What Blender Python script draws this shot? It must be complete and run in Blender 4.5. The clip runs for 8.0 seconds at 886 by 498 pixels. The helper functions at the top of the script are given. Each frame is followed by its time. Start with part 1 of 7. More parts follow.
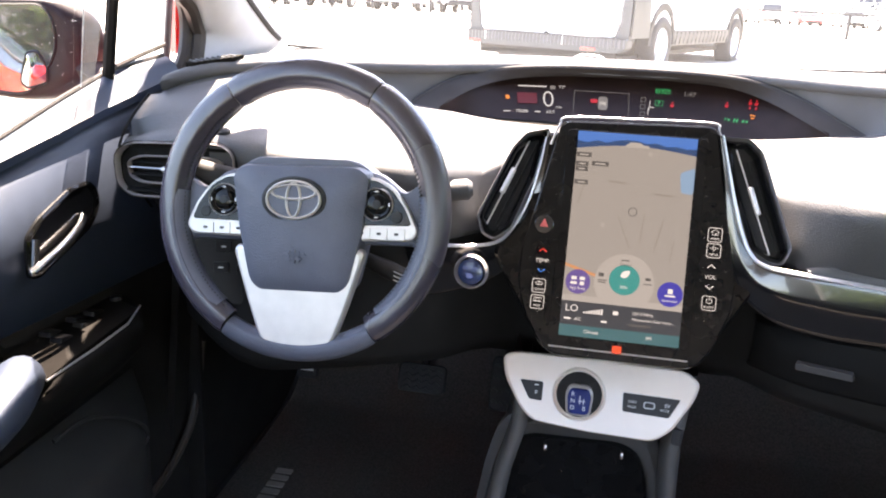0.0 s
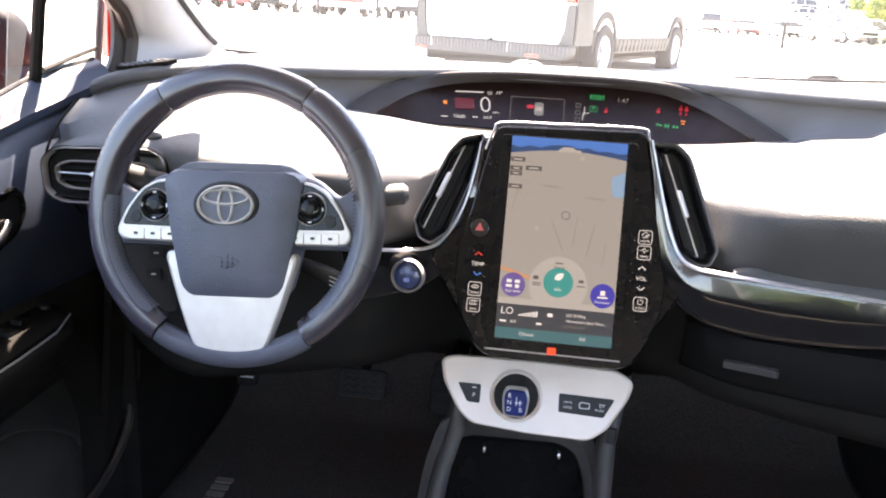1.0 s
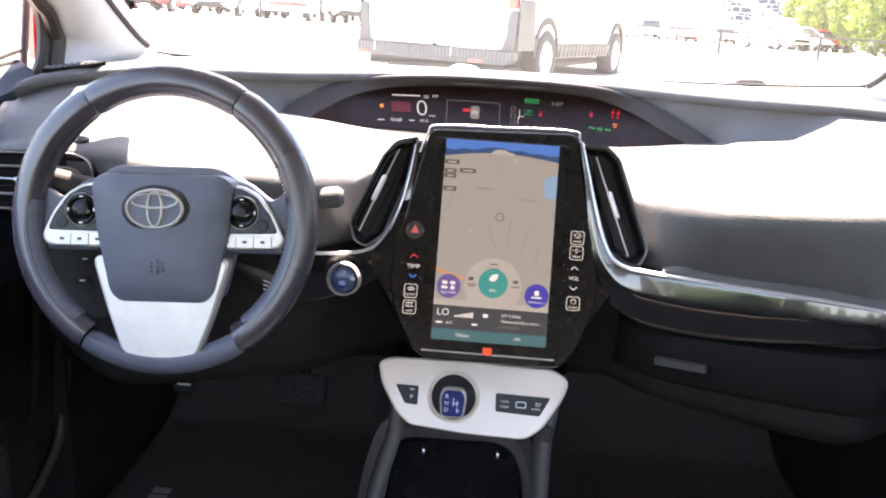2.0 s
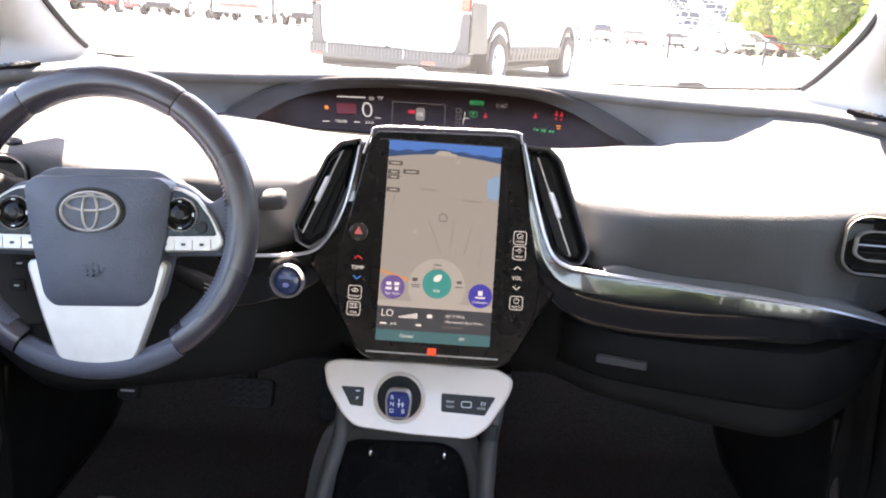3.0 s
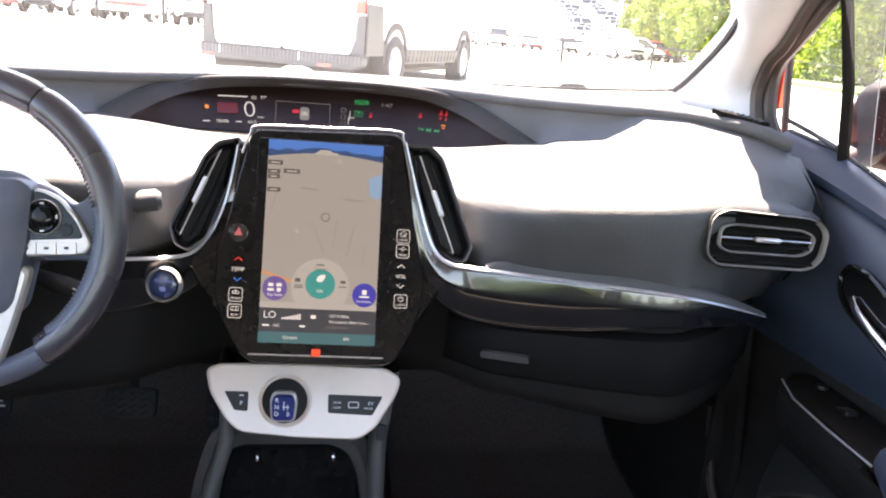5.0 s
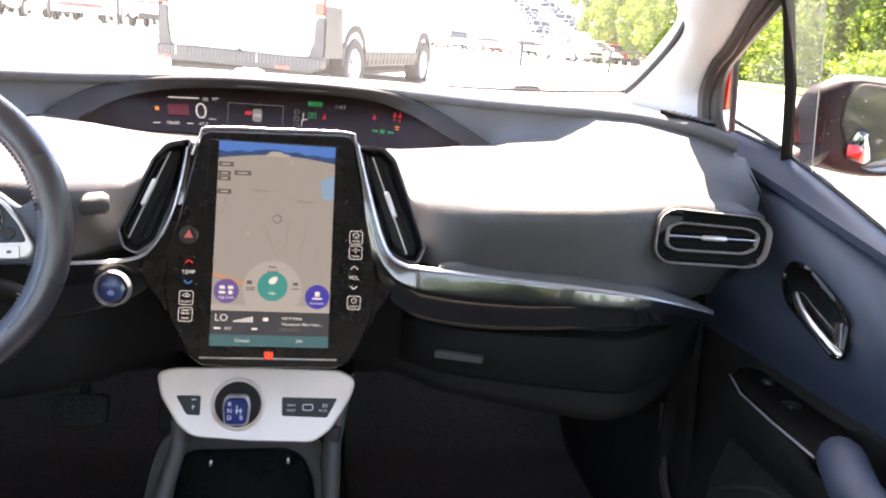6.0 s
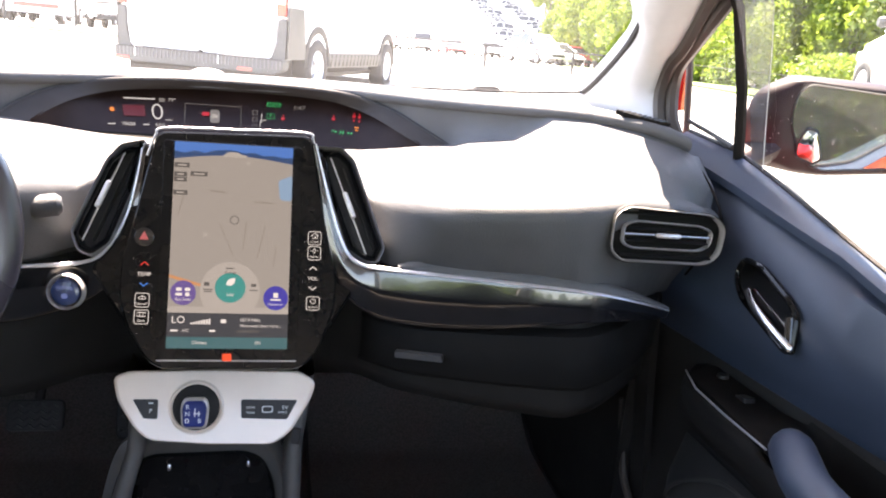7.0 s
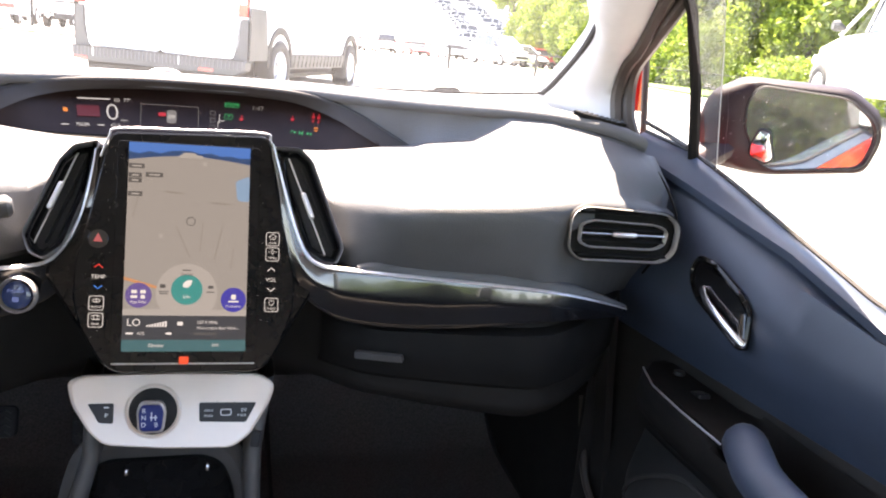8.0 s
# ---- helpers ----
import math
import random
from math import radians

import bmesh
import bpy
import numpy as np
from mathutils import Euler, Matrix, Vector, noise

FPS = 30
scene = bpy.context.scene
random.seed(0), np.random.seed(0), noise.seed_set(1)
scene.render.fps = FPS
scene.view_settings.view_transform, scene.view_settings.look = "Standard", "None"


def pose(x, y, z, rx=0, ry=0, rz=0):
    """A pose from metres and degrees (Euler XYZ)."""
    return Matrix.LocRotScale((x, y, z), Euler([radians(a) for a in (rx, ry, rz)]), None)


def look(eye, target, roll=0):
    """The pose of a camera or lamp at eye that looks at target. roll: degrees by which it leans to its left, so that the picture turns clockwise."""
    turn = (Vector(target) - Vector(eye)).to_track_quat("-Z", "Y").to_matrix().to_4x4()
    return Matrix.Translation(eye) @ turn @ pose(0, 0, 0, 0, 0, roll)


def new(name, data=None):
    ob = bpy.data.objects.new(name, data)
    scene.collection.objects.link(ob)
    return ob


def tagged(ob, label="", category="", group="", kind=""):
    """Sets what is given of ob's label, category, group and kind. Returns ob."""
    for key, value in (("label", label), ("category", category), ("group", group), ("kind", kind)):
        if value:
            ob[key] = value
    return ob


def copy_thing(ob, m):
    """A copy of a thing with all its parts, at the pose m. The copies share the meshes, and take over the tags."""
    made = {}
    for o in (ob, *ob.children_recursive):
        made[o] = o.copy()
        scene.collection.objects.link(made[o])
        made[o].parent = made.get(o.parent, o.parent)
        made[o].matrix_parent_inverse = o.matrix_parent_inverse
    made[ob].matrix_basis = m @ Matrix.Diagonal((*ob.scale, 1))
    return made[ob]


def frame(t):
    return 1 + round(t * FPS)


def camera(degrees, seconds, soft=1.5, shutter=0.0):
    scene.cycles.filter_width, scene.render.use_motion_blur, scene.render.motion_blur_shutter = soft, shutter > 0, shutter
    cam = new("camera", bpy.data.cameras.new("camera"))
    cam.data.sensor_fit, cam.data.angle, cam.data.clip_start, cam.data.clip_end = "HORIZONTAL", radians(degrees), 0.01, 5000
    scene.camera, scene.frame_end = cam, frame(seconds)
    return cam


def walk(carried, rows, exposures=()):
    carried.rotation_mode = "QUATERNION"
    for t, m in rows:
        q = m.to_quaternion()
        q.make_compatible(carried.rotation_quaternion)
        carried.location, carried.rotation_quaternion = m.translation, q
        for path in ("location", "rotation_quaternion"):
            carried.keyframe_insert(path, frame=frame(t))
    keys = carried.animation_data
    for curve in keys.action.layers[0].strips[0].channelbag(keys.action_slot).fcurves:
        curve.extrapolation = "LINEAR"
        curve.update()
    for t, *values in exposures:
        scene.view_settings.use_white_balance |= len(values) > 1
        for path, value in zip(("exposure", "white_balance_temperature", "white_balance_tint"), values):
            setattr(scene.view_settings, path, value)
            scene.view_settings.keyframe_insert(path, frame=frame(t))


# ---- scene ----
cam = camera(57.00, 8.0, soft=2.0)
walk(cam, [
    (0, pose(-0.0585, -1.0541, 1.2000, 72.806, -2.707, 10.559)),
    (0.5, pose(-0.0497, -1.0556, 1.2004, 73.138, -3.113, 8.623)),
    (1, pose(-0.0409, -1.0576, 1.2005, 73.402, -3.286, 6.998)),
    (1.5, pose(-0.0328, -1.0598, 1.2001, 73.689, -3.503, 5.028)),
    (3, pose(-0.0087, -1.0663, 1.1998, 74.357, -4.080, 0.126)),
    (3.5, pose(-0.0010, -1.0648, 1.1977, 74.508, -4.309, -1.563)),
    (4, pose(0.0053, -1.0660, 1.1980, 74.712, -4.475, -3.266)),
    (4.5, pose(0.0113, -1.0673, 1.1973, 74.890, -4.689, -5.147)),
    (6, pose(0.0288, -1.0750, 1.1964, 75.486, -5.032, -9.479)),
    (6.5, pose(0.0346, -1.0776, 1.1960, 75.676, -5.097, -10.813)),
    (7, pose(0.0373, -1.0808, 1.1954, 75.827, -5.161, -11.934)),
    (7.5, pose(0.0409, -1.0829, 1.1948, 75.988, -5.296, -13.232)),
    (8, pose(0.0452, -1.0849, 1.1949, 76.156, -5.400, -14.383)),
], exposures=[(0, 3.91, 7800, 21), (3, 3.87, 7800, 21), (8, 3.80, 7800, 21)])
# end of walk

# ---------------------------------------------------------------- light
SUN_ELEV, SUN_AZ = 66.0, -8.0          # degrees; azimuth from straight ahead towards the right
world = bpy.data.worlds.new("sky")
scene.world = world
world.use_nodes = True
sky = world.node_tree.nodes.new("ShaderNodeTexSky")
sky.sky_type, sky.sun_disc = "NISHITA", False
sky.sun_elevation, sky.sun_rotation = radians(SUN_ELEV), radians(SUN_AZ)
world.node_tree.links.new(sky.outputs[0], world.node_tree.nodes["Background"].inputs[0])
world.node_tree.nodes["Background"].inputs[1].default_value = 0.125
sun = new("sun", bpy.data.lights.new("sun", "SUN"))
sun.data.energy, sun.data.angle, sun.data.color = 4.5, radians(0.5), (1.0, 0.955, 0.88)
_e, _a = radians(SUN_ELEV), radians(SUN_AZ)
SUN_DIR = Vector((math.sin(_a) * math.cos(_e), math.cos(_a) * math.cos(_e), math.sin(_e)))
sun.matrix_world = look(SUN_DIR * 30, (0, 0, 0))


# ---------------------------------------------------------------- materials
def mat(name, color, rough=0.5, metal=0.0, vary=0.15, scale=30.0, bump=0.0, bscale=300.0, coat=0.0, spec=0.5, island=0.0, detail=4.0):
    m = bpy.data.materials.new(name)
    m.use_nodes = True
    n, l = m.node_tree.nodes, m.node_tree.links
    b = n["Principled BSDF"]
    b.inputs["Roughness"].default_value, b.inputs["Metallic"].default_value = rough, metal
    b.inputs["Specular IOR Level"].default_value = spec
    b.inputs["Coat Weight"].default_value = coat
    b.inputs["Coat Roughness"].default_value = 0.03
    tc = n.new("ShaderNodeTexCoord")
    no = n.new("ShaderNodeTexNoise")
    no.inputs["Scale"].default_value, no.inputs["Detail"].default_value = scale, detail
    l.new(tc.outputs["Object"], no.inputs["Vector"])
    ra = n.new("ShaderNodeValToRGB")
    ra.color_ramp.elements[0].position, ra.color_ramp.elements[1].position = 0.3, 0.7
    ra.color_ramp.elements[0].color = (*[c * (1 - vary) for c in color], 1)
    ra.color_ramp.elements[1].color = (*[min(1, c * (1 + vary)) for c in color], 1)
    l.new(no.outputs["Fac"], ra.inputs["Fac"])
    out = ra.outputs["Color"]
    if island:
        g = n.new("ShaderNodeNewGeometry")
        hs = n.new("ShaderNodeHueSaturation")
        mr = n.new("ShaderNodeMapRange")
        mr.inputs["To Min"].default_value, mr.inputs["To Max"].default_value = 1 - island, 1 + island
        l.new(g.outputs["Random Per Island"], mr.inputs["Value"])
        l.new(mr.outputs["Result"], hs.inputs["Value"])
        l.new(out, hs.inputs["Color"])
        out = hs.outputs["Color"]
    l.new(out, b.inputs["Base Color"])
    rr = n.new("ShaderNodeMapRange")
    rr.inputs["To Min"].default_value, rr.inputs["To Max"].default_value = max(0.0, rough * 0.85), min(1.0, rough * 1.15)
    n2 = n.new("ShaderNodeTexNoise")
    n2.inputs["Scale"].default_value = scale * 0.35
    l.new(tc.outputs["Object"], n2.inputs["Vector"])
    l.new(n2.outputs["Fac"], rr.inputs["Value"])
    l.new(rr.outputs["Result"], b.inputs["Roughness"])
    if bump:
        nb = n.new("ShaderNodeTexNoise")
        nb.inputs["Scale"].default_value, nb.inputs["Detail"].default_value = bscale, 3.0
        l.new(tc.outputs["Object"], nb.inputs["Vector"])
        bu = n.new("ShaderNodeBump")
        bu.inputs["Strength"].default_value, bu.inputs["Distance"].default_value = bump, 0.001
        l.new(nb.outputs["Fac"], bu.inputs["Height"])
        l.new(bu.outputs["Normal"], b.inputs["Normal"])
    return m


def glow(name, color, strength):
    m = bpy.data.materials.new(name)
    m.use_nodes = True
    b = m.node_tree.nodes["Principled BSDF"]
    b.inputs["Base Color"].default_value = (0.01, 0.01, 0.01, 1)
    b.inputs["Roughness"].default_value = 0.35
    b.inputs["Specular IOR Level"].default_value = 0.2
    b.inputs["Emission Color"].default_value = (*color, 1)
    b.inputs["Emission Strength"].default_value = strength
    return m


def clear(name, gloss=1.0, tint=(1, 1, 1), dust=0.0):
    m = bpy.data.materials.new(name)
    m.use_nodes = True
    n, l = m.node_tree.nodes, m.node_tree.links
    n.remove(n["Principled BSDF"])
    tr, gl, mx, lw, po, mu = (n.new("ShaderNode" + k) for k in ("BsdfTransparent", "BsdfGlossy", "MixShader", "LayerWeight", "Math", "Math"))
    tr.inputs["Color"].default_value = (*tint, 1)
    gl.inputs["Roughness"].default_value = 0.02
    lw.inputs["Blend"].default_value = 0.5
    po.operation, mu.operation = "POWER", "MULTIPLY_ADD"
    po.inputs[1].default_value = 5.0
    mu.inputs[1].default_value, mu.inputs[2].default_value = 0.94 * gloss, 0.05 * gloss
    l.new(lw.outputs["Facing"], po.inputs[0])
    l.new(po.outputs[0], mu.inputs[0])
    l.new(mu.outputs[0], mx.inputs[0])
    l.new(tr.outputs[0], mx.inputs[1])
    l.new(gl.outputs[0], mx.inputs[2])
    out = mx.outputs[0]
    if dust:                 # a thin uneven scattering film, added to veil what lies behind
        tl, m2, no, mr = (n.new("ShaderNode" + k) for k in ("BsdfTranslucent", "MixShader", "TexNoise", "MapRange"))
        tl.inputs["Color"].default_value = (0.78, 0.80, 0.80, 1)
        no.inputs["Scale"].default_value, no.inputs["Detail"].default_value = 9.0, 6.0
        mr.inputs["To Min"].default_value, mr.inputs["To Max"].default_value = dust * 0.6, dust * 1.4
        l.new(no.outputs["Fac"], mr.inputs["Value"])
        l.new(mr.outputs["Result"], m2.inputs[0])
        l.new(out, m2.inputs[1])
        l.new(tl.outputs[0], m2.inputs[2])
        out = m2.outputs[0]
    l.new(out, n["Material Output"].inputs["Surface"])
    return m


M_DASH = mat("dash_soft_plastic", (0.070, 0.071, 0.075), 0.62, bump=0.8, bscale=480, vary=0.12, scale=12)
M_HOOD = mat("hood_black_plastic", (0.045, 0.043, 0.042), 0.7, spec=0.3, bump=0.3, bscale=900, scale=15)
M_LIP = mat("hood_lip_black", (0.034, 0.030, 0.029), 0.75, spec=0.2, bump=0.3, bscale=900, scale=15)
M_PLASTIC = mat("black_plastic", (0.027, 0.0262, 0.0255), 0.6, spec=0.25, bump=0.25, bscale=900, scale=15)
M_DOOR = mat("door_soft_plastic", (0.029, 0.040, 0.062), 0.46, spec=0.4, bump=0.3, bscale=800, vary=0.12, scale=9)
M_CLUSTER = mat("instrument_glass", (0.021, 0.0125, 0.012), 0.45, spec=0.12, vary=0.15, scale=20)
M_PIANO = mat("piano_black", (0.005, 0.005, 0.006), 0.15, spec=0.7, coat=0.7, vary=0.2, scale=40)
M_BEZEL = mat("bezel_glass", (0.006, 0.006, 0.006), 0.07, spec=0.22, vary=0.2, scale=40)
M_LOWER = mat("dark_lower_plastic", (0.019, 0.018, 0.017), 0.7, spec=0.12, bump=0.25, bscale=900, scale=15)
M_GLOVE = mat("glove_box_plastic", (0.010, 0.0096, 0.0092), 0.75, spec=0.08, bump=0.25, bscale=900, scale=15)
M_RIMGREY = mat("satin_grey_rim", (0.26, 0.26, 0.27), 0.38, vary=0.05, scale=60)
M_STRIP = mat("brushed_silver", (0.66, 0.67, 0.71), 0.32, metal=0.7, vary=0.05, scale=60)
M_POST = mat("matt_black_post", (0.008, 0.007, 0.006), 0.8, spec=0.1)
M_VENTRIM = mat("dark_satin_rim", (0.42, 0.42, 0.435), 0.35, metal=0.6, vary=0.05, scale=60)
M_LEATHER = mat("wheel_leather", (0.046, 0.041, 0.054), 0.27, spec=0.9, bump=0.2, bscale=650, vary=0.14, scale=25)
M_HUB = mat("airbag_cover_plastic", (0.086, 0.094, 0.124), 0.42, bump=0.8, bscale=600, scale=20)
M_SILVER = mat("satin_silver", (0.58, 0.545, 0.52), 0.40, metal=0.55, vary=0.05, scale=60)
M_CHROME = mat("chrome", (0.85, 0.86, 0.89), 0.24, metal=1.0, vary=0.03, scale=40)
M_WHITE = mat("pearl_white_trim", (0.80, 0.67, 0.555), 0.22, vary=0.04, scale=18, coat=0.5)
M_PILLAR = mat("light_grey_trim_fabric", (0.47, 0.475, 0.48), 0.85, bump=0.3, bscale=700, vary=0.06, scale=20)
M_ROOF = mat("grey_headliner_fabric", (0.38, 0.355, 0.33), 0.9, bump=0.3, bscale=700, vary=0.06, scale=20)
M_CARPET = mat("charcoal_carpet", (0.085, 0.078, 0.070), 0.95, bump=0.9, bscale=700, vary=0.35, scale=220)
M_RUBBER = mat("black_rubber", (0.015, 0.015, 0.015), 0.7, bump=0.2, bscale=400)
M_SEAL = mat("brown_black_seal", (0.035, 0.027, 0.022), 0.55, bump=0.2, bscale=500)
M_RED = mat("red_car_paint", (0.36, 0.007, 0.005), 0.25, coat=1.0, vary=0.05, scale=5)
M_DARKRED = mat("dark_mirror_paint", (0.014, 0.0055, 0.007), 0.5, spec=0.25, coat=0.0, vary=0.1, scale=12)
M_GLASS = clear("window_glass", 0.9, (0.80, 0.84, 0.82))
M_WIND = clear("windscreen_glass", 0.9, (0.93, 0.95, 0.94), 0.005)
M_TINT = clear("tinted_strip_film", 0.9, (0.60, 0.58, 0.57), 0.035)
M_CONSOLE = mat("console_grey_plastic", (0.082, 0.079, 0.075), 0.55, spec=0.35, bump=0.25, bscale=900, scale=15)
M_MIRROR = mat("mirror_silver", (0.60, 0.64, 0.65), 0.02, metal=0.93, vary=0.02)
M_SPOT = mat("spot_mirror_silver", (0.55, 0.56, 0.57), 0.02, metal=1.0, vary=0.01)
M_DROP = mat("dried_water_spot", (0.35, 0.35, 0.34), 0.3)
M_ASPHALT = mat("sun_bleached_asphalt", (0.30, 0.29, 0.27), 0.9, bump=0.5, bscale=60, vary=0.25, scale=1.2, detail=8)
M_GRASS = mat("grass", (0.10, 0.16, 0.04), 0.9, bump=0.8, bscale=40, vary=0.4, scale=2.0, detail=8)


# ---------------------------------------------------------------- mesh helpers
def finish(name, bm, material, smooth=True, angle=35):
    me = bpy.data.meshes.new(name)
    bmesh.ops.recalc_face_normals(bm, faces=bm.faces[:])
    for f in bm.faces:
        f.smooth = smooth
    if smooth:
        for e in bm.edges:
            if len(e.link_faces) == 2 and e.calc_face_angle(0) > radians(angle):
                e.smooth = False
    bm.to_mesh(me)
    bm.free()
    me.materials.append(material)
    return me


def part(name, bm, material, parent=None, label="", smooth=True, angle=35):
    ob = new(name, finish(name, bm, material, smooth, angle))
    if parent:
        ob.parent = parent
        ob.matrix_parent_inverse = parent.matrix_world.inverted()
    return tagged(ob, label) if label else ob


def thing(name, label, category, group="", kind="", at=(0, 0, 0)):
    ob = new(name)
    ob.empty_display_size = 0.05
    ob.location = at
    ob.matrix_world = Matrix.Translation(at)
    return tagged(ob, label, category, group, kind)


def smooth_line(pts, n=8, closed=False):
    """Catmull-Rom through the points."""
    p = [Vector(q) for q in pts]
    out, m = [], len(p)
    for i in range(m if closed else m - 1):
        a = p[(i - 1) % m] if closed or i else p[0]
        b, c = p[i], p[(i + 1) % m]
        d = p[(i + 2) % m] if closed or i + 2 < m else p[-1]
        for k in range(n):
            t = k / n
            out.append(0.5 * (2 * b + (c - a) * t + (2 * a - 5 * b + 4 * c - d) * t * t + (3 * b - a - 3 * c + d) * t ** 3))
    if not closed:
        out.append(p[-1])
    return out


def round_poly(pts, r, n=5):
    """2D polygon with its corners rounded; r is one radius or one for each corner."""
    out, m = [], len(pts)
    for i in range(m):
        p, a, b = Vector(pts[i]), Vector(pts[i - 1]), Vector(pts[(i + 1) % m])
        rr = r[i] if isinstance(r, (list, tuple)) else r
        da, db = a - p, b - p
        k = min(rr, da.length * 0.49, db.length * 0.49)
        s, e = p + da.normalized() * k, p + db.normalized() * k
        for j in range(n + 1):
            t = j / n
            out.append((1 - t) ** 2 * s + 2 * t * (1 - t) * p + t * t * e)
    return out


def frame_on(p, right, up):
    """A matrix whose x is right, y is up and z the outward normal, at p."""
    x = Vector(right).normalized()
    z = x.cross(Vector(up)).normalized()
    y = z.cross(x)
    m = Matrix((x, y, z)).transposed().to_4x4()
    m.translation = p
    return m


def plate(bm, outline, m, depth, top=0.0, bevel=0.0, dome=0.0):
    """A slab: 2D outline in the plane of m, its face at height top, depth thick, with a bevelled upper edge."""
    n = len(outline)
    c = sum((Vector(q) for q in outline), Vector((0, 0))) / n
    rings = [(0.0, top - depth)]
    if bevel:
        rings += [(0.0, top - bevel), (0.3 * bevel, top - 0.3 * bevel), (bevel, top)]
    else:
        rings += [(0.0, top)]
    size = max((Vector(q) - c).length for q in outline)
    vs = []
    for inset, h in rings:
        k = 1 - inset / size
        vs.append([bm.verts.new(m @ Vector((*(c + (Vector(q) - c) * k), h))) for q in outline])
    for a, b in zip(vs, vs[1:]):
        for i in range(n):
            bm.faces.new((a[i], a[(i + 1) % n], b[(i + 1) % n], b[i]))
    bm.faces.new(vs[0][::-1])
    if dome:
        last, steps = vs[-1], 4
        for s in range(1, steps):
            k = 1 - s / steps
            ring = [bm.verts.new(m @ Vector((*(c + (Vector(q) - c) * k * (1 - bevel / size)), top + dome * (1 - k * k)))) for q in outline]
            for i in range(n):
                bm.faces.new((last[i], last[(i + 1) % n], ring[(i + 1) % n], ring[i]))
            last = ring
        mid = bm.verts.new(m @ Vector((*c, top + dome)))
        for i in range(n):
            bm.faces.new((last[i], last[(i + 1) % n], mid))
    else:
        for e in bm.faces.new(vs[-1]).edges:
            e.smooth = False
    return bm


def ring_plate(bm, outer, inner, m, top, depth):
    """A frame between two outlines of equally many points."""
    n = len(outer)
    mid = [(Vector(a) + Vector(b)) / 2 for a, b in zip(outer, inner)]
    loops = [(outer, top - depth), (outer, top - 0.3 * depth), (mid, top), (inner, top - 0.3 * depth), (inner, top - depth)]
    vs = [[bm.verts.new(m @ Vector((*q, h))) for q in o] for o, h in loops]
    for a, b in zip(vs, vs[1:] + vs[:1]):
        for i in range(n):
            bm.faces.new((a[i], a[(i + 1) % n], b[(i + 1) % n], b[i]))
    return bm


def scaled(outline, k, ky=None):
    c = sum((Vector(q) for q in outline), Vector((0, 0))) / len(outline)
    return [Vector((c.x + (q[0] - c.x) * k, c.y + (q[1] - c.y) * (ky or k))) for q in outline]


def inset(outline, d):
    n, out = len(outline), []
    area = sum(outline[i - 1][0] * outline[i][1] - outline[i][0] * outline[i - 1][1] for i in range(n))
    s = 1 if area > 0 else -1
    for i in range(n):
        t = Vector(outline[(i + 1) % n]) - Vector(outline[i - 1])
        t.normalize()
        out.append(Vector(outline[i]) + s * d * Vector((-t.y, t.x)))
    return out


def tube(bm, pts, r, seg=10, flat=1.0, up=(0, 0, 1), closed=False, cap=True):
    """A swept round (or flattened) bar along 3D points; r is one radius or one for each point."""
    p = [Vector(q) for q in pts]
    n, rings = len(p), []
    for i in range(n):
        a = p[i - 1] if closed or i else p[0]
        b = p[(i + 1) % n] if closed or i + 1 < n else p[-1]
        t = (b - a).normalized()
        u = Vector(up)
        u = (u - u.dot(t) * t)
        u = u.normalized() if u.length > 1e-4 else t.orthogonal().normalized()
        w = t.cross(u)
        rr = float(r[i] if isinstance(r, (list, tuple)) else r)
        rings.append([bm.verts.new(p[i] + rr * (math.cos(k * 2 * math.pi / seg) * w + flat * math.sin(k * 2 * math.pi / seg) * u)) for k in range(seg)])
    for i in range(n if closed else n - 1):
        a, b = rings[i], rings[(i + 1) % n]
        for k in range(seg):
            bm.faces.new((a[k], a[(k + 1) % seg], b[(k + 1) % seg], b[k]))
    if cap and not closed:
        bm.faces.new(rings[0][::-1])
        bm.faces.new(rings[-1])
    return bm


def sheet(bm, rows, closed=False):
    """Faces between rows of equally many points."""
    vs = [[bm.verts.new(q) for q in row] for row in rows]
    for a, b in zip(vs, vs[1:]):
        n = len(a)
        for i in range(n if closed else n - 1):
            bm.faces.new((a[i], a[(i + 1) % n], b[(i + 1) % n], b[i]))
    return vs


def thick_sheet(bm, rows, d):
    """A sheet with a second skin set off by the vector d and closed edges."""
    d = Vector(d)
    rows = [[Vector(q) for q in r] for r in rows]
    a = sheet(bm, rows)
    b = sheet(bm, [[q + d for q in r] for r in rows])
    n, m = len(a), len(a[0])
    for i in range(n - 1):
        bm.faces.new((a[i][0], a[i + 1][0], b[i + 1][0], b[i][0]))
        bm.faces.new((a[i][-1], b[i][-1], b[i + 1][-1], a[i + 1][-1]))
    for j in range(m - 1):
        bm.faces.new((a[0][j], b[0][j], b[0][j + 1], a[0][j + 1]))
        bm.faces.new((a[-1][j], a[-1][j + 1], b[-1][j + 1], b[-1][j]))
    return bm


def disc(r, n=32, rx=1.0, ry=1.0):
    return [Vector((rx * r * math.cos(2 * math.pi * k / n), ry * r * math.sin(2 * math.pi * k / n))) for k in range(n)]


def rect(w, h, r=0.0, n=4, at=(0, 0)):
    p = [(at[0] - w / 2, at[1] - h / 2), (at[0] + w / 2, at[1] - h / 2), (at[0] + w / 2, at[1] + h / 2), (at[0] - w / 2, at[1] + h / 2)]
    return round_poly(p, r, n) if r else [Vector(q) for q in p]


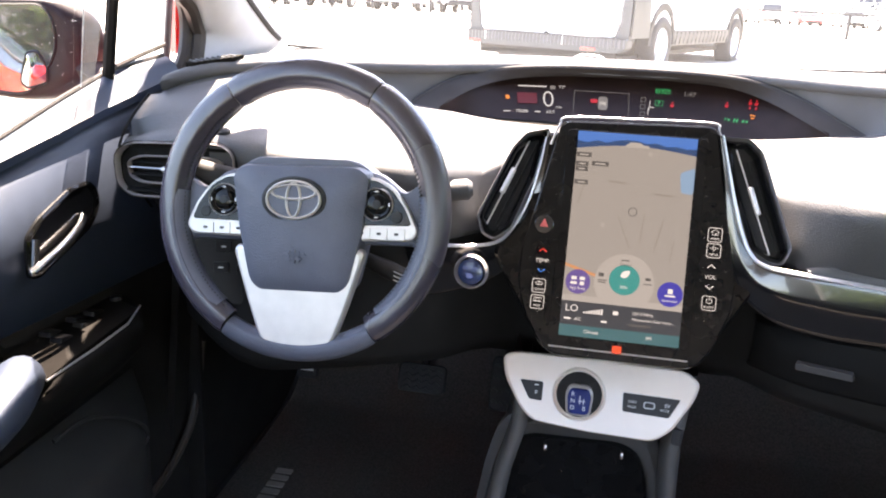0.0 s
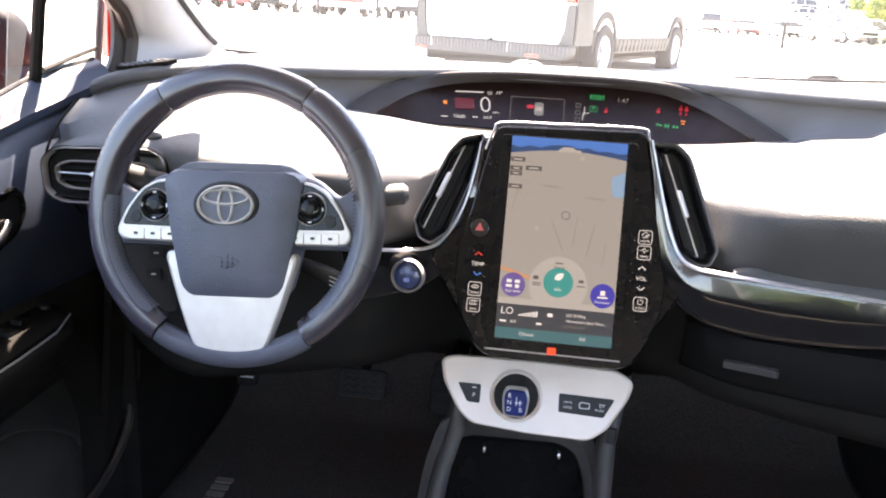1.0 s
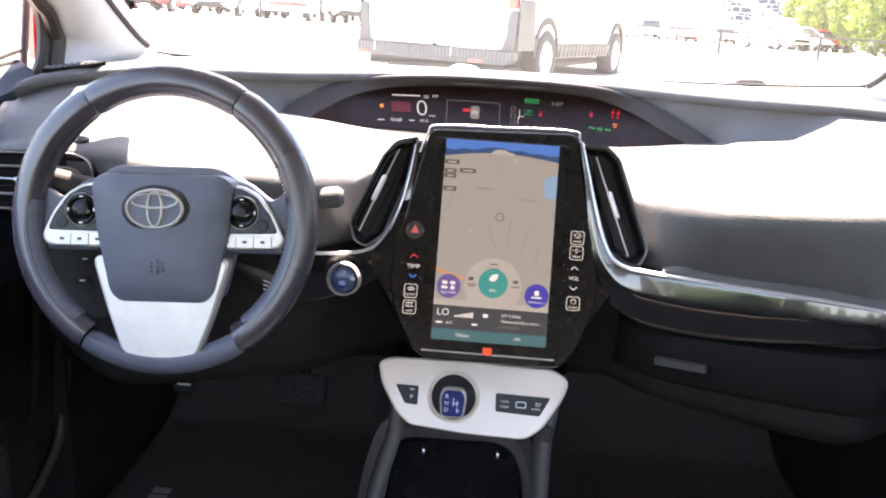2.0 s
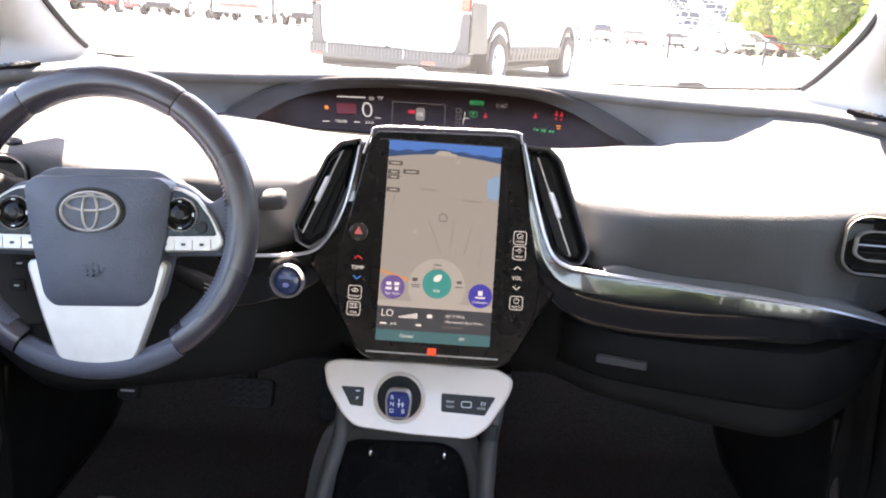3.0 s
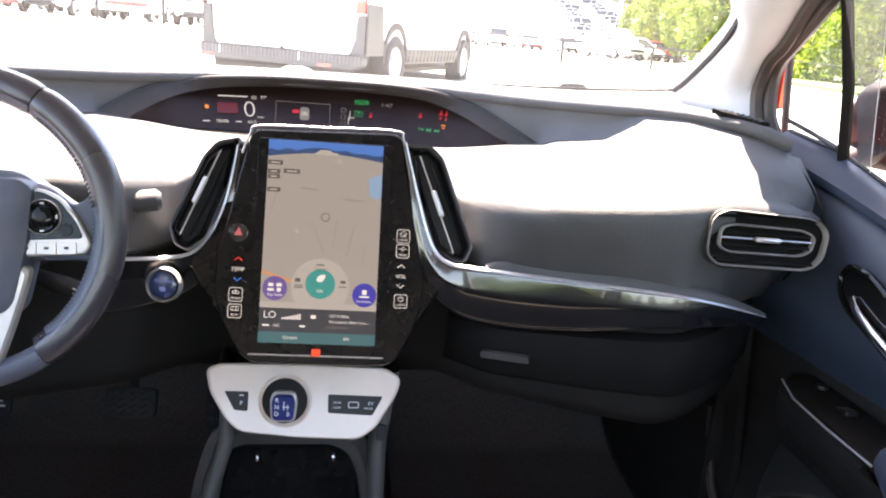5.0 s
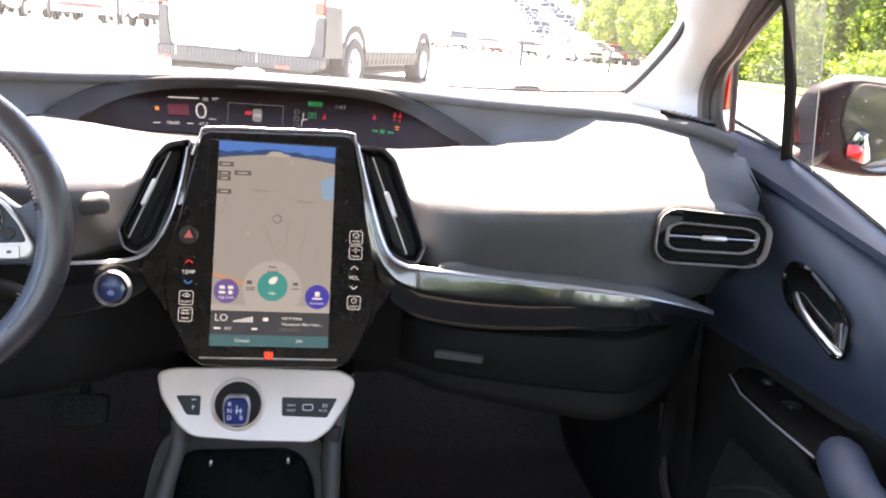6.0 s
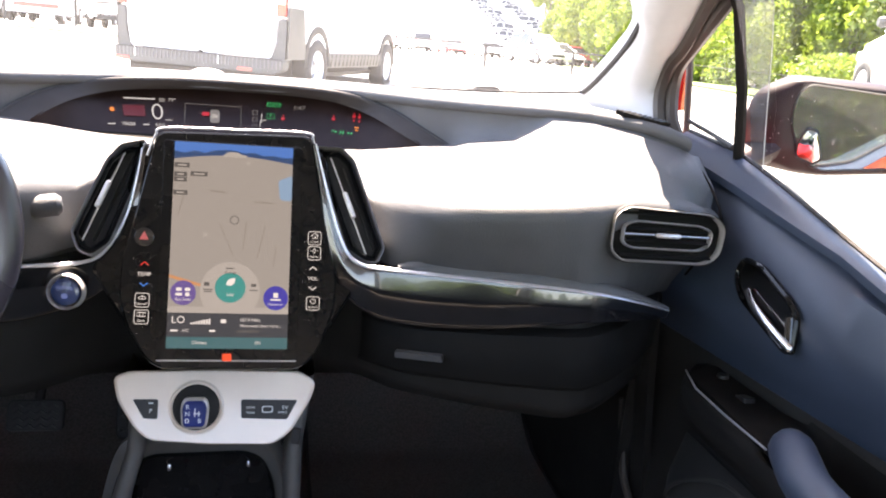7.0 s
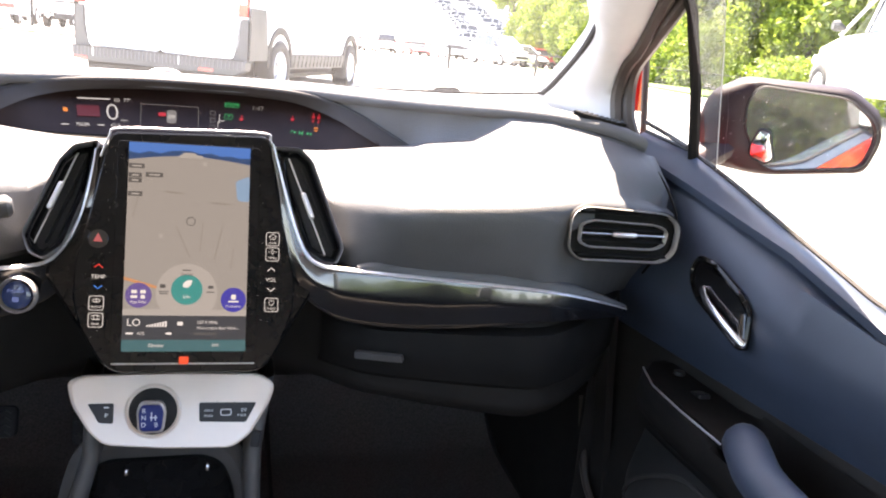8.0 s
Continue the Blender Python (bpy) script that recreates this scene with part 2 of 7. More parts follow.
def words(text, size, m, material, parent, name="lettering", align="CENTER", bold=0.0):
    cu = bpy.data.curves.new("words", "FONT")
    cu.body, cu.size, cu.align_x, cu.align_y, cu.extrude, cu.offset, cu.resolution_u = text, size, align, "CENTER", 0.0001, bold, 3
    tmp = new("words", cu)
    me = bpy.data.meshes.new_from_object(tmp.evaluated_get(bpy.context.evaluated_depsgraph_get()))
    bpy.data.objects.remove(tmp)
    bpy.data.curves.remove(cu)
    me.transform(m)
    me.materials.clear()
    me.materials.append(material)
    ob = new(name, me)
    ob.parent = parent
    ob.matrix_parent_inverse = parent.matrix_world.inverted()
    return ob


def interp(table, x):
    """Smooth value of a table of (key, values...) at key x."""
    ks = [r[0] for r in table]
    return [float(np.interp(x, ks, [r[j] for r in table])) for j in range(1, len(table[0]))]


# ---------------------------------------------------------------- dashboard
dashboard = thing("dashboard", "dark grey soft-plastic dashboard bleached by sunlight under the windscreen", "dashboard", at=(0, 0.1, 0.9))
# half sections of the upper part: |x|, shelf edge y z, pad far y z
SECT_TOP = [
    (0.0, 0.352, 1.105, 0.25, 1.012),
    (0.14, 0.345, 1.105, 0.25, 1.012),
    (0.2, 0.325, 1.105, 0.25, 1.014),
    (0.235, 0.305, 1.104, 0.247, 1.018),
    (0.26, 0.287, 1.104, 0.243, 1.022),
    (0.3, 0.25, 1.104, 0.23, 1.03),
    (0.35, 0.21, 1.105, 0.2, 1.039),
    (0.42, 0.152, 1.108, 0.145, 1.054),
    (0.47, 0.112, 1.11, 0.098, 1.088),
    (0.52, 0.075, 1.11, 0.062, 1.09),
    (0.57, 0.038, 1.106, 0.028, 1.083),
    (0.61, 0.005, 1.098, 0.000, 1.074),
    (0.637, -0.017, 1.086, -0.020, 1.064),
]
# and of the front: pad near y z, face foot y z
SECT_FRONT = [
    (0.09, 1.02, 0.08, 0.9),
    (0.09, 1.004, 0.08, 0.9),
    (0.055, 0.97, 0.03, 0.893),
    (-0.02, 0.98, -0.012, 0.891),
    (-0.07, 0.99, -0.03, 0.891),
    (-0.1, 0.999, -0.05, 0.893),
    (-0.116, 1.004, -0.076, 0.895),
    (-0.135, 1.012, -0.106, 0.897),
    (-0.134, 1.017, -0.124, 0.895),
    (-0.128, 1.021, -0.104, 0.89),
    (-0.122, 1.018, -0.062, 0.872),
    (-0.114, 1.012, -0.022, 0.864),
    (-0.104, 1.002, 0.008, 0.862),
]
SECT = [p + q for p, q in zip(SECT_TOP, SECT_FRONT)]
TILT = 0.008  # the far end of the shelf stands a little higher on the passenger's side


def tilt(x, z):
    return z + (TILT * x / 0.6 if z > 1.04 else 0)


XS = [i * 0.637 / 32 for i in range(-32, 33)]
rows = []
for x in XS:
    sy, sz, fy, fz, ny, nz, by, bz = interp(SECT, abs(x))
    sag = 0.004
    rows.append([(x, fy + 0.03, tilt(x, fz) - 0.004), (x, fy, tilt(x, fz)),
                 (x, fy * 0.7 + ny * 0.3, tilt(x, fz) * 0.7 + nz * 0.3 + sag), (x, fy * 0.35 + ny * 0.65, tilt(x, fz) * 0.35 + nz * 0.65 + 2 * sag),
                 (x, ny + 0.03, nz + 0.006), (x, ny + 0.010, nz + 0.0015), (x, ny + 0.001, nz - 0.008), (x, ny - 0.001, nz - 0.022),
                 (x, ny * 0.5 + by * 0.5 - 0.002, nz * 0.5 + bz * 0.5), (x, by, bz), (x, by + 0.03, bz - 0.015)])
for row in (0, -1):     # the ends turn away to the front
    r0 = rows[row]
    e = [(q[0] + (0.018 if row else -0.018), q[1] + 0.010, q[2] - 0.003) for q in r0]
    e2 = [(q[0] + (0.016 if row else -0.016), q[1] + 0.06, q[2] - 0.012) for q in e]
    rows = [e2, e] + rows if row == 0 else rows + [e, e2]
part("lower_pad", (lambda b: (sheet(b, rows), b)[1])(bmesh.new()), M_DASH, dashboard, "dark grey grained soft pad, sunlit white", angle=50)

# upper shelf, with its dark upright face under the edge
rows = []
for x in XS:
    sy, sz, fy, fz, *_ = interp(SECT, abs(x))
    sz = tilt(x, sz)
    back = 0.62 - 0.22 * (abs(x) / 0.637) ** 3
    rows.append([(x * 1.06, back + 0.06, sz - 0.012), (x * 1.03, back * 0.6 + sy * 0.4, sz), (x, sy + 0.03, sz + 0.004), (x, sy + 0.008, sz + 0.001), (x, sy, sz - 0.006),
                 (x, sy + 0.002, sz - 0.016), (x, sy + 0.008, sz - 0.018)])
part("upper_shelf", (lambda b: (sheet(b, rows), b)[1])(bmesh.new()), M_DASH, dashboard, "upper dash shelf below the windscreen", angle=60)
# upper edge of the instrument binnacle's mouth
TOPC = [(-0.346, 0.208, 1.029), (-0.322, 0.236, 1.050), (-0.290, 0.264, 1.069), (-0.249, 0.300, 1.083), (-0.193, 0.320, 1.0925), (-0.10, 0.340, 1.0985), (0.0, 0.345, 1.1), (0.10, 0.341, 1.1),
        (0.178, 0.326, 1.096), (0.229, 0.312, 1.084), (0.270, 0.280, 1.068), (0.304, 0.250, 1.050), (0.343, 0.222, 1.030)]
for s in (-1, 1):
    rows = []
    for x in np.linspace(0.212, 0.637, 34):
        x = s * float(x)
        sy, sz, fy, fz, *_ = interp(SECT, abs(x))
        sz, fz = tilt(x, sz), tilt(x, fz)
        if abs(x) < 0.345:       # above the hood
            hz_ = float(np.interp(x, [q[0] for q in TOPC], [q[2] for q in TOPC])) + 0.002
            rows.append([(x, sy + 0.008, sz - 0.012), (x, sy + 0.010, (sz + hz_) / 2), (x, sy + 0.011, hz_ * 0.9 + sz * 0.1), (x, sy + 0.012, hz_)])
            continue
        rows.append([(x, sy + 0.008, sz - 0.012), (x, sy + 0.010, (sz + fz) / 2), (x, fy + 0.012, fz + 0.003), (x, fy - 0.002, fz - 0.002)])
    part("upper_face", (lambda b: (sheet(b, rows), b)[1])(bmesh.new()), M_DASH, dashboard, "upright shaded face below the shelf edge", angle=60)

# slotted defroster grille at each end of the shelf, under the pillar
for s in (-1, 1):
    c = Vector((s * 0.587, 0.047, 1.1161 + (0 if s > 0 else -0.0156)))
    m = frame_on(c, (0.054, -s * 0.037, -s * 0.010), (s * 0.037, 0.054, 0.0058))
    q = 1 if s > 0 else -1       # runs towards the door along x
    ol = [(-q * 0.042, -0.005), (-q * 0.026, -0.0125), (q * 0.030, -0.0115), (q * 0.042, -0.0015), (q * 0.026, 0.0065), (-q * 0.024, 0.0065)]
    pod = part("defroster_grille", plate(bmesh.new(), round_poly(ol[::q], 0.003, 3), m, 0.010, 0.0016), M_POST, dashboard, "dark slotted defroster grille", smooth=False)
    for k in range(8):
        x = q * (-0.024 + 0.0078 * k)
        part("rib", tube(bmesh.new(), [m @ Vector((x - q * 0.004, -0.0120, 0.0022)), m @ Vector((x + q * 0.003, 0.0068, 0.0022))], 0.0012, 5), M_DASH, pod)

bm = bmesh.new()
plate(bm, disc(0.0095, 20), frame_on((-0.507, -0.104, 1.0265), (1, 0, 0), (0, 1, 0.2)), 0.004, 0.002, 0.001, 0.003)
part("light_sensor", bm, M_RUBBER, dashboard, "small round dark light sensor")
# dark gap between each end of the pad and the door
for s in (-1, 1):
    gap = smooth_line([(s * 0.645, -0.034, 1.056), (s * 0.648, -0.068, 1.034), (s * 0.649, -0.098, 1.008), (s * 0.650, -0.104, 0.985), (s * 0.650, -0.075, 0.945), (s * 0.650, -0.035, 0.900)], 5)
    part("end_gap", tube(bmesh.new(), gap, 0.0018, 6), M_POST, dashboard, "dark shut line beside the door")

# body below the pad, down to the knees, and firewall
rows = []
for x in XS:
    *_, by, bz = interp(SECT, abs(x))
    rows.append([(x, by + 0.022, bz - 0.006), (x, by + 0.016, bz - 0.045), (x, by + 0.020, bz - 0.075), (x, by + 0.012, 0.79), (x, by + 0.02, 0.72), (x, by + 0.05, 0.690), (x, 0.16, 0.66), (x, 0.30, 0.64), (x, 0.55, 0.62)])
part("lower_body", (lambda b: (sheet(b, rows), b)[1])(bmesh.new()), M_LOWER, dashboard, "black plastic knee panel", angle=50)

# instrument binnacle: hood with a wide lens-shaped mouth
BOTC = [(-0.335, 0.188, 1.026), (-0.310, 0.200, 1.0235), (-0.27, 0.212, 1.022), (-0.22, 0.225, 1.019), (-0.16, 0.235, 1.017), (-0.08, 0.242, 1.014), (0.0, 0.244, 1.013), (0.08, 0.242, 1.012),
        (0.15, 0.236, 1.012), (0.20, 0.228, 1.014), (0.25, 0.216, 1.018), (0.29, 0.205, 1.022), (0.325, 0.195, 1.028)]
top, bot = smooth_line(TOPC, 4), smooth_line(BOTC, 4)
def mouth(x):
    """Depth of the display behind the rim, at the top and the foot of the mouth."""
    k = max(0.0, 1 - (abs(x) / 0.335) ** 4)
    return 0.012 + 0.040 * k, 0.050 + 0.040 * k
inn = [Vector((t.x * 0.86, t.y + 0.014, 1.021 + (t.z - 1.021) * 0.80)) for t in top]      # inner edge of the hood's visor
bm = bmesh.new()
rows = []
for i, (t, w) in enumerate(zip(top, inn)):
    sy, sz, *_ = interp(SECT, abs(t.x))
    rows.append([Vector((t.x, sy + 0.016, t.z + 0.006)), t + Vector((0, 0.003, 0.0025)), t + Vector((0, 0, 0.001)), t + Vector((0, -0.0012, -0.0015)), t.lerp(w, 0.15) + Vector((0, -0.002, 0)), t.lerp(w, 0.55) + Vector((0, -0.001, 0)), w, w + Vector((0, mouth(t.x)[0] - 0.012, 0))])
sheet(bm, rows)
part("hood", bm, M_LIP, dashboard, "arched instrument hood", angle=60)
# the sun's glint on the rim is put in as a paler bead
part("hood_edge", tube(bmesh.new(), [t + Vector((0, 0.001, 0.0012)) for t in top], 0.0013, 6), M_HOOD, dashboard, "lighter edge of the hood, drawn as its sunlit highlight")
bm = bmesh.new()
sheet(bm, [[b + Vector((0, 0.010, -0.014)), b + Vector((0, 0.018, -0.007)), Vector((b.x * 0.86, b.y + mouth(b.x)[1] + 0.002, b.z - 0.008))] for b in bot])
part("hood_floor", bm, M_POST, dashboard, angle=60)
part("hood_tail", plate(bmesh.new(), round_poly([(0.322, 0.212), (0.368, 0.190), (0.376, 0.196), (0.345, 0.226)], 0.004), Matrix.Translation((0, 0, 1.030)), 0.012, 0.002, 0.002), M_LIP, dashboard, "pointed end of the hood")
def display_ends(x):
    """Top and foot of the display at x, as (y, z)."""
    tx, bx = [q.x for q in inn], [q.x * 0.86 for q in bot]
    ty, tz = (float(np.interp(x, tx, [q[i] for q in inn])) for i in (1, 2))
    by_, bz_ = (float(np.interp(x, bx, [q[i] for q in bot])) for i in (1, 2))
    return (ty + mouth(x / 0.86)[0] - 0.013, tz + 0.003), (by_ + mouth(x / 0.86)[1], bz_ - 0.008)
bm = bmesh.new()
sheet(bm, [[(x, *e) for e in display_ends(x)] for x in np.linspace(inn[0].x + 0.003, inn[-1].x - 0.003, 49).tolist()])
def display_y(x, z):
    (ty, tz), (fy, fz) = display_ends(x)
    f = (z - fz) / max(0.01, tz - fz)
    return fy * (1 - f) + ty * f
cluster = part("instrument_display", bm, M_CLUSTER, dashboard, "dark glossy digital instrument display, lit")

# ---------------------------------------------------------------- centre stack, vents and chrome
LEAN = 0.36
def on_stack(x, z, out=0.0):
    return Vector((x, 0.035 - (1.05 - z) * LEAN - out, z))
STACK = frame_on(on_stack(0, 0.9), (1, 0, 0), (0, LEAN, 1))
KS = math.sqrt(1 + LEAN * LEAN)
def st(pts):
    """x and height z of points to the plane of the stack."""
    return [Vector((x, (z - 0.9) * KS)) for x, z in pts]

screen_unit = thing("touchscreen_unit", "tall glossy black touchscreen with map, between the vents", "touchscreen", at=(0, 0, 0.77))
BEZ = [(-0.094, 1.053), (0.104, 1.059), (0.113, 1.010), (0.129, 0.935), (0.143, 0.872), (0.141, 0.838), (0.122, 0.789), (0.106, 0.769), (0.090, 0.763), (-0.078, 0.763), (-0.097, 0.775), (-0.122, 0.816), (-0.132, 0.850), (-0.131, 0.892), (-0.117, 0.949), (-0.104, 1.012)]
bz = round_poly(st(BEZ[::-1]), [0.012] * 3 + [0.01] * 11 + [0.012, 0.012], 4)[::-1]
bz = bz if sum(bz[i - 1].x * bz[i].y - bz[i].x * bz[i - 1].y for i in range(len(bz))) > 0 else bz[::-1]
part("bezel", plate(bmesh.new(), bz, STACK, 0.05, 0.0, 0.004), M_BEZEL, screen_unit, "piano-black glass bezel")
part("glass_step", plate(bmesh.new(), rect(0.178, 0.284, 0.004, 4, (0.004, 0.0085)), STACK, 0.004, 0.0022, 0.001), M_BEZEL, screen_unit)
# bright line below the glass
part("chrome_lip", tube(bmesh.new(), [STACK @ Vector((-0.083, -0.1345, 0.001)), STACK @ Vector((0.092, -0.1345, 0.001))], 0.0011, 6), M_SILVER, screen_unit, "thin bright lip under the glass")
tl = smooth_line([STACK @ Vector((x, (z - 0.9) * KS + 0.002, -0.006)) for x, z in ((-0.106, 1.02), (-0.097, 1.045), (-0.085, 1.0555), (0.0, 1.0585), (0.095, 1.0605), (0.107, 1.050), (0.1155, 1.02))], 6)
part("silver_edge", tube(bmesh.new(), tl, 0.0016, 8), M_VENTRIM, screen_unit, "satin silver top edge")

ACT = (-0.0715, 0.0800, 0.788, 1.040)
AW, AH = ACT[1] - ACT[0], (ACT[3] - ACT[2]) * KS
SCR = STACK @ Matrix.Translation(((ACT[0] + ACT[1]) / 2, ((ACT[2] + ACT[3]) / 2 - 0.9) * KS, 0.0026))
E0 = 0.078                 # brightness of a white pixel
G_MAP = glow("map_ground", (0.52, 0.50, 0.47), E0 * 0.60)
G_BLUE = glow("map_sky", (0.06, 0.20, 0.62), E0 * 0.9)
G_NAVY = glow("map_hills", (0.03, 0.08, 0.22), E0 * 0.8)
G_LAKE = glow("map_lake", (0.30, 0.50, 0.75), E0 * 0.7)
G_ROAD = glow("map_road", (0.42, 0.39, 0.35), E0 * 0.6)
G_ORANGE = glow("map_highway", (0.75, 0.36, 0.16), E0 * 0.75)
G_TEAL = glow("teal_button", (0.03, 0.36, 0.34), E0 * 0.75)
G_VIOLET = glow("violet_button", (0.18, 0.12, 0.42), E0 * 0.7)
G_INDIGO = glow("blue_button", (0.06, 0.05, 0.50), E0 * 0.75)
G_GREYS = glow("grey_tab", (0.18, 0.17, 0.16), E0 * 0.5)
G_DARK = glow("dark_bar", (0.045, 0.045, 0.05), E0 * 0.9)
G_TEALB = glow("teal_bar", (0.05, 0.16, 0.18), E0 * 0.8)
G_PALE = glow("pale_dome", (0.60, 0.58, 0.55), E0 * 0.65)
G_WHITE = glow("screen_white", (0.85, 0.85, 0.85), E0 * 0.9)
G_LOGO = glow("orange_badge", (0.95, 0.085, 0.012), E0 * 0.95)

display = part("display", plate(bmesh.new(), rect(AW, AH), SCR, 0.002, 0.0), G_MAP, screen_unit, "lit navigation map screen", smooth=False)
def lay(name, outline, h, material):
    return part(name, plate(bmesh.new(), outline, SCR, 0.0002, h), material, display, smooth=False)
def at(u, v):
    """Share of the screen's width and height (from the top) to its plane."""
    return (u - 0.5) * AW, (0.5 - v) * AH
def band(v0, v1, u0=0.0, u1=1.0):
    return [Vector(at(u0, v1)), Vector(at(u1, v1)), Vector(at(u1, v0)), Vector(at(u0, v0))]
skyline = [Vector(at(0, 0)), Vector(at(0, 0.085))] + [Vector(at(u / 12, 0.085 - 0.028 * math.sin(math.pi * u / 12))) for u in range(1, 12)] + [Vector(at(1, 0.085)), Vector(at(1, 0))]
lay("map_hill_line", skyline, 0.0003, G_NAVY)
hl = [0.045, 0.055, 0.04, 0.05, 0.035, 0.03, 0.03, 0.042, 0.035, 0.05, 0.045, 0.055, 0.05]
lay("map_sky", [Vector(at(0, 0))] + [Vector(at(i / 12, h)) for i, h in enumerate(hl)] + [Vector(at(1, 0))], 0.0005, G_BLUE)
lay("car_symbol", round_poly([at(0.39, 0.064), at(0.61, 0.064), at(0.605, 0.052), at(0.56, 0.050), at(0.53, 0.039), at(0.45, 0.039), at(0.42, 0.051)], 0.0015), 0.0007, G_PALE)
lay("map_lake", round_poly([at(0.88, 0.17), at(1.0, 0.14), at(1.0, 0.27), at(0.90, 0.265)], 0.004), 0.0003, G_LAKE)
for u0, u1, v in ((0.0, 0.13, 0.115), (0.0, 0.11, 0.16), (0.135, 0.28, 0.155), (0.0, 0.12, 0.25), (0.0, 0.11, 0.185)):
    lay("map_tab", band(v - 0.011, v + 0.011, u0 + 0.005, u1), 0.0006, G_GREYS)
    lay("tab_mark", band(v - 0.003, v + 0.004, u0 + 0.03, u1 - 0.025), 0.0008, G_PALE)
for (a, b), w in zip((((0.40, 0.40), (0.52, 0.55)), ((0.62, 0.38), (0.60, 0.52)), ((0.78, 0.40), (0.72, 0.56)), ((0.88, 0.50), (0.86, 0.60)), ((0.05, 0.36), (0.10, 0.24)), ((0.52, 0.62), (0.70, 0.70)), ((0.68, 0.28), (0.84, 0.285)), ((0.3, 0.235), (0.44, 0.24))), (0.0006,) * 6 + (0.0012,) * 2):
    p, q = Vector(at(*a)), Vector(at(*b))
    n = (q - p).normalized()
    n = Vector((-n.y, n.x)) * w
    lay("map_street", [p - n, q - n, q + n, p + n], 0.0003, G_ROAD)
p, q = Vector(at(0, 0.655)), Vector(at(0.28, 0.70))
lay("map_highway", [p - Vector((0, 0.002)), q - Vector((0, 0.002)), q + Vector((0, 0.002)), p + Vector((0, 0.002))], 0.0003, G_ORANGE)
lay("bottom_shade", [Vector(at(0, 0.885)), Vector(at(1, 0.885)), Vector(at(1, 0.80)), Vector(at(0, 0.80))], 0.0004, G_PALE)
dome = [Vector((0.25 * AW * math.cos(a), 0.25 * AW * math.sin(a))) + Vector(at(0.505, 0.722)) for a in [k * 2 * math.pi / 40 for k in range(40)]]
lay("dome", dome, 0.0006, G_PALE)
lay("bottom_bar", band(0.83, 0.945), 0.0008, G_DARK)
lay("climate_bar", band(0.945, 1.0), 0.0008, G_TEALB)
for u, v, r, g in ((0.505, 0.706, 0.128, G_TEAL), (0.12, 0.735, 0.105, G_VIOLET), (0.89, 0.752, 0.105, G_INDIGO)):
    c = Vector(at(u, v))
    lay("round_button", [c + d for d in disc(min(r, (1 - u) * 1.0 if u > 0.8 else 1) * AW, 28)], 0.0010, g)
leaf = [Vector(at(0.505, 0.685)) + Vector(q) * 0.55 for q in ((-0.010, -0.004), (-0.008, 0.006), (0.0, 0.012), (0.012, 0.013), (0.010, 0.002), (0.002, -0.006))]
lay("leaf_symbol", round_poly(leaf, 0.002), 0.0012, G_WHITE)
def say(text, u, v, size, g=G_WHITE, align="CENTER"):
    words(text, size, SCR @ Matrix.Translation((*at(u, v), 0.0013)), g, display, align=align)
for text, u, v, size in (("Info", 0.505, 0.740, 0.006), ("App Suite", 0.12, 0.766, 0.005), ("Destination", 0.89, 0.783, 0.0042), ("LO", 0.09, 0.865, 0.013), ("A/C", 0.15, 0.915, 0.0055), ("107.9 MHz", 0.68, 0.862, 0.006), ("Minnesota's Best Varie...", 0.77, 0.889, 0.0053), ("Climate", 0.27, 0.972, 0.006), ("FM", 0.75, 0.972, 0.006)):
    say(text, u, v, size)
say("Energy", 0.505, 0.632, 0.0052, G_GREYS)
lay("station_bar", band(0.910, 0.922, 0.57, 0.76), 0.0010, G_GREYS)
for k in range(8):
    lay("fan_bar", band(0.876 - 0.0028 * k, 0.884, 0.19 + 0.021 * k, 0.205 + 0.021 * k), 0.0010, G_WHITE)
for u, v in ((0.62, 0.09), (0.28, 0.45)):
    c = Vector(at(u, v))
    lay("road_shield", [c + d for d in rect(0.0048, 0.0048, 0.001)], 0.0006, G_PALE)
c = Vector(at(0.52, 0.375))
bm = bmesh.new()
ring_plate(bm, [c + d for d in disc(0.0058, 24)], [c + d for d in disc(0.0048, 24)], SCR, 0.0008, 0.0004)
part("position_ring", bm, G_GREYS, display)
for k, (u, v, w, h) in enumerate(((0.085, 0.718, 0.045, 0.016), (0.155, 0.718, 0.045, 0.016), (0.085, 0.742, 0.055, 0.013), (0.155, 0.742, 0.035, 0.018), (0.89, 0.738, 0.04, 0.024), (0.89, 0.760, 0.09, 0.008), (0.46, 0.868, 0.045, 0.018), (0.37, 0.915, 0.05, 0.010), (0.06, 0.915, 0.06, 0.009))):
    lay("icon", round_poly(band(v - h / 2, v + h / 2, u - w / 2, u + w / 2), 0.001, 2), 0.0012, G_WHITE)
for u, v, w, h in ((0.31, 0.690, 0.045, 0.018), (0.32, 0.716, 0.08, 0.005), (0.32, 0.726, 0.07, 0.005), (0.70, 0.692, 0.045, 0.014), (0.70, 0.716, 0.07, 0.005), (0.50, 0.612, 0.07, 0.006)):
    lay("dark_icon", round_poly(band(v - h / 2, v + h / 2, u - w / 2, u + w / 2), 0.001, 2), 0.0012, G_GREYS)
part("maker_badge", plate(bmesh.new(), rect(0.0115, 0.0095, 0.0005, 2, (0.004, (0.7775 - 0.9) * KS)), STACK, 0.0005, 0.0030), G_LOGO, screen_unit, "small orange square badge", smooth=False)
G_KEY = glow("key_white", (0.8, 0.8, 0.8), 0.075)
G_KRED = glow("key_red", (0.9, 0.05, 0.04), 0.08)
G_KBLUE = glow("key_blue", (0.05, 0.25, 0.85), 0.08)
